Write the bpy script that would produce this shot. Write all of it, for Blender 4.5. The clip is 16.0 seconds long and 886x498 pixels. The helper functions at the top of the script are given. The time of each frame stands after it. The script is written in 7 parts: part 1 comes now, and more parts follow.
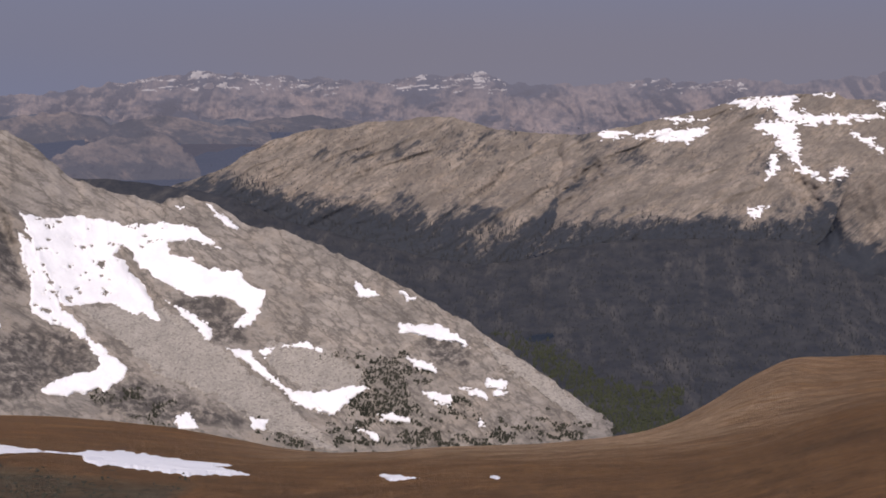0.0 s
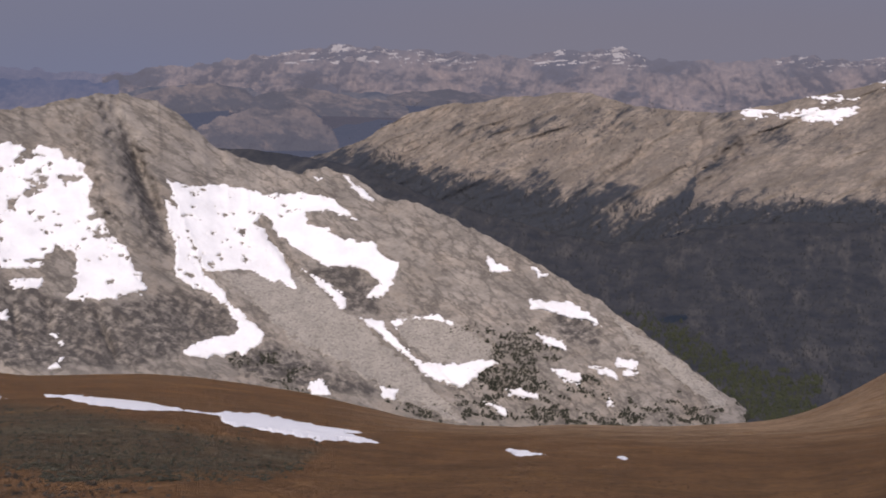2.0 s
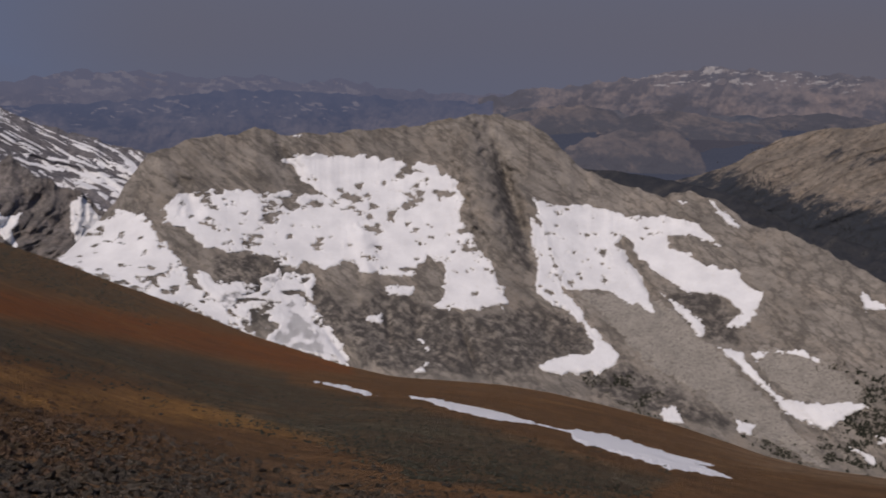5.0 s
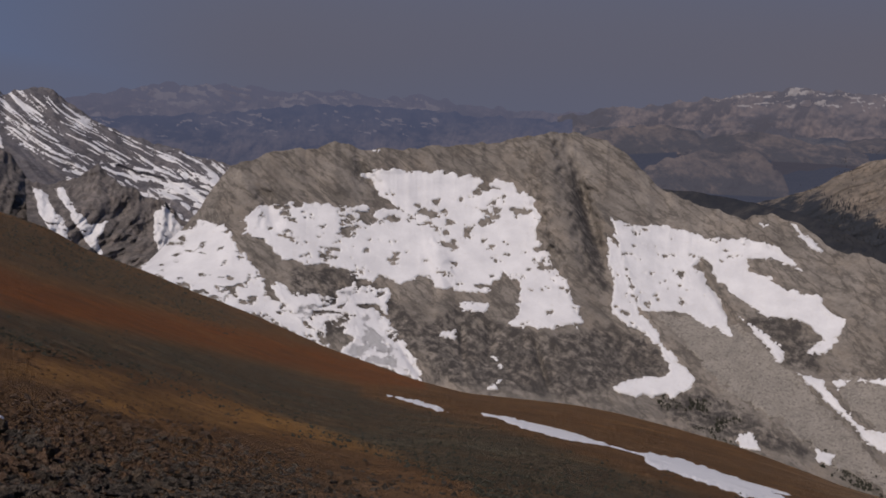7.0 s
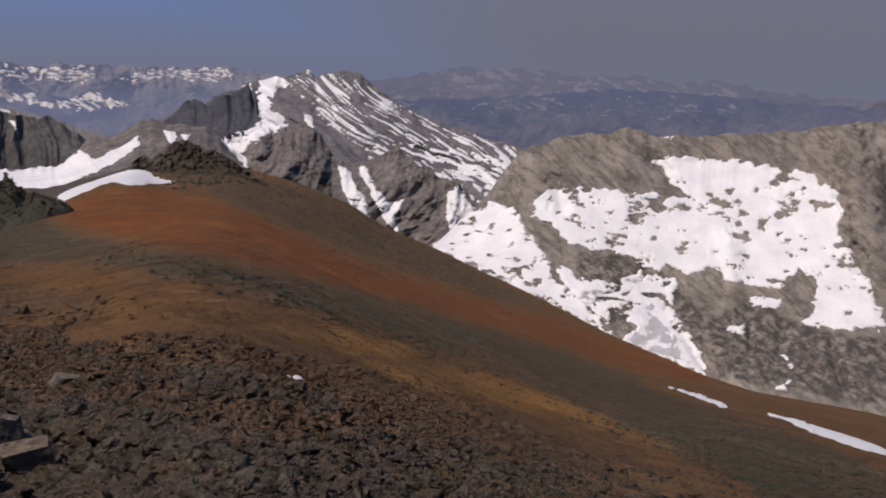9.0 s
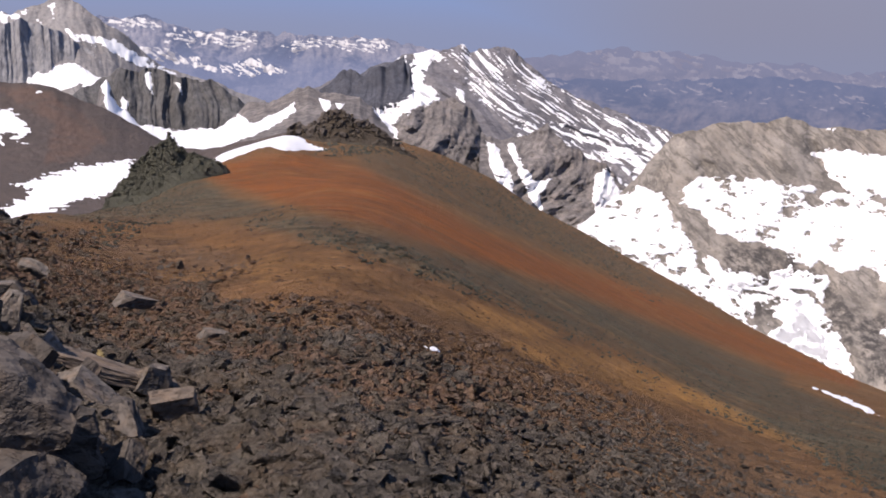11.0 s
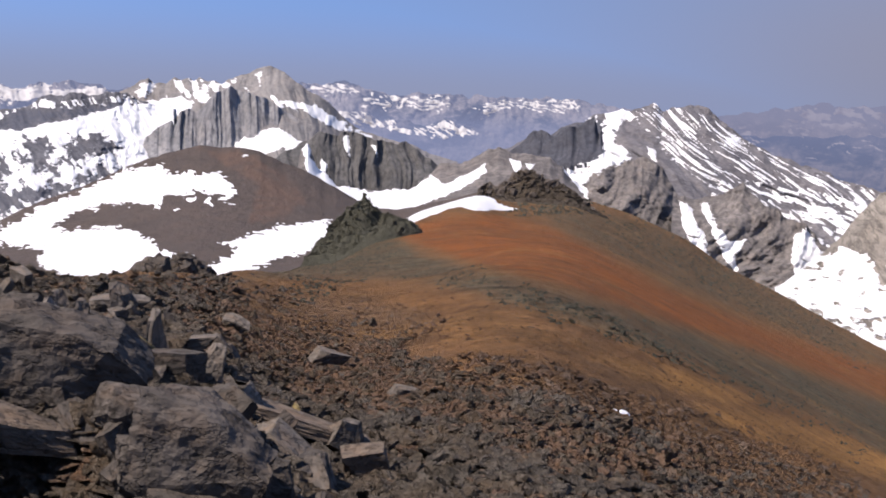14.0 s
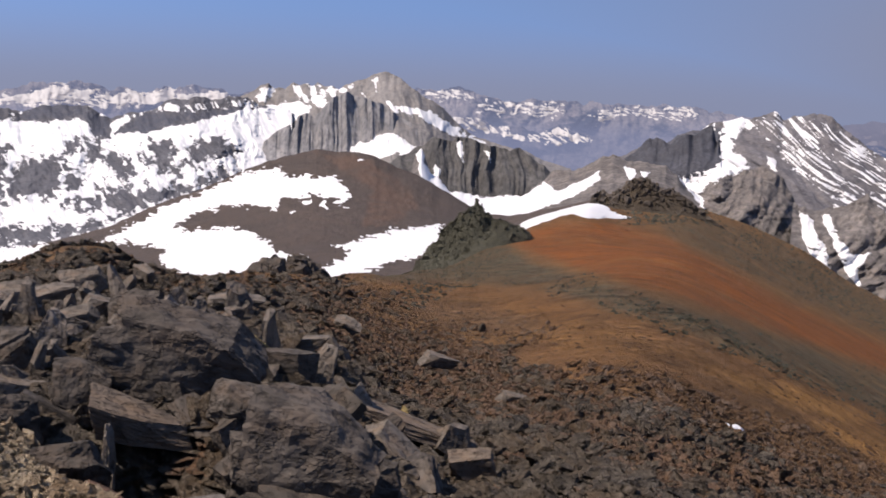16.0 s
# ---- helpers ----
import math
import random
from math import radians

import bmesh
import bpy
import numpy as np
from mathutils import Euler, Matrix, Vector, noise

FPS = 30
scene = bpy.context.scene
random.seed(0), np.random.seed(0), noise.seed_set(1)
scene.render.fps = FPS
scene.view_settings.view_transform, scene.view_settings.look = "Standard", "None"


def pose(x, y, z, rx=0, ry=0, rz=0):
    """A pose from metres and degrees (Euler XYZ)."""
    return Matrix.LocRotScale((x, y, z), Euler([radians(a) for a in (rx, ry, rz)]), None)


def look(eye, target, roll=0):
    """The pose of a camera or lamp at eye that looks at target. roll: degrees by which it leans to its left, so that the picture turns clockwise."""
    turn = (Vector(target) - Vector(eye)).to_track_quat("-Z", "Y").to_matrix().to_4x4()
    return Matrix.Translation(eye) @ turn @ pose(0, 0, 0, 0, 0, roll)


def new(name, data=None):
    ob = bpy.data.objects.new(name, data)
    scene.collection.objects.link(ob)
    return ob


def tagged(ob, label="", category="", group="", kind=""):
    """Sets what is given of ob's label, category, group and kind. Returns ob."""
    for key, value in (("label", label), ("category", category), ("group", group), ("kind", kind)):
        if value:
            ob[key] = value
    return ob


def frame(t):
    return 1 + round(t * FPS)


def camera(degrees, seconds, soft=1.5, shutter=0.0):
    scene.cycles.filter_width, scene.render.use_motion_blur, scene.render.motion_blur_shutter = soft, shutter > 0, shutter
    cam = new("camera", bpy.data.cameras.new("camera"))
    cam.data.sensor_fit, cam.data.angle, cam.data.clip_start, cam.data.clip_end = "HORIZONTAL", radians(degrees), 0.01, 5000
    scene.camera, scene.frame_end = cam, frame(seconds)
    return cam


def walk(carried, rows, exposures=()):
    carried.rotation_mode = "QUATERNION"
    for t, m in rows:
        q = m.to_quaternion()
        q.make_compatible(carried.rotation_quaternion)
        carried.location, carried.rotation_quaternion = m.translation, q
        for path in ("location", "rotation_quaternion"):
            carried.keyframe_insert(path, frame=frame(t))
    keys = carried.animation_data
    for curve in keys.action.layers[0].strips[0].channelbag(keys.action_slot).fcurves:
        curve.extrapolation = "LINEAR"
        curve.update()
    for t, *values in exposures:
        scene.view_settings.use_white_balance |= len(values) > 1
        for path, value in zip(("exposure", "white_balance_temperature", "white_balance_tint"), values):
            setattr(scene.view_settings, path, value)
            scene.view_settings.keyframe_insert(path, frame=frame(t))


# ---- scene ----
from mathutils import Quaternion

# ---------------------------------------------------------------- camera
cam = camera(44.11, 16.0, soft=1.75, shutter=0.4)
PATH = [
    (0.0, pose(0, 0, 1.6, 80.20, -0.00, -0.00)),
    (0.5, pose(0, 0, 1.6, 80.26, 0.08, 1.04)),
    (1.0, pose(0, 0, 1.6, 79.50, 0.04, 2.63)),
    (1.5, pose(0, 0, 1.6, 79.18, -0.10, 3.96)),
    (2.0, pose(0, 0, 1.6, 78.89, -0.34, 7.12)),
    (2.5, pose(0, 0, 1.6, 79.91, -1.69, 9.44)),
    (3.0, pose(0, 0, 1.6, 80.30, -1.60, 11.04)),
    (3.5, pose(0, 0, 1.6, 80.77, -1.39, 13.11)),
    (4.0, pose(0, 0, 1.6, 80.60, -1.24, 17.70)),
    (4.5, pose(0, 0, 1.6, 80.88, -0.73, 23.66)),
    (5.0, pose(0, 0, 1.6, 79.98, 0.05, 26.07)),
    (5.2, pose(0, 0, 1.6, 80.18, 0.06, 27.62)),
    (7.3, pose(0, 0, 1.6, 80.86, -0.66, 30.94)),
    (7.5, pose(0, 0, 1.6, 80.68, -0.56, 31.73)),
    (8.0, pose(0, 0, 1.6, 80.27, -0.07, 34.69)),
    (8.5, pose(0, 0, 1.6, 80.05, -0.82, 40.71)),
    (9.0, pose(0, 0, 1.6, 79.87, -0.73, 45.36)),
    (9.5, pose(0, 0, 1.6, 79.37, -1.90, 47.67)),
    (9.7, pose(0, 0, 1.6, 79.38, -2.21, 48.61)),
    (11.8, pose(0, 0, 1.6, 78.87, -1.71, 55.88)),
    (12.0, pose(0, 0, 1.6, 79.23, -1.29, 56.54)),
    (12.5, pose(0, 0, 1.6, 79.10, -1.01, 57.67)),
    (13.0, pose(0, 0, 1.6, 79.96, -1.08, 59.17)),
    (13.5, pose(0, 0, 1.6, 80.66, -1.46, 61.02)),
    (14.0, pose(0, 0, 1.6, 81.20, -1.57, 63.20)),
    (14.5, pose(0, 0, 1.6, 81.90, -1.90, 64.76)),
    (15.0, pose(0, 0, 1.6, 81.35, -1.84, 65.86)),
    (15.5, pose(0, 0, 1.6, 81.11, -2.30, 67.29)),
    (16.0, pose(0, 0, 1.6, 81.34, -1.87, 69.14)),
]
EXPOSURES = [(0.0, 0.15, 7150, 20), (2.0, 0.1, 7150, 20), (3.0, -0.1, 7260, 19), (3.5, -0.22, 7260, 19), (5.0, -0.58, 7320, 18), (7.5, -0.64, 7320, 18), (8.5, -0.42, 7420, 18), (9.0, -0.13, 7400, 19),
             (9.7, 0.1, 7350, 19), (11.8, 0.9, 7100, 19), (13.0, 0.86, 7100, 18), (14.5, 0.68, 7220, 17), (16.0, 0.56, 7450, 17)]
walk(cam, PATH, EXPOSURES)
EYE = 1.6

# ---------------------------------------------------------------- light
SUN_BEARING, SUN_HEIGHT = 180.0, 54.0
world = bpy.data.worlds.new("sky")
scene.world = world
world.use_nodes = True
wn, wl = world.node_tree.nodes, world.node_tree.links
sky = wn.new("ShaderNodeTexSky")
sky.sky_type = "NISHITA"
sky.sun_disc = False
sky.sun_elevation, sky.sun_rotation = radians(SUN_HEIGHT), radians(-SUN_BEARING)
sky.altitude, sky.air_density, sky.dust_density, sky.ozone_density = 3500, 1.0, 0.3, 2.0


def sky_node(kind, **values):
    n = wn.new(kind)
    for k, v in values.items():
        n.inputs[k].default_value = v
    return n


# thin high air, so the blue begins low; smoke lies over the horizon and thickens towards the north
heading = wn.new("ShaderNodeTexCoord").outputs["Generated"]
lift = wn.new("ShaderNodeVectorMath")
lift.operation = "ADD"
lift.inputs[1].default_value = (0, 0, 0.42)
wl.new(heading, lift.inputs[0])
wl.new(lift.outputs[0], sky.inputs["Vector"])
split = wn.new("ShaderNodeSeparateXYZ")
wl.new(heading, split.inputs[0])
low = sky_node("ShaderNodeMapRange", **{"From Min": 0.0, "From Max": 0.25, "To Min": 1.0, "To Max": 0.0})
low.interpolation_type = "SMOOTHSTEP"
wl.new(split.outputs[2], low.inputs["Value"])
band = sky_node("ShaderNodeMapRange", **{"From Min": -0.02, "From Max": 0.075, "To Min": 0.8, "To Max": 0.05})
band.interpolation_type = "SMOOTHSTEP"
wl.new(split.outputs[2], band.inputs["Value"])
north = sky_node("ShaderNodeMapRange", **{"From Min": -1.0, "From Max": -0.62, "To Min": 0.0, "To Max": 0.95})
north.interpolation_type = "SMOOTHSTEP"
wl.new(split.outputs[0], north.inputs["Value"])
smoke_amount = wn.new("ShaderNodeMath")
smoke_amount.operation = "MULTIPLY"
wl.new(low.outputs[0], smoke_amount.inputs[0])
wl.new(north.outputs[0], smoke_amount.inputs[1])
smoke_total = wn.new("ShaderNodeMath")
smoke_total.operation = "MAXIMUM"
wl.new(smoke_amount.outputs[0], smoke_total.inputs[0])
wl.new(band.outputs[0], smoke_total.inputs[1])
# the smoke is grey-brown above and bluer in its lowest layer towards the north-west
layer_low = sky_node("ShaderNodeMapRange", **{"From Min": -0.05, "From Max": 0.1, "To Min": 1.0, "To Max": 0.0})
layer_low.interpolation_type = "SMOOTHSTEP"
wl.new(split.outputs[2], layer_low.inputs["Value"])
layer_west = sky_node("ShaderNodeMapRange", **{"From Min": 0.0, "From Max": -0.45, "To Min": 0.0, "To Max": 0.9})
layer_west.interpolation_type = "SMOOTHSTEP"
wl.new(split.outputs[0], layer_west.inputs["Value"])
layer_far = sky_node("ShaderNodeMapRange", **{"From Min": -0.7, "From Max": -0.95, "To Min": 1.0, "To Max": 0.6})
layer_far.interpolation_type = "SMOOTHSTEP"
wl.new(split.outputs[0], layer_far.inputs["Value"])
layer_side = wn.new("ShaderNodeMath")
layer_side.operation = "MULTIPLY"
wl.new(layer_west.outputs[0], layer_side.inputs[0])
wl.new(layer_far.outputs[0], layer_side.inputs[1])
layer = wn.new("ShaderNodeMath")
layer.operation = "MULTIPLY"
wl.new(layer_low.outputs[0], layer.inputs[0])
wl.new(layer_side.outputs[0], layer.inputs[1])
smoke_tint = wn.new("ShaderNodeMix")
smoke_tint.data_type = "RGBA"
smoke_tint.inputs[6].default_value = (1.7, 1.76, 2.25, 1)
smoke_tint.inputs[7].default_value = (1.45, 1.72, 2.62, 1)
wl.new(layer.outputs[0], smoke_tint.inputs[0])
gain = wn.new("ShaderNodeMix")
gain.data_type = "RGBA"
wl.new(smoke_tint.outputs[2], gain.inputs[7])
wl.new(smoke_total.outputs[0], gain.inputs[0])
vivid = sky_node("ShaderNodeHueSaturation", Saturation=1.08, Value=1.92)
wl.new(sky.outputs[0], vivid.inputs["Color"])
wl.new(vivid.outputs[0], gain.inputs[6])
wn["Background"].inputs["Strength"].default_value = 0.1
wl.new(gain.outputs[2], wn["Background"].inputs["Color"])

sun = new("sun", bpy.data.lights.new("sun", "SUN"))
sun.data.energy, sun.data.angle, sun.data.color = 4.4, radians(0.5), (1.0, 0.96, 0.9)
b_, h_ = radians(SUN_BEARING), radians(SUN_HEIGHT)
sun.matrix_world = look((0, 0, 60), (math.sin(b_) * math.cos(h_), -math.cos(b_) * math.cos(h_), 60 - math.sin(h_)))


# ---------------------------------------------------------------- noise and survey helpers
def lattice(ix, iy, iz, seed):
    h = (ix * 374761393 + iy * 668265263 + iz * 2147483647 + seed * 1274126177) & 0xFFFFFFFF
    h = ((h ^ (h >> 13)) * 1274126177) & 0xFFFFFFFF
    h = ((h ^ (h >> 16)) * 2246822519) & 0xFFFFFFFF
    return ((h ^ (h >> 15)) & 0xFFFF) / 32767.5 - 1.0


def value_noise(x, y, z, seed=0):
    x, y, z = np.broadcast_arrays(np.asarray(x, float), np.asarray(y, float), np.asarray(z, float))
    fx, fy, fz = np.floor(x), np.floor(y), np.floor(z)
    ix, iy, iz = fx.astype(np.int64), fy.astype(np.int64), fz.astype(np.int64)
    u, v, w = x - fx, y - fy, z - fz
    u, v, w = (q * q * (3 - 2 * q) for q in (u, v, w))
    total = 0.0
    for dx in (0, 1):
        for dy in (0, 1):
            for dz in (0, 1):
                total = total + (u if dx else 1 - u) * (v if dy else 1 - v) * (w if dz else 1 - w) * lattice(ix + dx, iy + dy, iz + dz, seed)
    return total


def fbm(x, y, z=0.0, octaves=5, seed=0, gain=0.5):
    total, amp = 0.0, 1.0
    for k in range(octaves):
        f = 2.03 ** k
        total = total + amp * value_noise(np.asarray(x) * f + 17.3 * k, np.asarray(y) * f - 9.1 * k, np.asarray(z) * f + 4.7 * k, seed + k)
        amp *= gain
    return total


def ridged(x, y, z=0.0, octaves=4, seed=0):
    total, amp = 0.0, 1.0
    for k in range(octaves):
        f = 2.1 ** k
        total = total + amp * (1 - 2 * np.abs(value_noise(np.asarray(x) * f + 31.7 * k, np.asarray(y) * f, np.asarray(z) * f, seed + k)))
        amp *= 0.5
    return total


def curve(points, at):
    """A curve through (bearing, value) control points, in any order."""
    p = sorted(points)
    return np.interp(at, [q[0] for q in p], [q[1] for q in p])


def even_curve(points, width, lowest=0.0):
    """The same, rounded over some degrees, as a table all round; lowest: first take the least value within so many degrees."""
    at = np.arange(-220, 220.01, 0.1)
    p = sorted(points)
    v = np.interp((at + 180) % 360 - 180, [q[0] for q in p], [q[1] for q in p])
    if lowest:
        k = int(lowest / 0.1)
        v = np.min([np.roll(v, j) for j in range(-k, k + 1, 4)], 0)
    w = np.exp(-0.5 * (np.arange(-int(3 * width / 0.1), int(3 * width / 0.1) + 1) * 0.1 / width) ** 2)
    v = np.convolve(np.pad(v, len(w) // 2, "edge"), w / w.sum(), "valid")
    return at, v


def smooth(a, b, x):
    t = np.clip((x - a) / (b - a), 0, 1)
    return t * t * (3 - 2 * t)


def spot(bearing, height, r):
    """A place from its bearing (degrees to the left of north), its height angle seen from the eye, and its distance over ground."""
    b = np.radians(bearing)
    return np.stack(np.broadcast_arrays(-r * np.sin(b), r * np.cos(b), EYE + r * np.tan(np.radians(height))), -1)


def inside(poly, b, e):
    """Signed distance in degrees to a closed outline, positive inside."""
    b, e = np.broadcast_arrays(np.asarray(b, float), np.asarray(e, float))
    best = np.full(b.shape, 1e9)
    odd = np.zeros(b.shape, bool)
    pts = np.array(poly)
    lo, hi = pts.min(0) - 2.0, pts.max(0) + 2.0
    m = (b > lo[0]) & (b < hi[0]) & (e > lo[1]) & (e < hi[1])
    bb, ee = b[m], e[m]
    bm_, om = np.full(bb.shape, 1e9), np.zeros(bb.shape, bool)
    for k in range(len(pts)):
        (x0, y0), (x1, y1) = pts[k - 1], pts[k]
        dx, dy = x1 - x0, y1 - y0
        t = np.clip(((bb - x0) * dx + (ee - y0) * dy) / (dx * dx + dy * dy + 1e-12), 0, 1)
        bm_ = np.minimum(bm_, np.hypot(bb - x0 - t * dx, ee - y0 - t * dy))
        if y0 != y1:
            om ^= ((y0 > ee) != (y1 > ee)) & (bb < (x1 - x0) * (ee - y0) / (y1 - y0) + x0)
    best[m], odd[m] = bm_, om
    return np.where(odd, best, -np.minimum(best, 2.0))


def mesh_grid(name, grid, keep=None, attrs=None, wrap=False):
    """One mesh from a rows x columns grid of places; keep: which cells."""
    n, m = grid.shape[:2]
    idx = np.arange(n * m).reshape(n, m)
    if wrap:
        idx = np.concatenate([idx, idx[:, :1]], 1)
    quads = np.stack([idx[:-1, :-1], idx[:-1, 1:], idx[1:, 1:], idx[1:, :-1]], -1)
    quads = quads.reshape(-1, 4) if keep is None else quads[keep]
    flat = grid.reshape(-1, 3)
    used = np.unique(quads)
    back = np.full(n * m, -1)
    back[used] = np.arange(len(used))
    return mesh_faces(name, flat[used], back[quads], {k: a.reshape(-1)[used] for k, a in (attrs or {}).items()})


def mesh_faces(name, verts, faces, attrs=None, flat=False):
    me = bpy.data.meshes.new(name)
    k = faces.shape[1]
    me.vertices.add(len(verts))
    me.vertices.foreach_set("co", np.ascontiguousarray(verts, np.float32).ravel())
    me.loops.add(faces.size)
    me.loops.foreach_set("vertex_index", np.ascontiguousarray(faces, np.int32).ravel())
    me.polygons.add(len(faces))
    me.polygons.foreach_set("loop_start", np.arange(0, faces.size, k, dtype=np.int32))
    me.polygons.foreach_set("use_smooth", np.full(len(faces), not flat))
    for key, values in (attrs or {}).items():
        me.attributes.new(key, "FLOAT", "POINT").data.foreach_set("value", np.ascontiguousarray(values, np.float32))
    me.update(calc_edges=True)
    me.validate()
    return me


# ---------------------------------------------------------------- materials
class Nodes:
    def __init__(self, name):
        self.mat = bpy.data.materials.new(name)
        self.mat.use_nodes = True
        self.tree = self.mat.node_tree
        self.bsdf = self.tree.nodes["Principled BSDF"]
        self.out = self.tree.nodes["Material Output"]
        self.coords = self.tree.nodes.new("ShaderNodeTexCoord").outputs["Object"]

    def node(self, kind, **values):
        n = self.tree.nodes.new(kind)
        for k, v in values.items():
            n.inputs[k.replace("_", " ")].default_value = v
        return n

    def link(self, a, b):
        self.tree.links.new(a, b)

    def scaled(self, sx, sy, sz):
        n = self.tree.nodes.new("ShaderNodeMapping")
        n.inputs["Scale"].default_value = (sx, sy, sz)
        self.link(self.coords, n.inputs["Vector"])
        return n.outputs[0]

    def turned(self, degrees, sx, sy, sz):
        n = self.tree.nodes.new("ShaderNodeMapping")
        n.inputs["Rotation"].default_value = (0, 0, radians(degrees))
        self.link(self.coords, n.inputs["Vector"])
        m = self.tree.nodes.new("ShaderNodeMapping")
        m.inputs["Scale"].default_value = (sx, sy, sz)
        self.link(n.outputs[0], m.inputs["Vector"])
        return m.outputs[0]

    def noise(self, vector, scale=1.0, detail=6.0, rough=0.6, lo=0.35, hi=0.65):
        n = self.node("ShaderNodeTexNoise", Scale=scale, Detail=detail, Roughness=rough)
        self.link(vector, n.inputs["Vector"])
        r = self.node("ShaderNodeMapRange")
        self.link(n.outputs[0], r.inputs[0])
        r.inputs[1].default_value, r.inputs[2].default_value = lo, hi
        return r.outputs[0]

    def leant(self, degrees, sx, sy, sz):
        n = self.tree.nodes.new("ShaderNodeMapping")
        n.inputs["Rotation"].default_value = (0, radians(degrees), 0)
        self.link(self.coords, n.inputs["Vector"])
        m = self.tree.nodes.new("ShaderNodeMapping")
        m.inputs["Scale"].default_value = (sx, sy, sz)
        self.link(n.outputs[0], m.inputs["Vector"])
        return m.outputs[0]

    def shifted_coords(self, by):
        n = self.tree.nodes.new("ShaderNodeMapping")
        n.inputs["Location"].default_value = (by, 0.7 * by, -by)
        self.link(self.coords, n.inputs["Vector"])
        return n.outputs[0]

    def attr(self, name):
        n = self.tree.nodes.new("ShaderNodeAttribute")
        n.attribute_name = name
        return n.outputs["Fac"]

    def math(self, op, a, b):
        n = self.tree.nodes.new("ShaderNodeMath")
        n.operation = op
        n.use_clamp = True
        for k, v in enumerate((a, b)):
            if hasattr(v, "is_linked"):
                self.link(v, n.inputs[k])
            else:
                n.inputs[k].default_value = v
        return n.outputs[0]

    def absolute(self, a):
        n = self.tree.nodes.new("ShaderNodeMath")
        n.operation = "ABSOLUTE"
        self.link(a, n.inputs[0])
        return n.outputs[0]

    def shifted(self, a, by):
        n = self.tree.nodes.new("ShaderNodeMath")
        n.operation = "ADD"
        n.inputs[1].default_value = by
        self.link(a, n.inputs[0])
        return n.outputs[0]

    def mix(self, fac, a, b):
        n = self.tree.nodes.new("ShaderNodeMix")
        n.data_type = "RGBA"
        for k, v in ((0, fac), (6, a), (7, b)):
            if hasattr(v, "is_linked"):
                self.link(v, n.inputs[k])
            else:
                n.inputs[k].default_value = v if k == 0 else (*v, 1)
        return n.outputs[2]

    def bump(self, height, distance, strength=0.6):
        n = self.node("ShaderNodeBump", Distance=distance, Strength=strength)
        self.link(height, n.inputs["Height"])
        if self.bsdf.inputs["Normal"].links:
            self.link(self.bsdf.inputs["Normal"].links[0].from_socket, n.inputs["Normal"])
        self.link(n.outputs[0], self.bsdf.inputs["Normal"])

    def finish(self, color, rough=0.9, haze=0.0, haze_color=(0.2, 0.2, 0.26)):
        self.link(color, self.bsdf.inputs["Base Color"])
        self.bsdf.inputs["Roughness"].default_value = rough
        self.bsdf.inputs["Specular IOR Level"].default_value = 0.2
        # haze is painted: a steady glow of haze_color mixed over the surface
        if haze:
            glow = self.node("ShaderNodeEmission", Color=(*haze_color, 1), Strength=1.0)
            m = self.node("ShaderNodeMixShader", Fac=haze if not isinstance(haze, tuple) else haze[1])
            # a tuple varies the painted haze with height
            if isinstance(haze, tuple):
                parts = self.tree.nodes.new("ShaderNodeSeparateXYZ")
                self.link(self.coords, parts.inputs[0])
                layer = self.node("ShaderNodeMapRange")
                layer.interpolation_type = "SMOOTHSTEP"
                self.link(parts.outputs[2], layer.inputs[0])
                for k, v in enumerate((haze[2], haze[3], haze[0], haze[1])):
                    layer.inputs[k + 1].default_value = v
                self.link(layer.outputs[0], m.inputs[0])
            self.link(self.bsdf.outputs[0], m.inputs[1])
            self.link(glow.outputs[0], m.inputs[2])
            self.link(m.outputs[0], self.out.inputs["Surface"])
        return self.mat


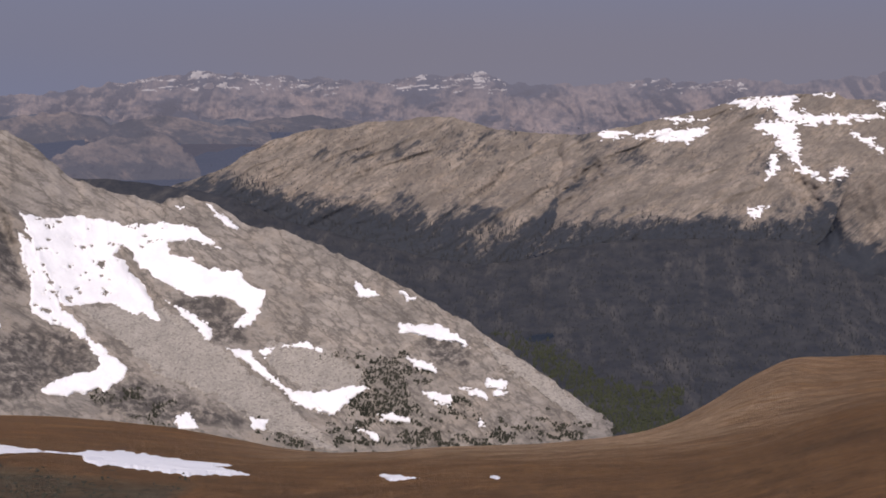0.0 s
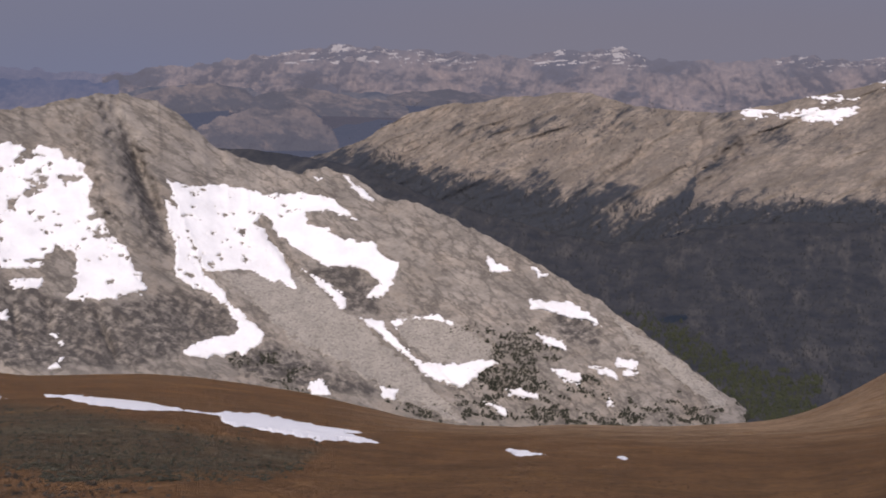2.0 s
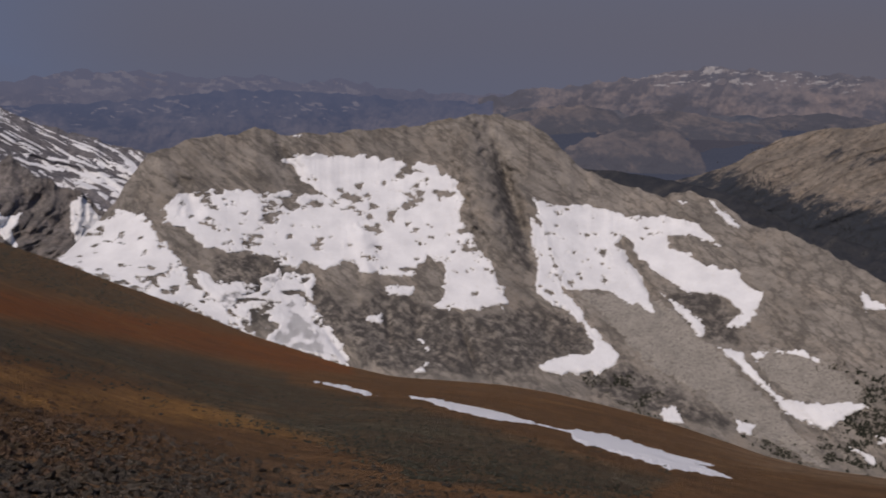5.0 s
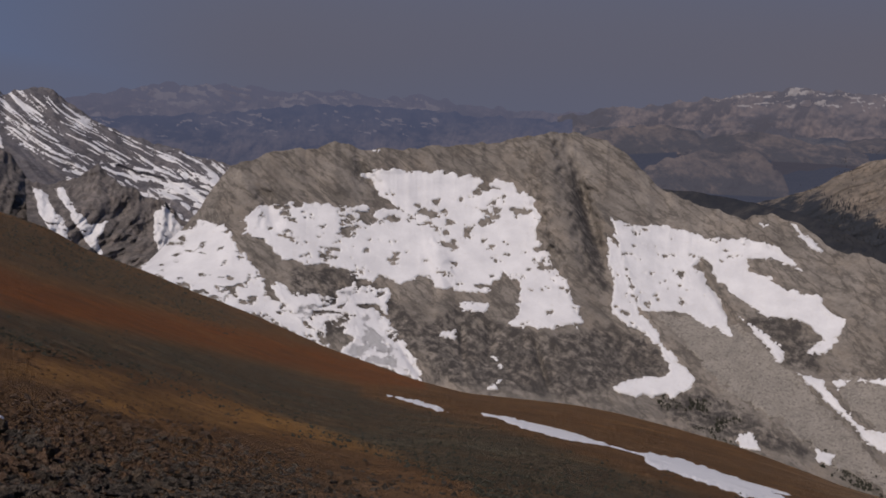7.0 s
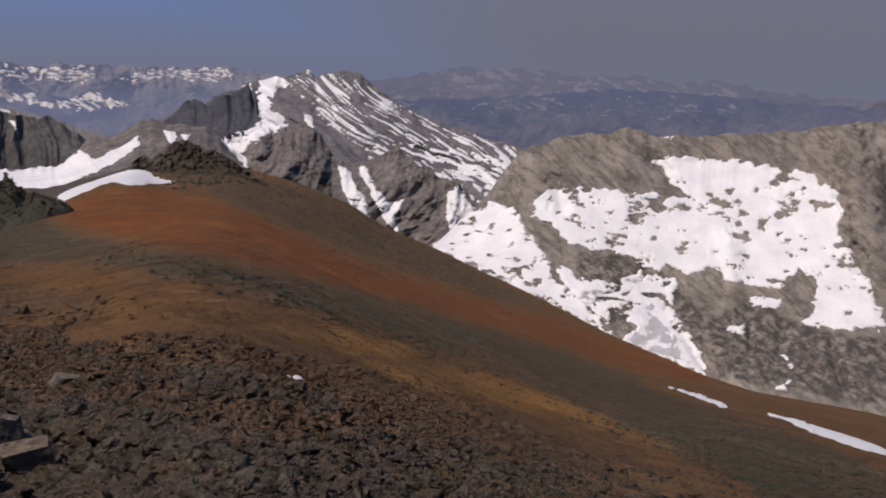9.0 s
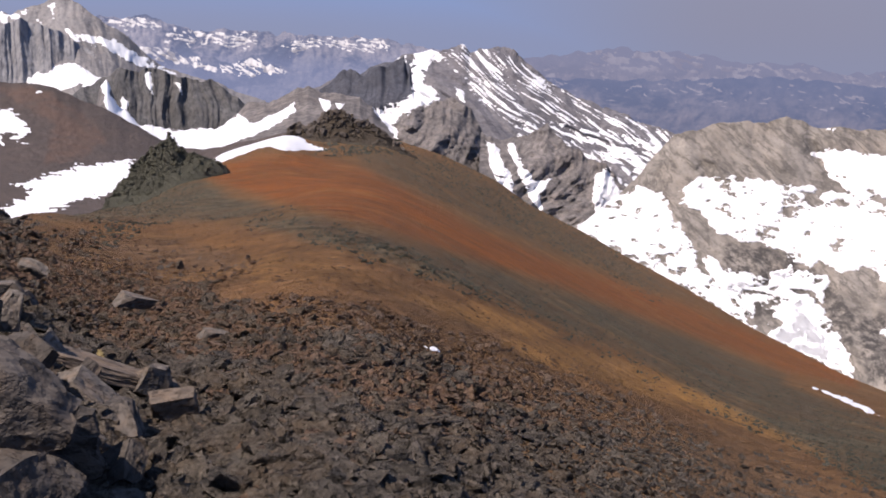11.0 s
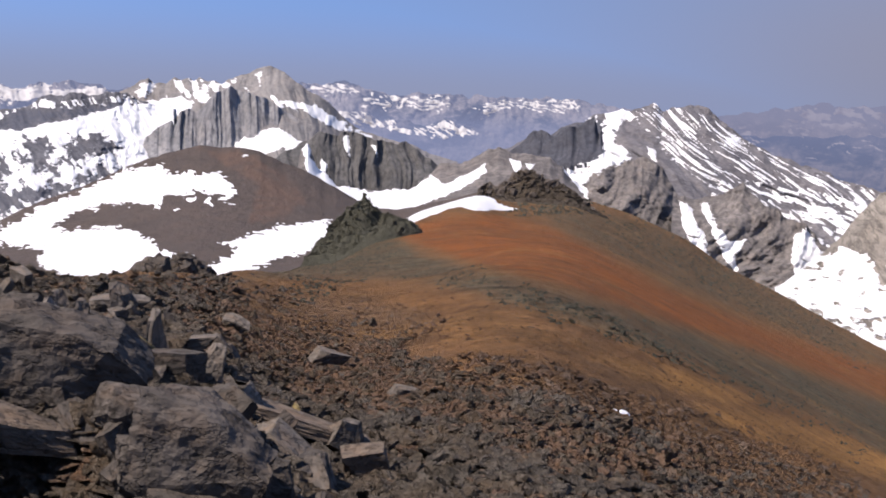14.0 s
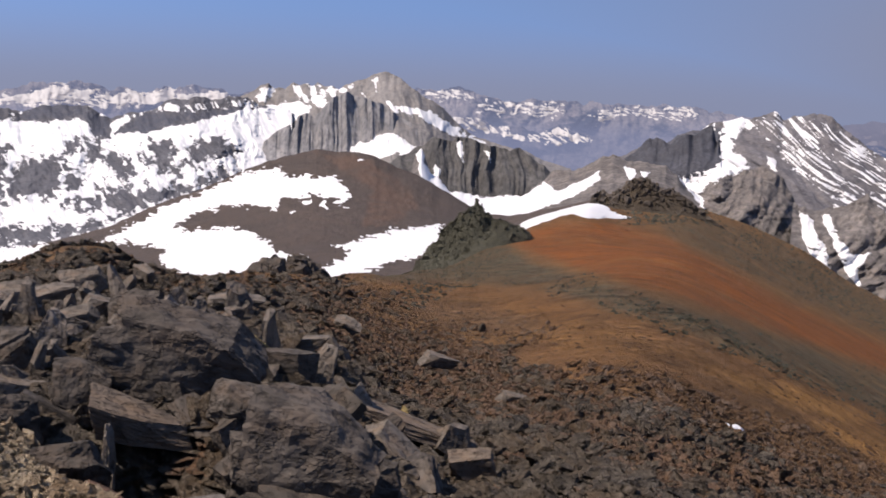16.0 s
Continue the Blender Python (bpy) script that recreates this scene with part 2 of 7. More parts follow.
def rock_material(name, light, dark, stain_shade=None, size=1.0, haze=0.0, haze_color=(0.2, 0.2, 0.26), streak=0.55, mottle=0.5, growth=None, joints=0.0, lean=0.0, wood=None, relief=0.75, upright=False, grain=0.55):
    """Weathered mountain rock: broad tints, leaning streaks, black patches and cracks; size stretches the pattern."""
    n = Nodes(name)
    deep = tuple(0.45 * v for v in dark)
    broad = n.noise(n.coords, 0.011 / size, 6, 0.62, 0.38, 0.62)
    fine = n.noise(n.coords, 0.12 / size, 9, 0.72, 0.36, 0.66)
    streaks = n.noise(n.leant(lean, 0.10 / size, 0.10 / size, (0.008 if upright else 0.022) / size), 1.0, 7, 0.7, 0.44, 0.64)
    patches = n.noise(n.scaled(0.025 / size, 0.025 / size, 0.04 / size), 1.0, 9, 0.72, 0.52, 0.62)
    cracks = n.noise(n.scaled(0.045 / size, 0.045 / size, 0.07 / size), 1.0, 4, 0.55, 0.0, 1.0)
    line = n.math("SUBTRACT", 1.0, n.math("MULTIPLY", n.absolute(n.shifted(cracks, -0.5)), 30.0))
    c = n.mix(broad, light, tuple(0.5 * a + 0.5 * b for a, b in zip(light, dark)))
    warm = n.noise(n.shifted_coords(700.0), 0.02 / size, 7, 0.66, 0.46, 0.66)
    c = n.mix(n.math("MULTIPLY", warm, 0.25), c, (light[0] * 1.02, light[1] * 0.86, light[2] * 0.7))
    c = n.mix(n.math("MULTIPLY", streaks, streak), c, dark)
    c = n.mix(n.math("MULTIPLY", fine, grain), c, dark)
    c = n.mix(n.math("MULTIPLY", patches, mottle), c, deep)
    c = n.mix(n.math("MULTIPLY", line, 0.1), c, deep)
    if joints:
        beds = n.noise(n.leant(lean, 0.07 / size, 0.02 / size, 0.012 / size) if lean else n.scaled(0.012 / size, 0.012 / size, 0.07 / size), 1.0, 6, 0.62, 0.0, 1.0)
        c = n.mix(n.math("MULTIPLY", n.math("SUBTRACT", 1.0, n.math("MULTIPLY", n.absolute(n.shifted(beds, -0.5)), 22.0)), joints), c, deep)
        specks = n.noise(n.coords, 0.22 / size, 6, 0.66, 0.56, 0.64)
        c = n.mix(n.math("MULTIPLY", specks, 0.6 * joints), c, deep)
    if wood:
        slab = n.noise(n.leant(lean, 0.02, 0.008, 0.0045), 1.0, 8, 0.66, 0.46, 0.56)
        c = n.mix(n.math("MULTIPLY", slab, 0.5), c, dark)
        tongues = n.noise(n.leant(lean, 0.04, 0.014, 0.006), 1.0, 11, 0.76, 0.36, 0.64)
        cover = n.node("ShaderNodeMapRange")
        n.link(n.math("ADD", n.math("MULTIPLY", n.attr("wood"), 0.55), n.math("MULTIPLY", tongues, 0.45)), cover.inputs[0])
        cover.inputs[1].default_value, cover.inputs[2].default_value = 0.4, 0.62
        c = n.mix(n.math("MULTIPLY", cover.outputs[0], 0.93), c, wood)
    if growth:
        c = n.mix(n.noise(n.scaled(0.009 / size, 0.009 / size, 0.02 / size), 1.0, 10, 0.7, 0.5, 0.58), c, growth)
    # zones of real dark streaks or rust, and zones of painted shade
    if stain_shade:
        c = n.mix(n.math("MULTIPLY", n.attr("stain_shade"), n.noise(n.scaled(0.1, 0.1, 0.006), 1.0, 8, 0.7, 0.4, 0.56) if joints else n.noise(n.scaled(0.07, 0.07, 0.012), 1.0, 8, 0.68, 0.3, 0.54)), c, stain_shade)
    n.bump(n.noise(n.coords, 0.05 / size, 12, 0.7, 0.2, 0.8), 6.0 * size, relief)
    n.bump(streaks, 2.0 * size, 0.4)
    return n.finish(c, 0.92, haze, haze_color)


def talus_material():
    n = Nodes("granite_talus")
    c = n.mix(n.noise(n.coords, 0.05, 6, 0.6), (0.3, 0.275, 0.245), (0.23, 0.212, 0.19))
    c = n.mix(n.math("MULTIPLY", n.noise(n.coords, 0.3, 7, 0.66, 0.5, 0.62), 0.75), c, (0.12, 0.11, 0.098))
    c = n.mix(n.noise(n.shifted_coords(400.0), 0.5, 6, 0.6, 0.6, 0.66), c, (0.4, 0.37, 0.33))
    n.bump(n.noise(n.coords, 0.4, 8, 0.75), 1.0, 0.7)
    return n.finish(c, 0.95)


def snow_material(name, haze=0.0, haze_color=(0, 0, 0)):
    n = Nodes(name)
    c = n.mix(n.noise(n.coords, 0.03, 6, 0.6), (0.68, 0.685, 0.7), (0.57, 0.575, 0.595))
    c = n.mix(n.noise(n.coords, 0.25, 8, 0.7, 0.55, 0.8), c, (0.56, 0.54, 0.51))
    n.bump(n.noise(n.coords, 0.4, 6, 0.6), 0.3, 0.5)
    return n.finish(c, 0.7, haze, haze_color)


def ground_material():
    """Stony soil in coloured bands: fine grit, soft mottling along the contour, little stones."""
    n = Nodes("summit_soil")
    streak = n.noise(n.turned(-36, 0.1, 0.14, 0.14), 1.0, 10, 0.78, 0.36, 0.64)
    patch = n.noise(n.shifted_coords(90.0), 0.07, 8, 0.66, 0.42, 0.62)
    grit = n.noise(n.coords, 5.0, 10, 0.75, 0.42, 0.62)
    clast = n.noise(n.shifted_coords(31.0), 1.3, 10, 0.74, 0.42, 0.6)
    speck = n.noise(n.shifted_coords(53.0), 3.2, 8, 0.7, 0.56, 0.64)
    c = n.mix(streak, (0.34, 0.172, 0.07), (0.275, 0.15, 0.067))
    rust = n.mix(streak, (0.46, 0.142, 0.032), (0.36, 0.125, 0.038))
    ochre = n.mix(streak, (0.4, 0.188, 0.064), (0.22, 0.12, 0.056))
    gold = n.mix(patch, (0.74, 0.37, 0.105), (0.46, 0.225, 0.075))
    drab = n.mix(clast, (0.7, 0.47, 0.28), (0.5, 0.335, 0.2))
    grey = n.mix(clast, (0.19, 0.159, 0.1), (0.115, 0.099, 0.066))
    gravel = n.mix(clast, (0.34, 0.208, 0.12), (0.17, 0.113, 0.07))
    ragged = n.noise(n.turned(-36, 0.13, 0.19, 0.19), 1.0, 10, 0.76, 0.35, 0.65)
    for key, tint in (("drab", drab), ("rust", rust), ("ochre", ochre), ("gold", gold), ("grey", grey), ("rubble", gravel)):
        fac = n.node("ShaderNodeMapRange")
        n.link(n.math("ADD", n.math("MULTIPLY", n.attr(key), 0.62), n.math("MULTIPLY", ragged, 0.38)), fac.inputs[0])
        fac.inputs[1].default_value, fac.inputs[2].default_value = 0.3, 0.75
        c = n.mix(fac.outputs[0], c, tint)
    tuft = n.noise(n.turned(-36, 0.4, 0.65, 0.65), 1.0, 10, 0.78, 0.5, 0.64)
    c = n.mix(n.math("MULTIPLY", patch, 0.3), c, (0.16, 0.09, 0.045))
    blotch = n.noise(n.shifted_coords(140.0), 0.3, 9, 0.72, 0.44, 0.6)
    c = n.mix(n.math("MULTIPLY", blotch, 0.42), c, (0.17, 0.092, 0.046))
    bloom = n.noise(n.shifted_coords(170.0), 0.16, 9, 0.7, 0.54, 0.68)
    c = n.mix(n.math("MULTIPLY", bloom, 0.4), c, (0.5, 0.26, 0.09))
    c = n.mix(n.math("MULTIPLY", tuft, 0.35), c, (0.085, 0.06, 0.036))
    c = n.mix(n.math("MULTIPLY", clast, 0.16), c, (0.13, 0.08, 0.045))
    c = n.mix(n.math("MULTIPLY", grit, 0.36), c, (0.07, 0.045, 0.028))
    c = n.mix(n.math("MULTIPLY", speck, 0.32), c, (0.04, 0.032, 0.026))
    # valley haze is put into these forest colours as a blue tint
    forest = n.mix(n.noise(n.coords, 0.02, 8, 0.7), (0.009, 0.016, 0.027), (0.02, 0.027, 0.04))
    forest = n.mix(n.noise(n.coords, 0.006, 10, 0.75, 0.62, 0.78), forest, (0.13, 0.115, 0.09))
    c = n.mix(n.attr("forest"), c, forest)
    n.bump(grit, 0.1, 0.9)
    n.bump(clast, 0.35, 0.8)
    n.bump(tuft, 0.5, 0.6)
    return n.finish(c, 0.95)


def stone_material(name, light, dark, lichen, grain=1.0):
    """Broken stone: each piece its own shade, some of them brown, speckled and pitted."""
    n = Nodes(name)
    info = n.tree.nodes.new("ShaderNodeNewGeometry").outputs["Random Per Island"]
    per = n.tree.nodes.new("ShaderNodeObjectInfo").outputs["Random"]
    speck = n.noise(n.coords, 24.0 * grain, 6, 0.65, 0.46, 0.62)
    fine = n.noise(n.shifted_coords(5.0), 9.0 * grain, 8, 0.66, 0.43, 0.6)
    broad = n.noise(n.coords, 1.8 * grain, 8, 0.65, 0.45, 0.62)
    c = n.mix(n.math("MULTIPLY", info, 0.85), light, dark)
    c = n.mix(n.math("MULTIPLY", per, 0.4), c, dark)
    c = n.mix(n.math("MULTIPLY", n.math("SUBTRACT", per, 0.6), 1.6), c, lichen)
    c = n.mix(n.math("MULTIPLY", broad, 0.65), c, lichen)
    c = n.mix(n.math("MULTIPLY", fine, 0.6), c, tuple(0.55 * v for v in dark))
    c = n.mix(n.math("MULTIPLY", speck, 0.45), c, tuple(1.35 * v for v in light))
    n.bump(n.noise(n.coords, 3.0 * grain, 12, 0.75, 0.2, 0.8), 0.24 / grain, 1.0)
    n.bump(fine, 0.1 / grain, 1.0)
    n.bump(speck, 0.02 / grain, 0.7)
    return n.finish(c, 0.88)


def boulder_material(name, light, dark, brown):
    """Rough volcanic rock: mottled, pitted and cracked; each block its own shade."""
    n = Nodes(name)
    deep = tuple(0.3 * v for v in dark)
    per = n.tree.nodes.new("ShaderNodeObjectInfo").outputs["Random"]
    mottle = n.noise(n.coords, 2.6, 8, 0.6, 0.38, 0.62)
    pits = n.noise(n.shifted_coords(7.0), 9.0, 6, 0.6, 0.55, 0.68)
    pale = n.noise(n.shifted_coords(3.0), 3.5, 8, 0.66, 0.52, 0.74)
    rust = n.noise(n.shifted_coords(11.0), 1.9, 7, 0.65, 0.48, 0.66)
    seam = n.noise(n.shifted_coords(17.0), 2.2, 5, 0.6, 0.0, 1.0)
    line = n.math("SUBTRACT", 1.0, n.math("MULTIPLY", n.absolute(n.shifted(seam, -0.5)), 42.0))
    c = n.mix(n.math("MULTIPLY", per, 0.55), light, dark)
    c = n.mix(n.math("MULTIPLY", mottle, 0.55), c, dark)
    c = n.mix(n.math("MULTIPLY", rust, 0.6), c, brown)
    c = n.mix(n.math("MULTIPLY", pale, 0.4), c, tuple(1.2 * v for v in light))
    c = n.mix(n.math("MULTIPLY", pits, 0.45), c, deep)
    c = n.mix(n.math("MULTIPLY", line, 0.22), c, deep)
    n.bump(mottle, 0.03, 0.6)
    n.bump(n.math("SUBTRACT", 1.0, pits), 0.014, 0.7)
    n.bump(n.math("SUBTRACT", 1.0, line), 0.015, 0.5)
    return n.finish(c, 0.9)


def leaf_material(name, a, b, haze=0.0, haze_color=(0, 0, 0)):
    n = Nodes(name)
    c = n.mix(n.noise(n.coords, 0.05, 8, 0.8), a, b)
    return n.finish(c, 0.9, haze, haze_color)


WOOD_LEAN = -50.0
GRANITE = rock_material("pale_granite", (0.276, 0.248, 0.218), (0.111, 0.101, 0.091), stain_shade=(0.055, 0.05, 0.047), mottle=0.35, joints=0.6, streak=0.6, relief=0.16, lean=59.0, grain=0.32)
PEAK_ROCK = rock_material("grey_peak_rock", (0.25, 0.236, 0.23), (0.095, 0.094, 0.1), size=0.9, mottle=0.25, relief=0.28, grain=0.4, stain_shade=(0.045, 0.05, 0.06))
BOWL_ROCK = rock_material("dark_bowl_rock", (0.128, 0.13, 0.148), (0.045, 0.047, 0.058), size=0.9, relief=0.45, grain=0.4, stain_shade=(0.06, 0.065, 0.085))
BUTTRESS = rock_material("brown_buttress_rock", (0.23, 0.206, 0.194), (0.08, 0.075, 0.076), size=1.0, relief=0.5, streak=0.6, mottle=0.4, lean=18.0, joints=0.5)
# slight blue in the cliff tones stands for the haze before it
CLIFF = rock_material("steep_grey_cliff", (0.27, 0.266, 0.275), (0.088, 0.09, 0.1), size=0.9, streak=0.8, mottle=0.15, relief=0.18, grain=0.3, upright=True)
DARK_HILL = rock_material("dark_shale", (0.092, 0.071, 0.061), (0.053, 0.044, 0.041), size=0.5, streak=0.2, mottle=0.25, stain_shade=(0.1, 0.066, 0.051))
# the dome's wood colour is made bluish to stand for haze
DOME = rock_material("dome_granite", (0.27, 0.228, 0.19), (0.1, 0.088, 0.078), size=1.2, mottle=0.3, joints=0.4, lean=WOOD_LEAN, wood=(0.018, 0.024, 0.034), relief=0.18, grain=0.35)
# far ground from here on has its haze painted in as emission
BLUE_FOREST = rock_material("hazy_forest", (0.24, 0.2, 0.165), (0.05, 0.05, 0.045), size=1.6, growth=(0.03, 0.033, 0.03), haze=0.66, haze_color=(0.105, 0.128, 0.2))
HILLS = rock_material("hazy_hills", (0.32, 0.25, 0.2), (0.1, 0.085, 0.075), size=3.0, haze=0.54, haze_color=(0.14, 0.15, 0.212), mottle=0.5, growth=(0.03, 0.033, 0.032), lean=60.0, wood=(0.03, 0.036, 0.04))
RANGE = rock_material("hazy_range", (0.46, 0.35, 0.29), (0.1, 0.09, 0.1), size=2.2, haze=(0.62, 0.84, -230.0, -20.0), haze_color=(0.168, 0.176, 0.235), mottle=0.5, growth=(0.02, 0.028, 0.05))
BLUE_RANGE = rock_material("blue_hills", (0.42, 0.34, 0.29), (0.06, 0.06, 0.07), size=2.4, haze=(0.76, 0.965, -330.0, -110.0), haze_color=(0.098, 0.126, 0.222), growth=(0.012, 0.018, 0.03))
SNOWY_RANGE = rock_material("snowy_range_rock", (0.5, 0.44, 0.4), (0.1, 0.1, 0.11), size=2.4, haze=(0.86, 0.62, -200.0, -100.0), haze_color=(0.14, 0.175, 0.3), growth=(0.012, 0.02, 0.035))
STRIPED_ROCK = rock_material("striped_peak_rock", (0.196, 0.186, 0.196), (0.07, 0.069, 0.08), size=0.8, mottle=0.5, stain_shade=(0.06, 0.065, 0.08))
TOWER_ROCK = rock_material("dark_tower_rock", (0.12, 0.117, 0.116), (0.034, 0.034, 0.036), size=0.9, streak=0.85, mottle=0.2, relief=0.22, grain=0.35, upright=True)
# the spur's shade is put into its rock colour, dark and blue
SPUR_ROCK = rock_material("shaded_blue_rock", (0.08, 0.083, 0.1), (0.03, 0.032, 0.04), size=0.9, streak=0.7, mottle=0.3, relief=0.3, upright=True)
SNOW = snow_material("old_snow")
# three far snows: the haze before them is painted in as emission
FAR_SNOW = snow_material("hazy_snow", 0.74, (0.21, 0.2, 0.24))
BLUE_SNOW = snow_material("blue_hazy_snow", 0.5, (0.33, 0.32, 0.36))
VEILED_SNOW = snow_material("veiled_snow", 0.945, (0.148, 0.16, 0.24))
# the veil is painted glow, thickening towards the crest
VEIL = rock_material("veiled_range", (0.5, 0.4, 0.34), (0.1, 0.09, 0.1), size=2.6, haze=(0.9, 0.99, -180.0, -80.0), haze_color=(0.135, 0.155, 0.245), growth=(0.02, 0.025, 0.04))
TALUS = talus_material()
SOIL = ground_material()
STONE = stone_material("slate_grey_stone", (0.195, 0.163, 0.132), (0.036, 0.031, 0.026), (0.145, 0.096, 0.058))
BOULDER_ROCK = boulder_material("weathered_boulder", (0.102, 0.087, 0.076), (0.032, 0.028, 0.025), (0.1, 0.07, 0.05))
BROKEN_ROCK = boulder_material("freshly_broken_rock", (0.19, 0.164, 0.143), (0.066, 0.057, 0.05), (0.17, 0.122, 0.088))
TAN_ROCK = boulder_material("tan_slab_rock", (0.185, 0.146, 0.116), (0.08, 0.063, 0.051), (0.17, 0.115, 0.076))
RED_ROCK = boulder_material("reddish_rock", (0.215, 0.128, 0.088), (0.1, 0.062, 0.048), (0.25, 0.125, 0.06))
YELLOW_ROCK = boulder_material("yellow_stained_rock", (0.26, 0.205, 0.1), (0.12, 0.095, 0.055), (0.28, 0.19, 0.06))
FLAKE_STONE = stone_material("brown_flaky_stone", (0.24, 0.17, 0.125), (0.075, 0.052, 0.04), (0.25, 0.135, 0.075))
RUSTY_STONE = stone_material("rusty_stone", (0.21, 0.125, 0.073), (0.06, 0.041, 0.029), (0.22, 0.115, 0.055))
NEEDLES = leaf_material("pine_scrub", (0.018, 0.023, 0.013), (0.036, 0.041, 0.023))
SCRUB = leaf_material("dark_pine_scrub", (0.015, 0.017, 0.012), (0.034, 0.033, 0.024))
# far needles get a lifted, bluish colour in place of haze
FAR_NEEDLES = leaf_material("far_conifers", (0.02, 0.023, 0.028), (0.034, 0.036, 0.04))
PALE_STONE = stone_material("pale_stone", (0.6, 0.5, 0.37), (0.26, 0.19, 0.12), (0.36, 0.22, 0.12))
CRAG_ROCK = stone_material("brown_black_crag", (0.15, 0.122, 0.095), (0.048, 0.041, 0.035), (0.12, 0.088, 0.056))
LICHEN_ROCK = stone_material("black_lichen_rock", (0.15, 0.145, 0.112), (0.052, 0.053, 0.043), (0.105, 0.1, 0.066))


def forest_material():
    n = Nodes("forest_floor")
    # the blue cast of both tones paints haze over the valley
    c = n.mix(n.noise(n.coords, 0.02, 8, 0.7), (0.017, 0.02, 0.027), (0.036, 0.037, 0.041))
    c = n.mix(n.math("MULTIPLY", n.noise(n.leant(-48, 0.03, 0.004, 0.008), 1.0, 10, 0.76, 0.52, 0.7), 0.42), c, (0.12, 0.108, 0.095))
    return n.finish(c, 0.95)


FOREST = forest_material()


# ---------------------------------------------------------------- ground, from the summit to the horizon
EDGE = [(-22.69, -14.18), (-20.37, -14.51), (-18.19, -14.7), (-16.29, -15.78), (-14.63, -17.03), (-12.64, -18.3), (-10.88, -18.98), (-9.09, -19.36), (-5.13, -19.89), (-0.5, -20.08), (2.61, -20.29), (5.69, -20.3), (8.74, -19.95), (11.72, -19.21), (14.64, -18.5), (17.47, -17.92), (20.22, -17.43), (22.89, -17.07), (28.66, -16.69), (31.4, -16.05), (36.16, -14.35), (40.45, -12.4), (43.2, -11.24), (45.59, -10.11), (48.42, -8.96), (50.19, -7.77), (53.13, -6.59), (56.01, -5.85), (58.16, -6.15), (59.89, -6.24), (61.08, -5.85), (63.1, -6.51), (64.33, -6.94), (65.43, -7.52), (66.6, -8.1), (68.35, -9.49), (71.33, -10.09), (74.32, -10.44), (75.51, -10.25), (78.17, -10.16), (80.2, -10.51), (82.5, -10.55), (84.47, -9.95), (86.12, -8.94), (88.28, -8.82), (89.89, -9.56), (91.2, -9.93)]
EDGE += [(96, -12.0), (120, -12), (180, -11), (-180, -11), (-60, -12), (-30, -15)]
BRINK = [(-180, 60), (-60, 90), (-23, 190), (-14, 130), (0, 110), (12, 130), (25, 170), (35, 220), (45, 250), (52, 230), (57, 190), (62, 130), (67, 95), (71, 60), (74.5, 24), (80, 17), (92, 15), (120, 30), (180, 60)]
BRINK_LINE, EDGE_LINE, INNER_LINE = even_curve(BRINK, 1.6), even_curve(EDGE, 0.45), even_curve(EDGE, 3.5, 5.0)
FLOOR = [(0, -640), (900, -640), (1500, -690), (3000, -640), (4000, -560), (4950, -430)]


def ground_height(b, r):
    brink, at_brink, inner = (np.interp(b, *t) for t in (BRINK_LINE, EDGE_LINE, INNER_LINE))
    q = np.clip(r / brink, 0, 1)
    slope = np.tan(np.radians(inner + (at_brink - inner) * smooth(0.3, 1.0, q)))
    top = EYE + np.minimum(r, brink) * slope - EYE * (1 - q) ** 2
    past = np.maximum(r - brink, 0)
    steep = (0.72 + slope) * (past - 60 * (1 - np.exp(-past / 60)))
    z = top + past * slope - steep
    floor = curve(FLOOR, r) + 45 * fbm(b * 0.12, r * 0.004, 0, 4, 3) * smooth(1000, 1800, r)
    k = 60.0
    return np.where(r > brink + 200, np.logaddexp(z / k, floor / k) * k, z)


HOLLOWS = [(-4.8, 0.72, 0.5, 0.95), (-5.3, 0.45, 0.35, 0.7), (-7.7, 1.95, 0.4, 0.5), (-4.35, 0.78, 0.35, 0.6)]


def ground_relief(x, y, r):
    dug = sum(deep * np.exp(-((x - hx) ** 2 + (y - hy) ** 2) / wide ** 2) for hx, hy, wide, deep in HOLLOWS)
    return -dug + (0.3 * fbm(x / 11, y / 11, 0, 2, 11) * smooth(2, 25, r) * (1 - 0.75 * smooth(60, 130, r)) + 0.05 * fbm(x / 0.9, y / 0.9, 0, 3, 12) * (1 - smooth(20, 45, r))) * (1 - smooth(300, 900, r)) + 8 * fbm(x / 70, y / 70, 0, 5, 13) * smooth(350, 900, r)


view = np.arange(-26, 95, 0.24)
beside = np.arange(95, 334, 2.0)
bearings = np.concatenate([view, beside])
bearings = np.where(bearings > 180, bearings - 360, bearings)
radii = np.concatenate([np.concatenate([[0.0, 0.15], np.geomspace(0.4, 320, 160)]), np.geomspace(330, 4950, 70)])
gb, gr = np.meshgrid(bearings, radii)
gx, gy = -gr * np.sin(np.radians(gb)), gr * np.cos(np.radians(gb))
gz = ground_height(gb, gr) + ground_relief(gx, gy, gr)
ge = np.degrees(np.arctan2(gz - EYE, gr))

RUST = [[(65.95, -7.97), (63.01, -7.09), (60.05, -6.92), (57.06, -7.61), (54.04, -8.87), (51.01, -10.39), (48.0, -11.43), (43.56, -12.62), (39.25, -13.69), (34.59, -14.9), (31, -15.9), (31, -16.5), (34.46, -16.2), (39.14, -15.0), (43.47, -13.9), (47.94, -12.6), (50.94, -12.01), (53.98, -11.08), (57.01, -10.27), (60.02, -9.72), (63.01, -9.0)]]
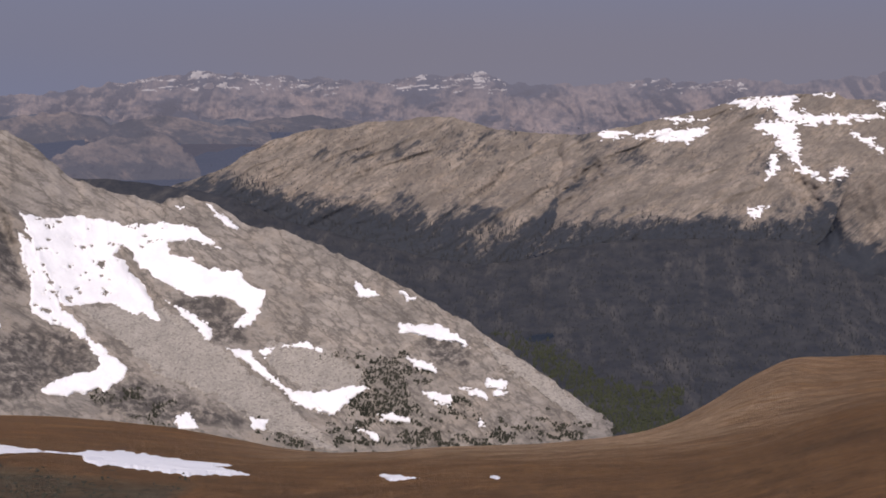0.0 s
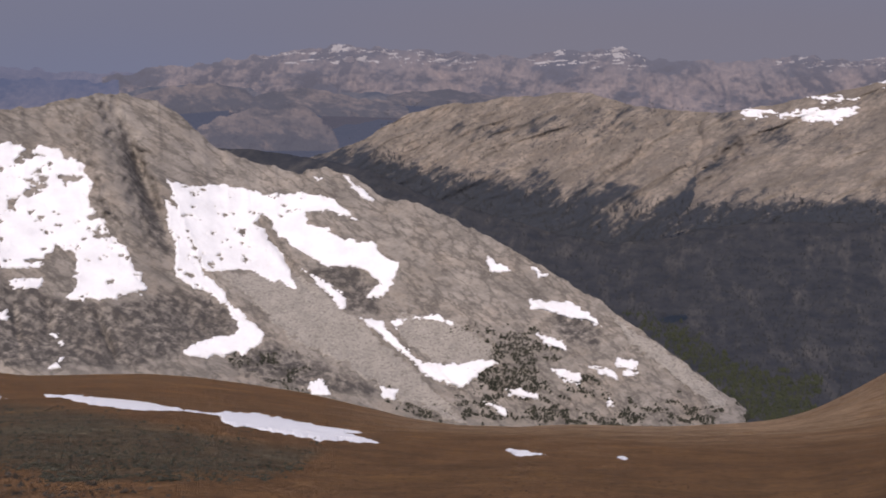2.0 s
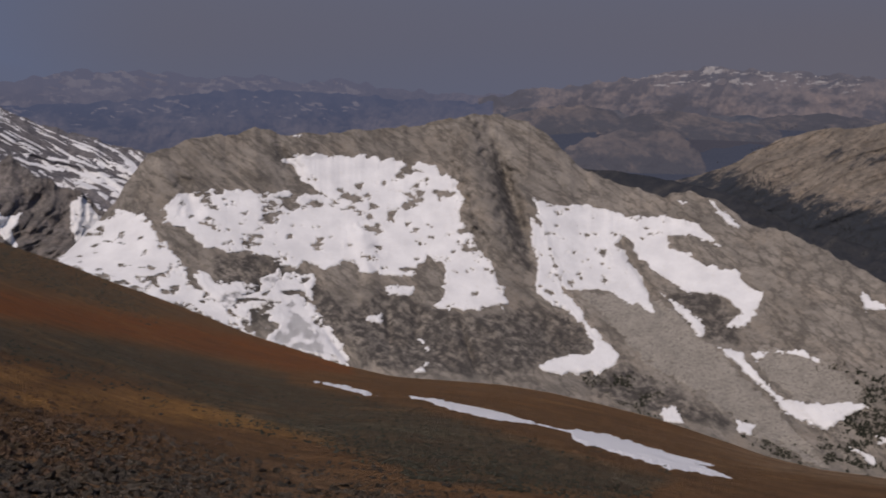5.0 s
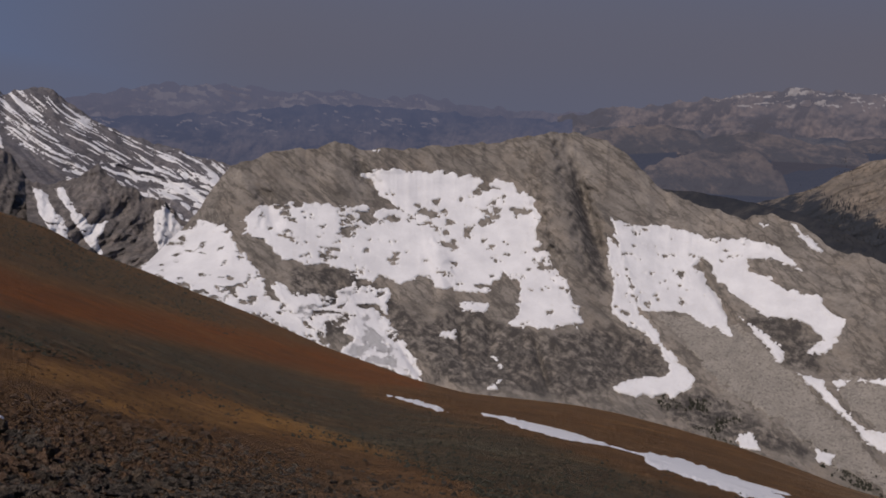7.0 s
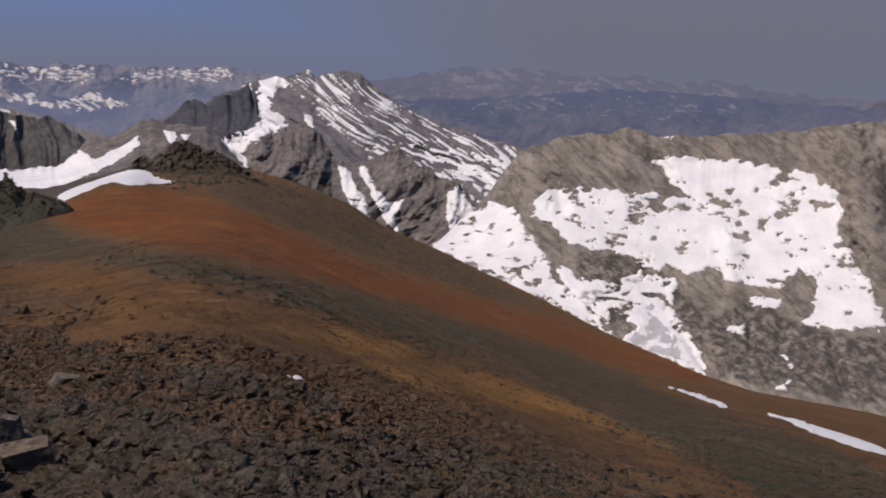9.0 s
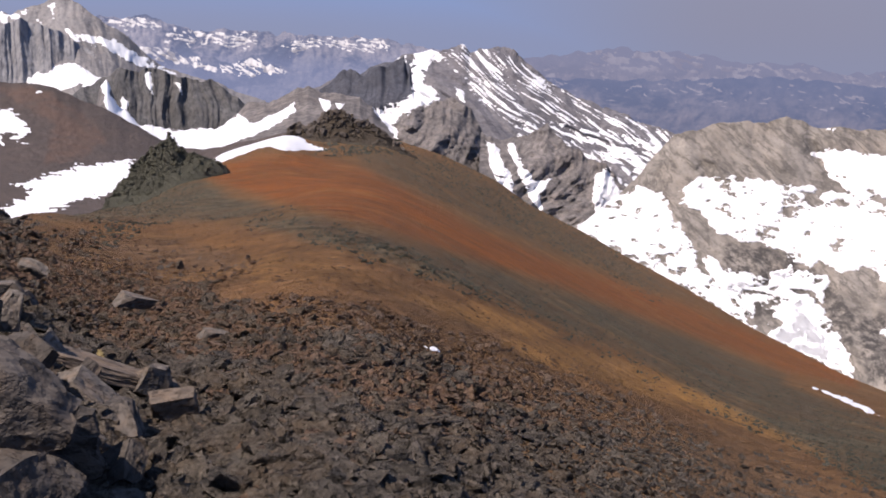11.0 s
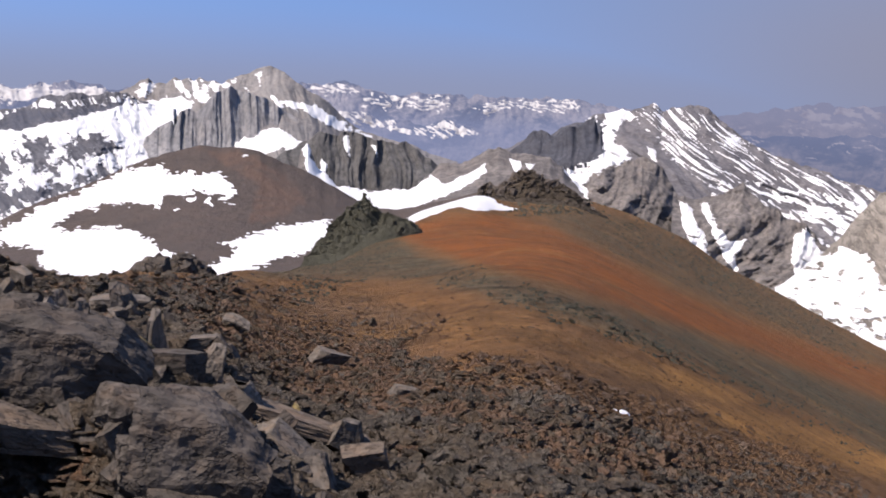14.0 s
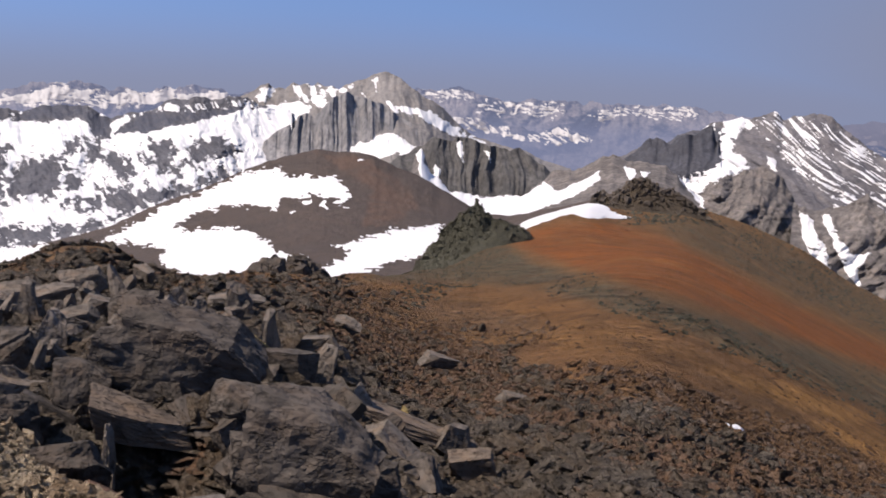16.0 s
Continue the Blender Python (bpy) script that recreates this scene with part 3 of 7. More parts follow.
OCHRE = [[(74.5, -10.5), (65.98, -10.61), (60.0, -11.64), (55.44, -12.6), (50.86, -13.92), (46.33, -15.12), (41.87, -16.49), (34.25, -18.2), (27, -20.3), (28, -20.9), (34.17, -19.6), (40.25, -18.86), (44.67, -18.16), (49.23, -16.96), (53.82, -16.3), (59.97, -15.0), (66.01, -13.74), (68.93, -12.31)],
         [(34.13, -16.32), (25.59, -17.35), (19.45, -17.97), (13.43, -18.53), (13.41, -19.09), (19.44, -18.55), (25.59, -17.79), (31.72, -17.12)]]
GOLD = [[(49.27, -16.03), (44.78, -16.2), (40.38, -17.19), (34, -18.6), (29, -20.1), (30, -20.5), (38.87, -18.5), (43.21, -18.03), (47.72, -16.95)], [(63.01, -13.0), (59.99, -13.0), (57, -13.4), (58.5, -13.8), (62.71, -13.8)], [(56, -13.6), (50, -14.6), (46, -15.5), (48, -15.9), (53, -14.8)]]
GREY = [
    [(73.6, -10.5), (71.34, -9.7), (69.5, -8.3), (66.0, -8.0), (64.19, -9.1), (60.02, -10.02), (55.48, -11.12), (50.94, -12.16), (46.42, -13.39), (42.01, -14.51), (34.49, -16.41), (34.28, -18.0), (38.99, -17.04), (43.34, -16.05), (47.84, -14.64), (50.88, -13.62), (55.45, -12.31), (60.0, -11.35), (64.2, -10.47), (68.9, -10.42)],
    [(48.68, -12.79), (43.37, -14.35), (37.69, -15.86), (32.94, -17.23), (25.59, -18.8), (19.4, -20.41), (13.31, -21.47), (16.29, -22.56), (25.59, -22.24), (31.78, -20.15), (39.24, -17.76), (44.81, -15.35), (48.78, -14.29)],
    [(58.57, -5.97), (56.02, -6.28), (51.96, -7.18), (47.81, -9.23), (43.27, -11.25), (39.3, -13.21), (41.72, -12.99), (45.98, -11.59), (50.8, -10.12), (54.32, -8.63), (57.19, -7.43)],
]
RUBBLY = [
    [(97, -7.5), (83, -8), (79.91, -10.2), (75.11, -10.6), (71.8, -11.9), (67.8, -13.8), (64.2, -14.8), (60, -16.3), (55, -17.5), (46.1, -19.1), (36.8, -20.5), (30.6, -21.7), (25.6, -22.9), (33.91, -24), (53.51, -27), (97, -27)],
    [(65.41, -13.84), (62.4, -15.5), (59.34, -16.4), (55.01, -17.2), (50.69, -18.0), (50.66, -18.86), (55.61, -18.19), (59.94, -17.24), (63.01, -16.35), (65.42, -14.71)],
]
EARTH = [[(77.5, -10.6), (72, -11.4), (67.76, -12.8), (65.12, -14.6), (62.7, -16.79), (59.32, -18.25), (61.78, -19.0), (66.5, -17.6), (71, -15.6), (75.52, -13.48)]]

STONY = [[(69.23, -14.05), (65.6, -13.86), (62.52, -14.5), (57.85, -13.8), (54.53, -14.93), (50.29, -15.6), (48.81, -16.68), (45.55, -17.34), (36, -20.2), (45.29, -20.78), (54.64, -21.61), (60.57, -18.49), (66.18, -17.0), (69.23, -16.58)],
         [(73, -10.9), (69.24, -11.0), (65.22, -11.68), (62.57, -12.44), (63.16, -13.44), (65.6, -14.25), (69.24, -14.5), (73, -12.5)]]


def zone(polys, b, e, r, soft=0.5):
    s = np.full(np.shape(b), -2.0)
    for p in polys:
        s = np.maximum(s, inside(p, b, e))
    return smooth(-soft, soft, s) * (1 - smooth(300, 420, r))


ground = new("ground", mesh_grid("ground", np.stack([gx, gy, gz], -1), wrap=True, attrs={
    "rust": zone(RUST, gb, ge, gr), "ochre": zone(OCHRE, gb, ge, gr), "gold": zone(GOLD, gb, ge, gr), "grey": np.maximum(zone(GREY[:2], gb, ge, gr), 0.65 * zone(GREY[2:], gb, ge, gr)), "rubble": np.maximum.reduce([zone(RUBBLY, gb, ge, gr), 0.4 * zone(STONY[:1], gb, ge, gr, 0.9), 0.75 * zone(STONY[1:], gb, ge, gr, 0.9), 1 - smooth(3, 9, gr)]) * (1 - 0.3 * zone(EARTH, gb, ge, gr)) * (0.55 + 0.45 * smooth(44, 58, gb)),
    "drab": (1 - smooth(4, 26, np.abs(gb + 6))) * 0.95 * smooth(20, 90, gr), "forest": smooth(380, 700, gr)}))
ground.data.materials.append(SOIL)
tagged(ground, "brown and rust-coloured stony summit slope falling to a dark valley", "ground", kind="structure")


# ---------------------------------------------------------------- mountains
def landform(name, material, label, crest, foot, far, near, step=0.06, rows=200, rough=30.0, size=90.0, jag=0.12, flute=0.0,
             back=300.0, below=6.0, zones=None, seed=1, bend=1.0, upright=2.0, lean=0.0, calm=(), gullies=(), kind="", category="mountain"):
    """A mountain side between its foot and its crest. far, near: distances of crest and foot by bearing; rough: relief in metres."""
    b0, b1 = min(p[0] for p in crest), max(p[0] for p in crest)
    b = np.arange(b0, b1 + step, step)

    def rounded(points, width):
        v = curve(points, np.arange(b0 - 4 * width, b1 + 4 * width, step))
        w = np.exp(-0.5 * (np.arange(-int(3 * width / step), int(3 * width / step) + 1) * step / width) ** 2)
        v = np.convolve(np.pad(v, len(w) // 2, "edge"), w / w.sum(), "valid")
        return np.interp(b, np.arange(b0 - 4 * width, b1 + 4 * width, step), v)

    line = curve(crest, b)
    ec = rounded(crest, 1.2)
    detail = line - ec + jag * fbm(b * 2.2, 0.0, 0.0, 5, seed + 40)
    ef = np.minimum(rounded(foot, 2.0), np.minimum(ec, line) - 0.15)
    rc, rf = rounded(far, 3.0), rounded(near, 3.0)
    under = max(4, int(rows * 0.12))
    f = np.concatenate([np.linspace(-0.5, 0, under, endpoint=False), np.linspace(0, 1, rows)])[:, None]
    up = np.maximum(f, 0)
    share = 1 + detail / np.maximum(ec - ef, 0.05)
    power = np.where(share < 1, np.clip(0.9 / np.maximum(1 - share, 0.01), 1.0, 4.0), 4.0)
    e = np.where(f < 0, ef + 2 * f * below, ef + (ec - ef) * (up + (share - 1) * up ** power))
    e = np.maximum.accumulate(e, 0)
    r = np.where(f < 0, rf + f * 0.3 * (rc - rf), rf + (rc - rf) * up ** bend)
    # lengths along and up the face, leaning with the strata
    mean = float(np.mean(0.5 * (rc + rf)))
    a_, c_ = mean * np.radians(b) + 0 * f, mean * np.radians(e)
    wave = (0.1 if upright > 4 else 0.5) * size * fbm(a_ / (2.2 * size), c_ / (2.2 * size), 0, 3, seed + 2)
    u = (a_ + math.tan(radians(lean)) * c_ + wave) / size
    w_ = (c_ + 0.4 * wave) / (upright * size)
    broad = rough * 0.9 * fbm(a_ / (3 * size), c_ / (3 * size), 0, 3, seed)
    fine = rough * (0.4 * ridged(u, w_, 0, 5, seed + 7) - 0.2 + 0.45 * fbm(u * 1.7, w_ * 2.2, 5.0, 6, seed + 9, 0.6))
    if flute:
        fine = fine + flute * ridged(u * 2.4, w_ * 0.5, 3.0, 4, seed + 21)
    smoothed = r - broad
    r = r - broad - fine
    if calm:
        w = np.max([smooth(-0.15, 0.3, inside(poly, b + 0 * f, e)) for poly in calm], 0)
        r = r + w * 0.8 * fine
    for (path, width, deep) in gullies:
        d, along = np.full(e.shape, 9.0), np.zeros(e.shape)
        for k, ((x0, y0), (x1, y1)) in enumerate(zip(path, path[1:])):
            t = np.clip(((b - x0) * (x1 - x0) + (e - y0) * (y1 - y0)) / ((x1 - x0) ** 2 + (y1 - y0) ** 2), 0, 1)
            to = np.hypot(b - x0 - t * (x1 - x0), e - y0 - t * (y1 - y0))
            along = np.where(to < d, (k + t) / (len(path) - 1), along)
            d = np.minimum(d, to)
        ends = (smooth(0, 0.4, along) if deep > 0 else 1.0) * smooth(0, 0.5, 1 - along)
        d = d * (1 + 0.35 * fbm(b * 3 + 0 * f, e * 3, 0, 3, seed + 70))
        r, smoothed = r + deep * ends * np.exp(-(d / width) ** 2), smoothed + deep * ends * np.exp(-(d / width) ** 2)
    p = spot(b + 0 * f, e, r)
    # the far side falls away behind the crest
    d = np.linspace(0.04, 1, 14)[:, None] ** 1.5 * back
    far_side = np.stack([p[-1, :, 0] - d * np.sin(np.radians(b)), p[-1, :, 1] + d * np.cos(np.radians(b)),
                         p[-1, :, 2] - d * 0.75 + 0.25 * rough * fbm(b * 2 + 0 * d, d / 60, 0, 3, seed + 3) * np.minimum(1, d / 60)], -1)
    attrs = {}
    for key in ("stain_shade", "wood"):
        v = np.zeros(e.shape)
        for poly in (zones or {}).get(key, []):
            if key == "wood":
                v = np.maximum(v, (1.0 if poly is zones["wood"][0] else 0.62) * smooth(-1.5, 1.3, inside(poly, b + 0 * f, e) + 0.3 * fbm(b * 2 + 0 * f, e * 2.5, 0, 4, seed + 60)))
                continue
            v = np.maximum(v, smooth(-0.12, 0.22, inside(poly, b + 0 * f, e) + 0.18 * fbm(b * 3 + 0 * f, e * 3, 0, 4, seed + 60)))
        attrs[key] = np.concatenate([v, np.zeros((14, len(b)))])
    ob = new(name, mesh_grid(name, np.concatenate([p, far_side]), attrs=attrs))
    ob.data.materials.append(material)
    tagged(ob, label, category, kind=kind)
    return dict(ob=ob, b=b + 0 * f, e=e, r=r, smoothed=smoothed, seed=seed, rough=rough)


def pieces(keep):
    """Numbers the connected cells of a grid of yes and no."""
    label, parent = np.zeros(keep.shape, int), [0]

    def root(k):
        while parent[k] != k:
            parent[k] = parent[parent[k]]
            k = parent[k]
        return k

    before = []
    for i in range(keep.shape[0]):
        row = np.concatenate([[0], keep[i].astype(np.int8), [0]])
        ends = np.flatnonzero(np.diff(row))
        runs = []
        for x0, x1 in zip(ends[::2], ends[1::2]):
            mine = 0
            for y0, y1, other in before:
                if y0 < x1 and y1 > x0:
                    if mine:
                        parent[root(other)] = root(mine)
                    else:
                        mine = other
            if not mine:
                mine = len(parent)
                parent.append(mine)
            label[i, x0:x1] = mine
            runs.append((x0, x1, mine))
        before = runs
    return np.array([root(k) for k in range(len(parent))])[label]


def snow(land, label, polys, ragged=0.18, depth=2.5, holes=0.0, hole_size=2.2, streak=None, name="snowfield", group="", material=None, least=60, whole=False, hollow=None, fray=0.05, bare=(), solid=(), dash=0.0, full=()):
    """A snowfield lying on a mountain side, within outlines (bearing, height); holes: how much rock shows through;
    streak: (lean in degrees, length, width, share) for snow that lies in gullies. Each connected sheet is a thing."""
    seed = land["seed"]
    lo, hi = min(p[0] for q in polys for p in q) - 0.6, max(p[0] for q in polys for p in q) + 0.6
    cols = np.flatnonzero((land["b"][0] > lo) & (land["b"][0] < hi))
    if len(cols) < 2:
        return []
    cut = slice(cols[0], cols[-1] + 1)
    b, e, rock, smoothed = (land[k][:, cut] for k in ("b", "e", "r", "smoothed"))
    s = np.full(b.shape, -2.0)
    for poly in polys:
        s = np.maximum(s, inside(poly, b, e))
    s = s + ragged * fbm(b * 2.6, e * 3.4, 0, 4, seed + 80, 0.62) + fray * fbm(b * 7 + 3 * e, e * 10, 0, 4, seed + 83, 0.7)
    if dash:
        s = s + dash * fbm(b * 2.5, e * 16, 0, 4, seed + 85, 0.6)
    for poly in solid:
        s = np.minimum(s, 0.04 - 3 * inside(poly, b, e) - 0.25 * fbm(b * 5, e * 7, 0, 5, seed + 98, 0.7))
    for poly in bare:
        down, across = 0.55 * b + 0.83 * e, 0.83 * b - 0.55 * e
        ribs = 0.36 * fbm(down * 2.0, across * 4.6, 0, 5, seed + 99, 0.66) + 0.36 * fbm(b * 4, e * 6, 0, 6, seed + 101, 0.72)
        s = np.minimum(s, 0.02 - 1.5 * inside(poly, b, e) - ribs)
    if holes:
        cluster = 0.55 * fbm(b * 0.5, e * 0.8, 0, 2, seed + 88)
        spots = fbm(b * hole_size + 0.7 * e, e * hole_size * 1.8 - 0.5 * b, 0, 6, seed + 90, 0.66)
        if full:
            spots = fbm((0.55 * b + 0.83 * e) * 2.0, (0.83 * b - 0.55 * e) * 3.6, 0, 6, seed + 90, 0.72)
            spots = spots - np.max([smooth(-0.35, 0.1, inside(q, b, e)) for q in full], 0) * 1.5
        s = np.minimum(s, 0.45 * (1.2 - holes - spots - cluster))
    if streak:
        tilt, length, width, share = streak
        a = radians(tilt)
        bend_ = 0.25 * fbm(b * 0.4, e * 0.4, 0, 3, seed + 93)
        u, v = b * math.cos(a) + e * math.sin(a), -b * math.sin(a) + e * math.cos(a) + bend_
        s = np.minimum(s, 0.3 * (fbm(u / length, v / width, 0, 5, seed + 95, 0.6) + share))
    if hollow is not None:
        s = np.minimum(s, 0.3 * ((rock - smoothed) / land["rough"] + hollow + 0.5 * fbm(b * 3 - e, e * 4, 0, 6, seed + 97, 0.65)))
    t = np.clip(s / 0.06, -1, 1)
    over = np.maximum(0, rock - smoothed) * 0.5 * smooth(0, 0.5, s)
    r = rock - depth * t - over
    hit = (s > -0.08)
    keep = hit[:-1, :-1] | hit[1:, :-1] | hit[:-1, 1:] | hit[1:, 1:]
    grid, made, crumbs = spot(b, e, r), [], np.zeros(keep.shape, bool)
    number = pieces(keep) if not whole else keep.astype(int)
    for k, size in zip(*np.unique(number[number > 0], return_counts=True)):
        cells = number == k
        if size < least and not whole:
            crumbs |= cells
            continue
        made.append(tagged(new(name, mesh_grid(name, grid, cells)), label, "snow", group))
    if crumbs.any():
        made.append(tagged(new("snow_remnants", mesh_grid("snow_remnants", grid, crumbs)), "scattered small snow remnants among the rocks", "snow", kind="stuff"))
    for ob in made:
        ob.data.materials.append(material or SNOW)
    return made


def talus(land, label, poly, material, ragged=0.2):
    """A fan of broken rock lying on a mountain side, part of it."""
    for ob in snow(land, label, [poly], ragged=ragged, depth=1.6, name="talus_fan", material=material, whole=True):
        ob.parent = land["ob"]
        del ob["category"]


RIDGE_SNOW = [
    [(34.34, -5.35), (33.7, -5.07), (31.5, -5.06), (30.33, -5.16), (28.56, -5.34), (26.49, -5.7), (25.45, -6.38), (25.06, -7.18), (25.15, -8.36), (24.85, -9.1), (24.09, -9.99), (23.55, -10.87), (23.03, -11.9), (22.41, -12.93), (24.08, -13.18), (26.5, -13.18), (25.9, -12.06), (26.05, -10.88), (26.8, -10.43), (27.4, -10.87), (27.71, -11.46), (28.91, -11.45), (30.41, -11.14), (31, -10.54), (32.51, -11.1), (33.09, -10.65), (34.58, -10.9), (34.86, -10.45), (36.6, -9.96), (38.62, -9.75), (39.71, -8.55), (40.55, -8.37), (40.52, -7.66), (39.92, -6.96), (38.79, -6.79), (36.5, -6.85), (32.28, -7.13), (33.15, -6.53)],
    [(42.87, -7.57), (41.37, -8.06), (41.26, -8.63), (40.32, -9.53), (39.51, -10.58), (39.4, -11.45), (38.14, -12.37), (37.01, -13.29), (36.45, -14.19), (35.58, -14.66), (37.32, -13.86), (39.6, -12.73), (43.21, -11.38), (45.86, -10.09), (45, -9.16), (44.41, -8.35), (43.31, -8.12)],
    [(35.17, -11.03), (34.58, -10.75), (35.21, -12.2), (36.39, -12.45), (35.52, -12.77), (36.72, -13.3), (38.15, -12.66), (37.55, -12.11), (36.38, -12.15)],
    [(35.27, -14.53), (34.36, -13.69), (34.48, -12.81), (33.88, -12.39), (33.44, -12.98), (33.31, -13.72), (31.98, -14.64), (31.1, -16.12), (33.5, -15.32), (35.58, -14.66)],
    [(21.45, -7.23), (20.69, -7.62), (18.3, -7.74), (15.87, -8.26), (14.47, -8.18), (13.06, -8.43), (11.67, -9.57), (13.09, -9.09), (14.51, -9.18), (14.25, -9.76), (13.13, -10.1), (12.57, -10.55), (10.84, -10.71), (10.28, -11.51), (9.41, -11.75), (9.58, -12.56), (10.2, -13.7), (11.08, -13.6), (10.47, -12.81), (11.47, -12.05), (13.2, -11.97), (14.04, -11.56), (15.15, -10.87), (15.95, -9.97), (16.6, -9.09), (16.9, -9.64), (16.25, -10.53), (15.45, -11.43), (14.83, -13.18), (16.08, -12.67), (17.17, -12.18), (18.54, -12.09), (19.63, -12.15)],
    [(19.63, -12.15), (19.12, -12.61), (18.36, -13.79), (17.7, -14.4), (16.49, -15.34), (16.94, -15.87), (17.67, -16.37), (20.43, -16.44), (20.82, -16.07), (19.83, -15.48), (18.31, -15.33), (18.02, -15.08), (18.64, -13.77), (19.95, -12.96), (20.61, -12.77), (21.22, -11.89), (21.04, -11.07), (21.44, -9.11), (21.63, -7.99), (20.77, -8.87), (20.09, -10.86)],
]
RIDGE_TALUS = [
    [(19.36, -12.17), (15.78, -12.26), (13.82, -12.95), (11, -15.4), (8.08, -17.84), (5.69, -20.22), (9.32, -18.93), (12.24, -17.05), (15.09, -15.72), (16.85, -14.18), (17.77, -13.13)],
    [(9.34, -14.6), (6.8, -14.69), (4.4, -15.92), (4.42, -17.08), (7.46, -17.14), (9.23, -15.77)],
    [(-2.01, -14.49), (-4.77, -15.91), (-8.45, -18.11), (-7.86, -18.71), (-5.4, -17.35), (-3.24, -15.94)],
]
# the long granite ridge across the near valley
ridge = landform(
    "granite_ridge", GRANITE, "pale grey granite ridge with slabs, talus and dark streaked cliffs",
    [(-9.22, -18.59), (-7.84, -17.79), (-6.61, -17.02), (-5.07, -16.05), (-2.93, -14.63), (-1.7, -13.84), (-0.49, -13.2), (1.33, -12.19), (2.54, -11.54), (4.03, -10.75), (5.52, -10.02), (6.99, -9.35), (8.44, -8.67), (10.04, -8.49), (10.61, -8.15), (11.46, -7.49), (13.28, -6.78), (14.13, -6.95), (14.56, -7.17), (15.8, -6.76), (16.88, -6.52), (18.73, -5.76), (19.5, -5.17), (20.48, -4.12), (21.47, -3.47), (21.63, -3.33), (23.07, -3.04), (24.2, -2.97), (25.62, -3.24), (27.02, -3.54), (29.77, -3.76), (32.44, -3.97), (34.4, -3.98), (35.82, -3.62), (36.69, -3.95), (37.55, -4), (38.96, -4.06), (40.1, -4.58), (41.17, -4.87), (41.75, -5.61), (42.47, -6.51), (43.05, -7.4), (45.4, -9.66), (46, -10.11)],
    [(-9.4, -19.78), (-3.6, -20.7), (5.71, -21.07), (14.7, -19.98), (23.01, -18.81), (28.67, -17.33), (34.72, -16), (40.48, -13.12), (44.57, -11.16), (45.99, -10.99)],
    [(-9, 1150), (0, 1350), (8, 1500), (16, 1600), (24, 1650), (32, 1600), (40, 1500), (46, 1450)],
    [(-9, 1080), (0, 1150), (8, 1150), (16, 1150), (24, 1150), (32, 1180), (40, 1250), (46, 1300)],
    step=0.062, rows=215, rough=9, size=110, jag=0.08, flute=1.8, seed=5, lean=-40, upright=1.6, calm=RIDGE_SNOW + RIDGE_TALUS,
    gullies=[
        ([(25.16, -3.07), (24.26, -6.73), (23.2, -9.68), (22.42, -12.34)], 0.75, -26.0), ([(23.7, -3.4), (22.9, -5.9), (22.5, -7.2), (21.8, -9.2), (21.3, -11.3)], 0.34, 34.0),
        ([(17.14, -8.56), (16.36, -10.15), (14.83, -12.43), (13.3, -14.38)], 0.22, 10.0), ([(30.39, -9.37), (29.97, -11.74), (30.47, -14.67)], 0.5, -9.0), ([(27.71, -11.76), (27.42, -14.12), (28.04, -16.17)], 0.3, 8.0),
        ([(25.29, -13.54), (24.68, -15.3), (24.06, -17.05)], 0.2, 12.0), ([(40.15, -5.67), (39.34, -6.55), (38.6, -9.17)], 0.4, 15.0), ([(34.98, -4.18), (33.86, -5.79), (32.72, -6.98)], 0.3, 14.0),
        ([(32.86, -13.44), (31.69, -15.23), (30.8, -16.42)], 0.25, 8.0), ([(29.22, -12.34), (28.95, -14.7), (28.96, -16.45)], 0.2, 7.0)],
    zones={
        "stain_shade": [
        [(31.65, -13.47), (28.62, -11.75), (27.41, -12.94), (24.68, -13.54), (21.06, -12.9), (18.62, -14.6), (21.31, -16.43), (23.75, -16.76), (30.49, -16.13)],
        [(14.35, -12.06), (12.04, -11.88), (10.33, -13.11), (10.38, -14.56), (12.14, -14.47), (13.54, -13.25)],
        [(22.64, -13.42), (21.04, -13.15), (19.43, -13.28), (18.26, -14.5), (18.1, -15.07), (20.11, -15.54), (21.22, -16.03), (22.82, -16.13)],
        [(18.78, -16.27), (15.95, -15.94), (12.26, -17.62), (9.62, -18.91), (14.63, -18.3), (18.01, -17.45)],
        [(1.34, -14.2), (-1.4, -14.49), (-1.41, -15.96), (0.43, -15.96)],
        # the gully wall's shadow, painted as a dark strip
        [(23.65, -3.65), (22.99, -5.55), (22.08, -7.9), (21.14, -11.14), (21.8, -11.44), (22.81, -8.79), (23.64, -6.14)],
        [(38.34, -10.05), (35.15, -10.15), (32.82, -11.68), (31.05, -13.48), (31.69, -15.23), (34.05, -13.41), (37.03, -13.87), (38.13, -12.08)]]})

for outline in RIDGE_TALUS:
    talus(ridge, "pale grey fan of broken granite", outline, TALUS)
snow(ridge, "broad bright snowfield with rock islands on the granite ridge", RIDGE_SNOW[:1], ragged=0.15, holes=0.4, hole_size=1.8)
snow(ridge, "steep snow apron broken by rock in the notch below the peak", RIDGE_SNOW[1:4], ragged=0.18, holes=0.55, hole_size=1.9)
snow(ridge, "dendritic snow between rounded rock humps", [[(39.51, -10.58), (37.53, -11.53), (35.18, -11.32), (32.81, -11.24), (33.14, -12.85), (31.68, -14.64), (31.1, -16.12), (33.5, -15.32), (35.58, -14.66), (37.01, -13.29), (38.15, -12.66)]], ragged=0.15, holes=0.85, hole_size=1.5)
snow(ridge, "snow basin with a tongue running down onto talus", RIDGE_SNOW[4:], ragged=0.12, holes=0.08, hole_size=2.4)
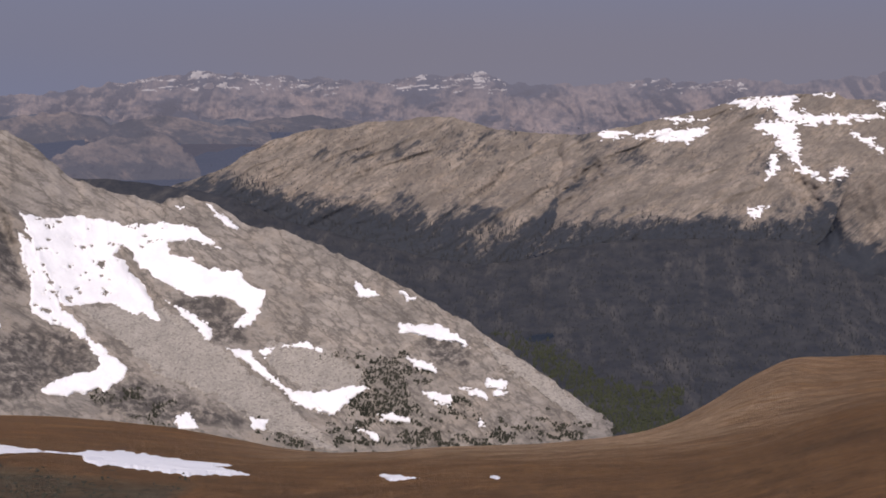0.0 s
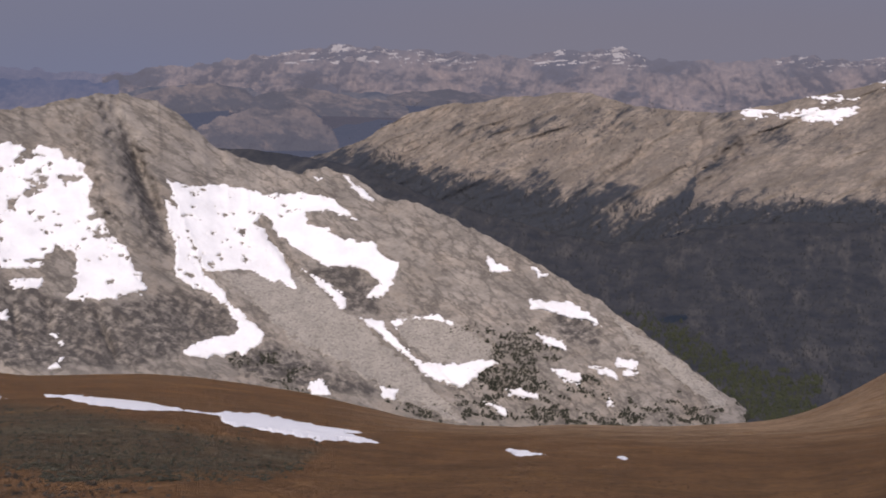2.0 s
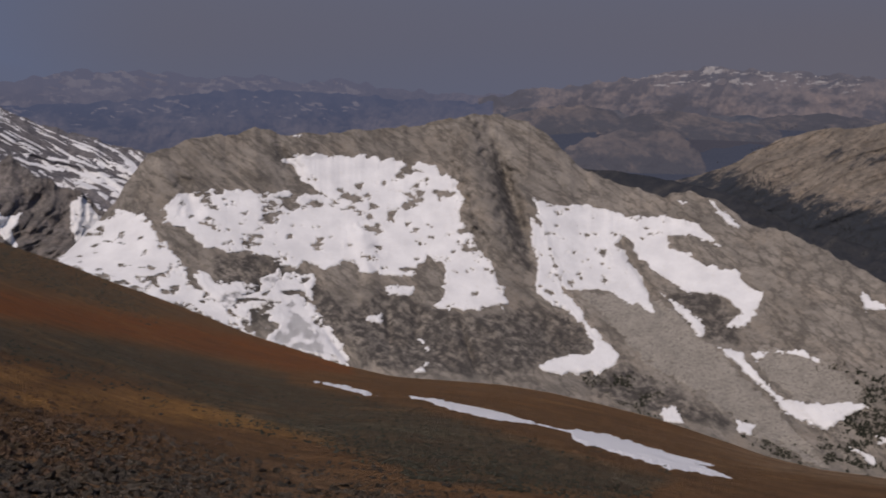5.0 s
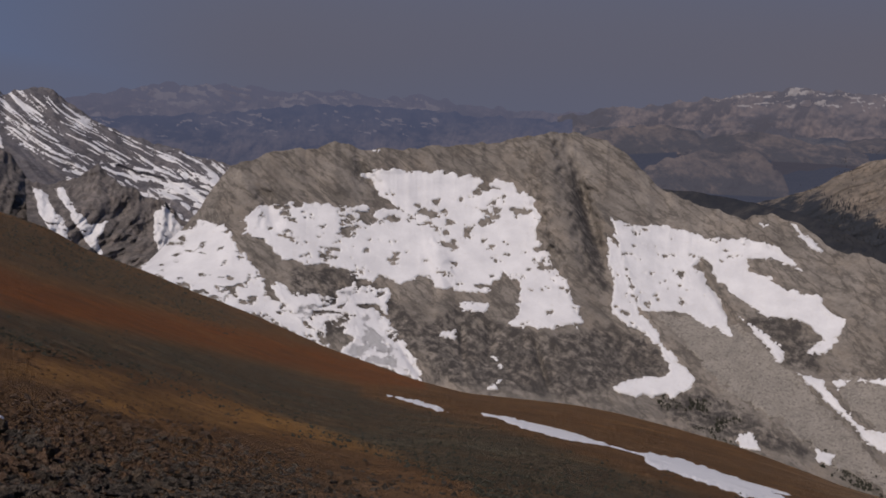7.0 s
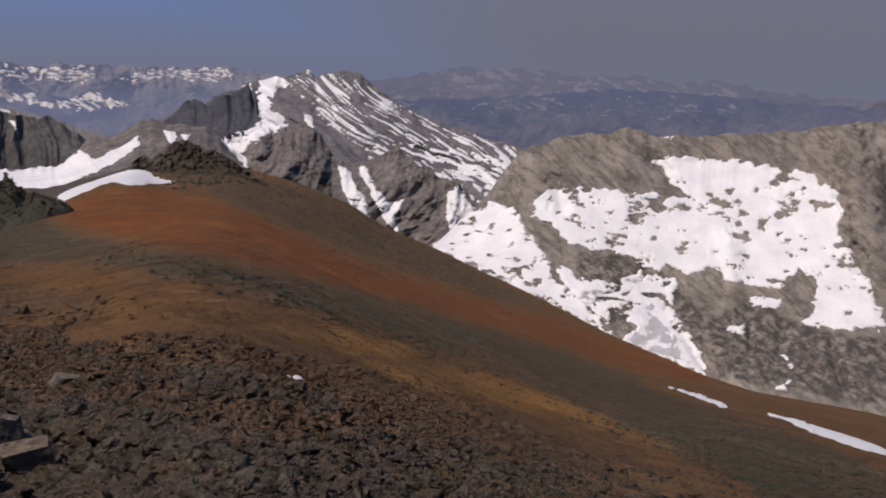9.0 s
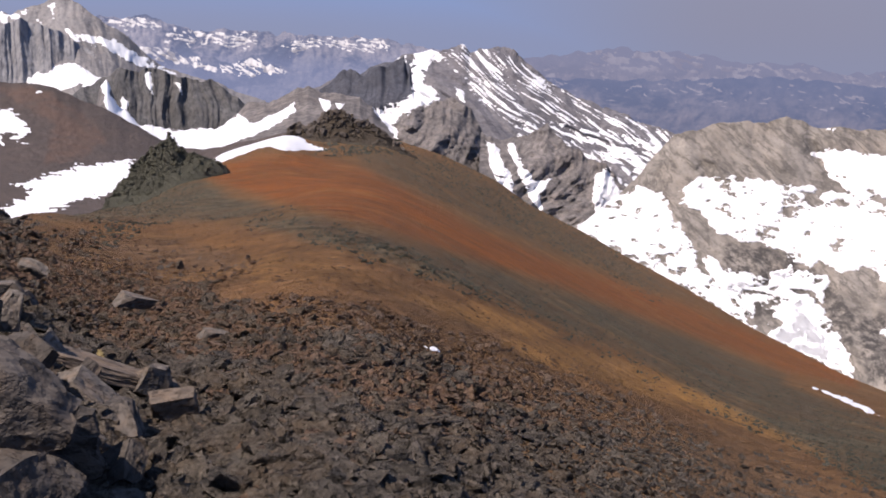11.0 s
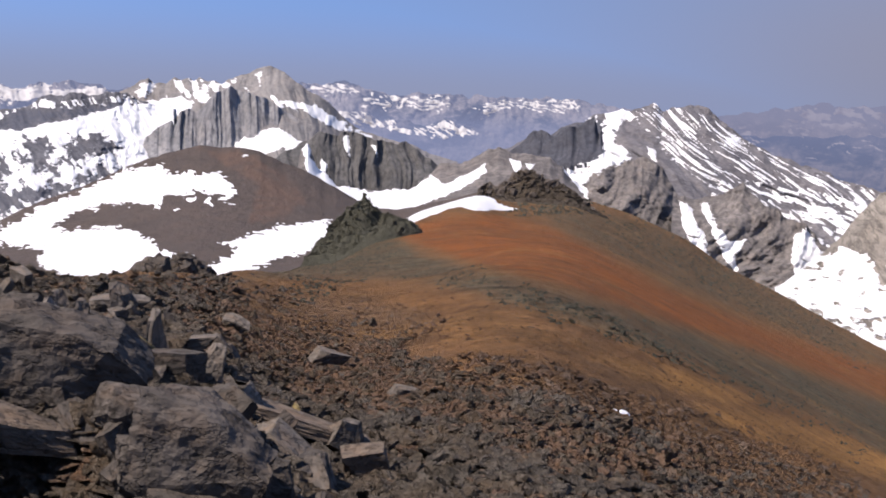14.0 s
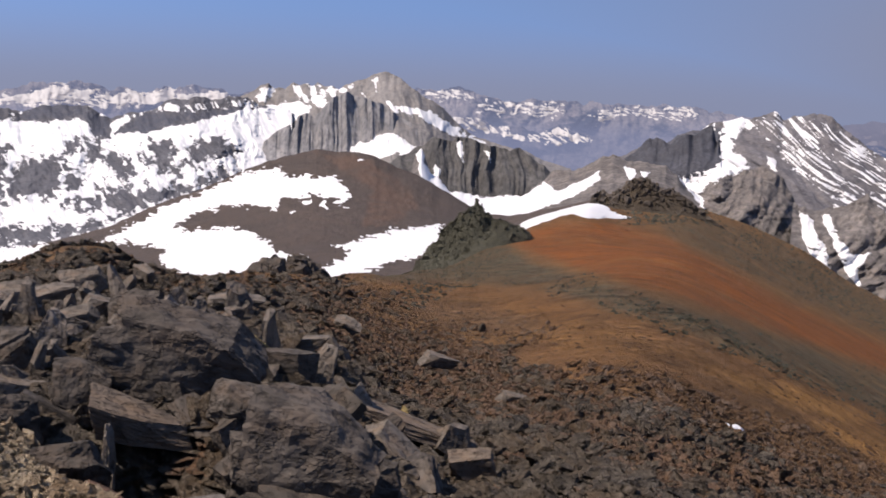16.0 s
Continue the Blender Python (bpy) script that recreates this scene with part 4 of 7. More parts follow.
RIDGE_PATCHES = [
    [(14.63, -12.04), (13.24, -12.92), (12.16, -13.61), (12.42, -14.32), (13.54, -13.11)],
    [(11.56, -14.65), (10.39, -14.91), (9.38, -16.05), (8.06, -17.06), (6.24, -17.12), (5.02, -16.78), (3.96, -16.95), (4.88, -17.51), (5.96, -18.35), (7.78, -17.85), (8.66, -16.95), (10.12, -15.87)],
    [(2.4, -13.72), (0.12, -13.79), (-1.1, -14.44), (-1.47, -14.96), (-0.18, -14.61), (2.25, -14.1)],
    [(4.7, -11.3), (4.34, -11.66), (3.51, -12.18), (4.59, -12.39)],
    [(8.6, -14.69), (7.1, -14.54), (6.36, -15.11), (7.41, -14.91)],
    [(9.8, -14.93), (8.99, -14.73), (9.51, -15.23)],
    [(12.31, -7.24), (11.33, -7.9), (10.77, -8.55), (11.2, -8.54), (11.9, -7.83)],
    [(13.87, -7.31), (13.45, -7.46), (13.6, -7.66)],
    [(-2.33, -16.57), (-3.46, -16.64), (-3.47, -17.07), (-2.4, -17.03)],
    [(-0.95, -17.07), (-2.18, -17.15), (-2.34, -17.58), (-1.72, -17.42)],
    [(1.2, -17.19), (-0.49, -17.39), (-0.49, -18.12), (0.43, -17.77)],
    [(1.96, -15.49), (0.58, -15.79), (0.43, -16.2), (1.35, -15.96)],
    [(2.9, -18.19), (1.51, -18.92), (2.59, -18.77), (3.82, -18.57)],
    [(14.39, -18.1), (13.73, -17.75), (13.12, -18.64), (14.21, -18.62)],
    [(10.41, -18.24), (9.45, -18.43), (9.71, -19.02), (10.34, -18.93)],
    [(-2.04, -18.63), (-2.35, -18.97), (-1.89, -19.21)],
    [(4.81, -19.01), (3.46, -19.36), (3.53, -19.82)],
    [(2.24, -12.01), (1.51, -12.4), (1.94, -12.63)],
    [(-2.64, -17.12), (-3.5, -17.22), (-2.95, -17.52)],
    [(29.22, -11.98), (27.65, -11.94), (27.8, -12.47), (29.07, -12.4)],
    [(30.36, -13.67), (29.33, -13.31), (29.48, -13.87)],
    [(27.65, -16.35), (26.91, -15.98), (27.22, -16.59)],
    [(27.48, -14.65), (26.81, -15.01), (26.91, -15.36)],
    [(33.82, -4.05), (33.53, -3.99), (33.56, -4.14)],
]
for outline in RIDGE_PATCHES:
    snow(ridge, "small melting snow patch on granite slabs", [outline], ragged=0.09, name="snow_patch", group="snow patches on the ridge", fray=0.08, least=20)

# the striped snowy peak and the buttresses before it
peak = landform(
    "striped_peak", STRIPED_ROCK, "grey rocky peak with snow lying in slanting bands", 
    [(61.01, -4.01), (60.17, -3.68), (58.06, -2.49), (57.64, -2.77), (57.07, -2.32), (56.5, -2.06), (55.65, -1.82), (55.36, -1.62), (54.22, -1.38), (53.07, -1.09), (52.34, -0.91), (51.92, -1.22), (51.05, -1.01), (50.47, -0.94), (49.6, -1.05), (49.01, -1.62), (47.84, -2.48), (46.37, -3.19), (44.89, -3.75), (43.41, -4.17), (41.92, -4.59), (40.88, -4.89), (40.14, -5.14), (38.95, -5.84)],
    [(61.08, -5.93), (56.59, -6.28), (50.79, -8.35), (46, -10.4), (38.75, -11.72)],
    [(30, 2400), (40, 2500), (50, 2600), (62, 2500)], [(30, 2100), (40, 1950), (50, 1900), (62, 2000)],
    # the first two zones paint shade on the left face
    rows=160, rough=34, size=110, jag=0.1, flute=4, upright=3.0, lean=-55, seed=15, zones={"stain_shade": [[(58.79, -2.93), (57.19, -2.17), (55.74, -1.79), (54.27, -2.02), (54.67, -3.28), (55.67, -4.03), (57.14, -4.07), (58.63, -3.66)], [(58.34, -2.83), (56.5, -2.11), (55.08, -1.9), (54.23, -2.24), (54.53, -3.39), (55.69, -4.26), (56.84, -4.4), (58.5, -3.54)], [(49.6, -5.7), (47.23, -5.69), (46.04, -5.97), (48.12, -5.99)]]})
snow(peak, "slanting bands of snow on the striped peak", [
    [(53.64, -1.44), (52.35, -1.02), (50.76, -1.12), (49.6, -1.34), (47.84, -2.62), (44.89, -3.84), (41.03, -4.95), (41.89, -5.91), (44.87, -5.07), (47.24, -4.81), (49.6, -4.88), (50.77, -4.25), (51.93, -2.8)]],
    streak=(34, 1.1, 0.08, -0.34), ragged=0.12, least=25, fray=0.14)
snow(peak, "broken snow low on the striped peak", [
    [(49.6, -4.88), (47.24, -4.75), (44.87, -5.01), (41.31, -5.46), (41.87, -6.79), (43.04, -7.84), (44.85, -6.69), (46.64, -5.98), (49.01, -5.64)]],
    streak=(20, 0.6, 0.12, -0.05), ragged=0.15, least=25, fray=0.16)
snow(peak, "snow gully below the striped peak's summit", [
    [(54.75, -2.53), (54.29, -2.3), (54.24, -3.1), (53.44, -3.25), (53.67, -3.74), (55.12, -4.12), (55.7, -4.69), (56.7, -4.89), (57.12, -4.32), (56.26, -4.26), (55.4, -3.68), (54.53, -3.39)],
    [(55.7, -1.82), (55.19, -1.62), (55.19, -1.96), (55.54, -2.08)], [(52.57, -3.1), (52.16, -3.24), (52.05, -3.91), (52.37, -3.73)]], ragged=0.06)
buttress = landform(
    "rock_buttress", BUTTRESS, "brown-grey granite buttress standing before the striped peak", 
    [(57.14, -5.26), (56.56, -4.89), (55.41, -4.2), (54.54, -3.86), (53.68, -3.91), (52.52, -3.68), (51.79, -4.11), (51.21, -4.89), (50.78, -6), (49.6, -7.47), (48.11, -9.23)],
    [(57.17, -6.56), (53.72, -7.32), (50.79, -8.94), (48.1, -10.12)],
    [(46, 1900), (60, 1900)], [(46, 1700), (60, 1700)], rows=120, rough=30, size=70, flute=5, upright=1.5, jag=0.12, seed=25)
snow(buttress, "snow chute beside the buttress", [[(56.62, -4.78), (56.05, -4.89), (55.54, -5.47), (55.44, -5.91), (56.15, -5.76), (56.43, -5.27)]], ragged=0.05)
spur = landform(
    "rock_buttress", BUTTRESS, "dark jagged spur between two snow couloirs", 
    [(51.07, -5.27), (50.48, -5.71), (49.6, -5.65), (48.77, -5.41), (48.12, -4.99), (47.68, -4.75), (47.18, -5.16), (46.64, -5.86), (45.89, -6.12), (44.85, -6.49), (43.94, -7.27), (43.34, -7.7), (42.71, -9.46)],
    [(51.08, -6.88), (49.6, -8.35), (47.81, -9.53), (45.99, -10.7), (42.67, -11.24)],
    [(38, 1750), (52, 1750)], [(38, 1550), (52, 1600)], rows=120, rough=30, size=70, flute=5, upright=1.6, lean=15, jag=0.14, seed=35)
snow(spur, "narrow snow couloirs running down beside the spur", [
    [(50.78, -5.77), (50.25, -5.94), (49.89, -6.88), (49.3, -7.62), (49.15, -8.59), (50.05, -8.21), (50.55, -7.03)],
    [(49.78, -5.88), (49.36, -5.82), (48.86, -6.88), (48.11, -7.82), (47.37, -7.6), (47.81, -8.35), (47.66, -9.23), (48.26, -8.79), (48.86, -7.61)],
    [(44.99, -7.14), (44.49, -6.83), (43.94, -7.56), (43.33, -8.29), (42.72, -8.87), (42.67, -11.24), (46, -10.4), (44.81, -9.35), (45.12, -8.32)]], ragged=0.06, holes=0.15)

shaded_spur = landform(
    "rock_spur", SPUR_ROCK, "rock spur falling from the striped peak, shade painted into its dark colour", 
    [(60.59, -4.17), (59.89, -3.79), (59.06, -3.11), (58.38, -2.51), (58.05, -2.32), (57.69, -2.59), (57.35, -2.69), (57.03, -2.33), (56.57, -2.11), (56.08, -2.18), (55.71, -1.88), (55.27, -1.75), (54.97, -2.19), (55.03, -2.82), (54.7, -3.6)],
    [(60.54, -5.04), (58.83, -4.67), (56.85, -4.28), (55.47, -3.81), (54.69, -3.83)],
    [(50, 2180), (70, 2180)], [(50, 2060), (70, 2060)], step=0.045, rows=90, rough=14, size=60, flute=12, upright=4, jag=0.1, below=1.5, seed=37)

COULOIR = [[(54.75, -1.31), (53.77, -1.19), (53.31, -1.69), (54.0, -2.0), (54.23, -2.87), (53.79, -3.14), (53.49, -3.41), (53.46, -3.84), (54.43, -4.26), (55.26, -4.65), (55.68, -4.96), (55.5, -5.54), (55.84, -5.7), (56.24, -5.14), (56.85, -4.58), (56.43, -4.42), (55.31, -3.93), (54.62, -3.46), (54.81, -2.61), (54.71, -2.03)]]
for side in (peak, shaded_spur, buttress):
    snow(side, "white couloir dropping from the striped peak's summit", COULOIR, ragged=0.14, fray=0.1, least=20, holes=0.25, hole_size=3.0)

# the pyramid peak, its snow bowls and cliffs
pyramid = landform(
    "pyramid_peak", PEAK_ROCK, "grey pyramid-shaped peak with a jagged snowy shoulder", 
    [(80.79, -1.48), (79.66, -1.16), (79.18, -0.92), (78.81, -0.7), (78.47, -0.44), (78.1, -0.34), (77.82, -0.56), (77.56, -0.49), (77.24, -0.6), (76.84, -0.24), (76.53, -0.4), (76.12, -0.27), (75.86, -0.44), (75.61, -0.2), (75.23, -0.39), (74.88, -0.35), (74.5, -0.48), (74.16, -0.27), (73.95, -0.26), (73.49, -0.04), (73.06, 0.11), (72.71, 0.27), (72.31, 0.43), (72.08, 0.49), (71.84, 0.41), (71.43, 0.17), (70.77, -0.3), (70.11, -0.72), (69.1, -1.32), (68.61, -1.78), (67.7, -2.56), (66.5, -3.02), (64.72, -3.4), (63.82, -3.8), (62.33, -4.24)],
    [(80.79, -4.77), (77.34, -4.71), (74.43, -4.35), (70.89, -4.55), (66.96, -6.48), (62.26, -5.7)],
    [(60, 2900), (74, 2900), (78, 3120), (92, 3120)], [(60, 2400), (74, 2400), (78, 2900), (92, 2900)], step=0.045, rows=150, rough=24, size=80, jag=0.05, flute=3, upright=2.5, seed=45)
snow(pyramid, "white snow bowl under the pyramid peak", [
    [(80.79, -2.05), (79.09, -1.74), (76.52, -1.15), (75.93, -1.48), (76.07, -1.92), (76.79, -2.23), (78.37, -3.14), (78.21, -4.73), (80.79, -4.77)],
    [(75.03, -3.43), (73.28, -3.15), (72.41, -2.83), (71.82, -2.67), (70.93, -3.08), (70.33, -3.35), (70.16, -4.08), (71.5, -3.68), (72.37, -4.15), (73.27, -3.73), (74.73, -3.71)]], ragged=0.08)
snow(pyramid, "snow streaks on the pyramid's flank", [
    [(78.75, -0.99), (78.24, -0.57), (77.79, -0.5), (77.73, -0.78), (78.24, -1.2), (78.58, -1.27)], [(76.87, -0.36), (76.58, -0.4), (76.4, -0.86), (76.52, -1.15), (76.69, -0.81)], [(76.09, -0.39), (75.78, -0.32), (75.65, -0.89), (75.08, -0.59), (75.21, -1.17), (74.91, -1.74), (75.29, -1.63), (75.76, -1.36)],
    [(75.57, -0.31), (75.31, -0.42), (75.31, -0.77)], [(75.02, -0.44), (74.73, -0.49), (74.66, -1.01), (74.9, -0.87)], [(74.56, -0.51), (74.21, -0.36), (74.03, -0.73), (74.38, -0.8)], [(74.01, -0.29), (73.78, -0.26), (73.86, -0.72)], [(76.47, -0.63), (76.11, -0.97), (75.93, -1.48), (76.23, -1.31)],
    [(71.56, -1.29), (70.53, -1.37), (69.79, -1.52), (69.2, -1.79), (68.23, -2.46), (67.69, -2.83), (68.58, -2.71), (69.48, -2.3), (70.23, -1.83), (70.97, -1.62)], [(72.76, 0.01), (72.53, 0.13), (72.58, -0.51)], [(73.33, -0.68), (73.1, -0.75), (73.03, -1.16)], [(72.01, -1.07), (71.74, -1.12), (71.5, -1.63), (71.73, -1.58)],
    [(68.3, -2.35), (67.4, -2.73), (66.79, -3.12), (67.45, -3.02)]], ragged=0.05, fray=0.09, least=12)
cliff = landform(
    "cliff_wall", CLIFF, "steep grey fluted cliff rising out of snow", 
    [(78.64, -4.74), (78.47, -4.5), (78.39, -3.63), (78.28, -3.22), (77.65, -2.8), (76.96, -2.38), (76.9, -2.72), (76.73, -2.54), (76.62, -1.93), (76.08, -1.72), (75.78, -2), (75.47, -1.76), (75.21, -1.4), (74.78, -0.92), (74.2, -0.73), (73.77, -0.78), (73.18, -0.82), (72.74, -1.09), (71.85, -1.41), (71.4, -1.78), (70.96, -2.06), (70.2, -2.62)],
    [(78.64, -4.74), (76.77, -4.41), (74.43, -4.2), (72.1, -3.47), (70.18, -3.41)],
    [(60, 2700), (92, 2700)], [(60, 2600), (92, 2600)], step=0.045, rows=110, rough=12, size=70, flute=15, upright=5, jag=0.1, seed=55)
tower = landform(
    "cliff_wall", TOWER_ROCK, "serrated dark cliff with upright ribs above a snow saddle", 
    [(71.78, -4.13), (70.47, -3.42), (69.98, -3.11), (69.4, -2.85), (68.57, -3), (68.13, -2.87), (67.24, -2.96), (66.64, -3.29), (65.9, -3.26), (65.17, -3.24), (64.42, -3.59), (63.87, -4.01), (63.35, -4.43), (62.6, -4.78)],
    [(71.77, -4.87), (69.07, -5.82), (66.98, -5.95), (65.49, -6.07), (63.75, -5.33), (62.58, -5.13)],
    [(60, 2100), (80, 2100)], [(60, 2000), (80, 2000)], step=0.045, rows=110, rough=16, size=60, flute=13, upright=4, jag=0.12, seed=65)
snow(tower, "narrow snow gullies in the serrated cliff", [
    [(68.33, -3.05), (68.04, -3.04), (67.88, -4.16), (68.18, -3.87)], [(66.84, -3.47), (66.6, -3.46), (66.52, -4.05)], [(69.42, -4.21), (69.05, -4.49), (69.21, -5.08), (69.54, -5.04)]], ragged=0.05)
saddle = landform(
    "snow_saddle_ridge", BUTTRESS, "low rocky ridge behind a snow-filled saddle", 
    [(70.86, -5.43), (70.46, -3.8), (70.18, -3.41), (69.7, -4.51), (68.48, -5.65), (66.69, -5.74), (64.62, -5.66), (63.77, -4.94), (63.21, -4.33), (62.05, -4.17), (61.18, -3.9), (60.68, -3.53), (60.2, -3.42), (59.46, -3.77), (58.31, -3.77), (57.45, -3.79), (56.99, -4.29), (55.65, -5.37)],
    [(70.83, -6.61), (65.44, -7.31), (55.55, -6.81)],
    [(55, 1750), (82, 1750)], [(55, 1400), (82, 1400)], rows=100, rough=14, size=50, jag=0.12, seed=75)
snow(saddle, "smooth white snow filling the saddle", [
    [(70.47, -3.59), (70.09, -3.4), (69.95, -4.22), (68.78, -5.51), (66.99, -5.83), (64.62, -5.66), (63.71, -4.94), (63.01, -5.38), (61.72, -4.8), (60.87, -4.27), (60.79, -4.7), (61.97, -5.54), (63.12, -6.09), (65.45, -7.08), (67.85, -6.66), (69.07, -5.82), (70.13, -4.97)]], ragged=0.05)
snow(saddle, "snow wedges between the saddle rocks", [
    [(59.59, -4), (59, -4.09), (59.11, -4.83), (59.36, -4.46)], [(58.71, -4.23), (58.34, -4.24), (58.54, -4.65)], [(56.85, -4.28), (56.4, -4.69), (55.38, -5.21), (55.11, -5.86), (55.68, -5.66), (56.38, -4.98)]], ragged=0.05)
# the rim lies in shade, painted on the bowl as a dark blue zone
DARK_RIM = [(85.83, -3.04), (85.36, -2.75), (84.73, -2.17), (83.85, -1.87), (83.03, -1.93), (81.63, -1.87), (80.23, -1.69), (79.32, -1.58), (79.52, -1.81), (80.51, -2.07), (81.92, -2.42), (83.31, -2.73), (84.27, -3.04), (85.09, -3.02)]
DARK_CREST = [(90.62, -2.54), (89.97, -2.12), (89.45, -1.78), (88.93, -1.61), (88.15, -1.59), (87.1, -1.84), (86.57, -2.1), (85.76, -2.31), (85.91, -3.29), (86.72, -3.16), (86.84, -2.67), (87.37, -2.4), (89.08, -2.49), (89.98, -2.5)]
bowl = landform(
    "snow_bowl_ridge", BOWL_ROCK, "rugged grey mountain flank largely covered with broken snow", 
    [(90.99, -2.03), (89.97, -1.99), (89.45, -1.78), (88.41, -1.62), (87.09, -1.73), (86.57, -2.05), (85.76, -2.25), (84.4, -1.88), (83.02, -1.4), (81.63, -1.07), (80.23, -1.2), (79.1, -1.06), (78.24, -1.55), (76.9, -1.75)] + [(97, -0.6)],
    [(91.19, -9.52), (88.01, -8.77), (85.83, -7.95), (83.05, -6.53), (79.07, -4.89), (76.9, -4.73)] + [(97, -9.5)],
    [(76, 2900), (82, 2950), (97, 3000)], [(76, 2720), (80, 2520), (84, 2050), (88, 1750), (97, 1700)], step=0.045, rows=230, rough=34, size=70, jag=0.12, flute=4, lean=-25, upright=1.6, seed=85, zones={"stain_shade": [DARK_RIM, DARK_CREST]})
snow(bowl, "steep snow slopes split by dark rock ribs", [
    [(91, -2.28), (89.47, -2.44), (89.08, -2.49), (87.37, -2.4), (86.31, -2.65), (85.22, -2.35), (84.13, -2.69), (82.19, -2.37), (80.23, -1.75), (77.95, -1.54), (76.5, -1.5), (76.5, -4.9), (79.36, -5.04), (82.2, -6.09), (85.83, -7.66), (88.01, -8.77), (91.19, -9.52)] + [(97, -9), (97, -2)]],
    ragged=0.12, holes=0.4, least=40, solid=[DARK_RIM, DARK_CREST], full=[
    [(86.05, -3.49), (85.37, -3.23), (84.08, -3.06), (81.92, -2.68), (80.37, -2.04), (78.24, -1.55), (76.5, -1.5), (76.5, -4.31), (78.65, -4.31), (79.36, -4.52), (79.51, -3.17), (81.64, -3.16), (82.2, -3.43), (83.73, -3.26), (84.42, -3.69), (85.1, -3.76)],
    [(90.9, -2.82), (88.95, -2.51), (86.85, -2.75), (86.99, -3.17), (88.44, -3.33), (90.52, -3.36)],
    [(90.73, -6.57), (88.64, -6.58), (89.32, -7.41), (90.75, -7.55)]], bare=[
    [(84.09, -3.4), (83.04, -3.33), (82.76, -4.09), (83.32, -4.59), (83.93, -4.25)],
    [(81.58, -3.3), (80.37, -3.16), (79.71, -3.46), (79.65, -4.47), (80.37, -4.05), (81.02, -4.21), (81.64, -4.56), (82.06, -3.79)],
    [(82.9, -4.29), (82.54, -4.52), (82.43, -5.32), (82.82, -5.04)],
    [(86.38, -3.86), (85.65, -3.77), (85.11, -4.13), (84.84, -5.11), (84.99, -5.54), (85.67, -5.26), (86.06, -4.56)],
    [(87.26, -3.68), (86.37, -3.5), (86.33, -4.14), (86.74, -4.71), (87.19, -4.57)],
    [(86.71, -2.55), (85.9, -2.45), (85.83, -3.29), (86.32, -3.44), (86.85, -3.17)],
    [(88.18, -3.33), (86.99, -3.17), (87.13, -3.68), (88.06, -3.97)],
    [(90.34, -4.45), (89.51, -4.37), (88.25, -4.3), (88.08, -4.86), (88.28, -5.69), (88.63, -6.19), (90.59, -6.29), (90.83, -5.69), (90.3, -5.14)],
    [(88.26, -4.44), (87.42, -5.13), (87.21, -5.69), (88.02, -6.11), (88.35, -5.41)],
    [(91.6, -3.64), (90.73, -3.77), (90.77, -5.41), (90.91, -6.51), (91.6, -6.64)],
    [(87.57, -6.2), (86.36, -6.11), (84.99, -5.82), (83.05, -5.67), (81.92, -5.51), (79.79, -4.76), (79.79, -5.11), (82.21, -6.09), (84.17, -6.68), (85.69, -7.24), (86.09, -6.87), (87.71, -6.87), (88.38, -6.58)],
    [(91.14, -7.66), (87.19, -7.66), (85.69, -7.24), (85.83, -7.67), (88, -8.4), (91.15, -8.6)]])
snow(bowl, "snow flecks between the rocks of the crest", [[(90.99, -2.01), (89.97, -2.04), (88.41, -1.81), (87.1, -1.92), (85.76, -2.36), (83.02, -1.54), (79.66, -1.24), (78.24, -1.26), (78.24, -1.6), (80.23, -1.77), (83.03, -1.96), (84.68, -2.28), (86.3, -2.46), (89.46, -2.25), (91, -2.36)]], ragged=0.2, streak=(60, 0.5, 0.12, -0.15), least=12, solid=[DARK_RIM, DARK_CREST])
# the dark shale hill with its snow
hill = landform(
    "dark_hill", DARK_HILL, "rounded dark brown shale hill with bright snow patches", 
    [(97, -9.9)] + [(91.19, -8.93), (89.62, -8.58), (88.55, -8.35), (87.2, -8.0), (85.83, -7.6), (83.05, -6.3), (81.64, -5.88), (79.07, -4.69), (77.35, -4.07), (75.61, -3.65), (73.85, -3.75), (72.68, -3.86), (71.48, -4.42), (70.29, -4.82), (68.47, -5.8), (67.56, -6.36), (66.35, -6.76), (65.46, -6.81), (63.7, -6.41), (62.24, -6.06), (60.8, -5.69), (59.03, -6.19)],
    [(97, -14)] + [(91.24, -11.44), (80.2, -11.73), (71.3, -11.36), (65.34, -9.67), (58.91, -8.17)],
    [(55, 560), (62, 700), (72, 820), (85, 820), (97, 700)], [(55, 330), (62, 360), (72, 380), (97, 330)],
    step=0.06, rows=95, rough=3, size=60, jag=0.03, seed=105, bend=0.9, below=8, zones={"stain_shade": [[(75.61, -3.8), (72.97, -4.02), (70.86, -5.43), (70.23, -6.59), (72, -7.53), (73.18, -7.56), (72.63, -5.77), (74.42, -4.64)]]})
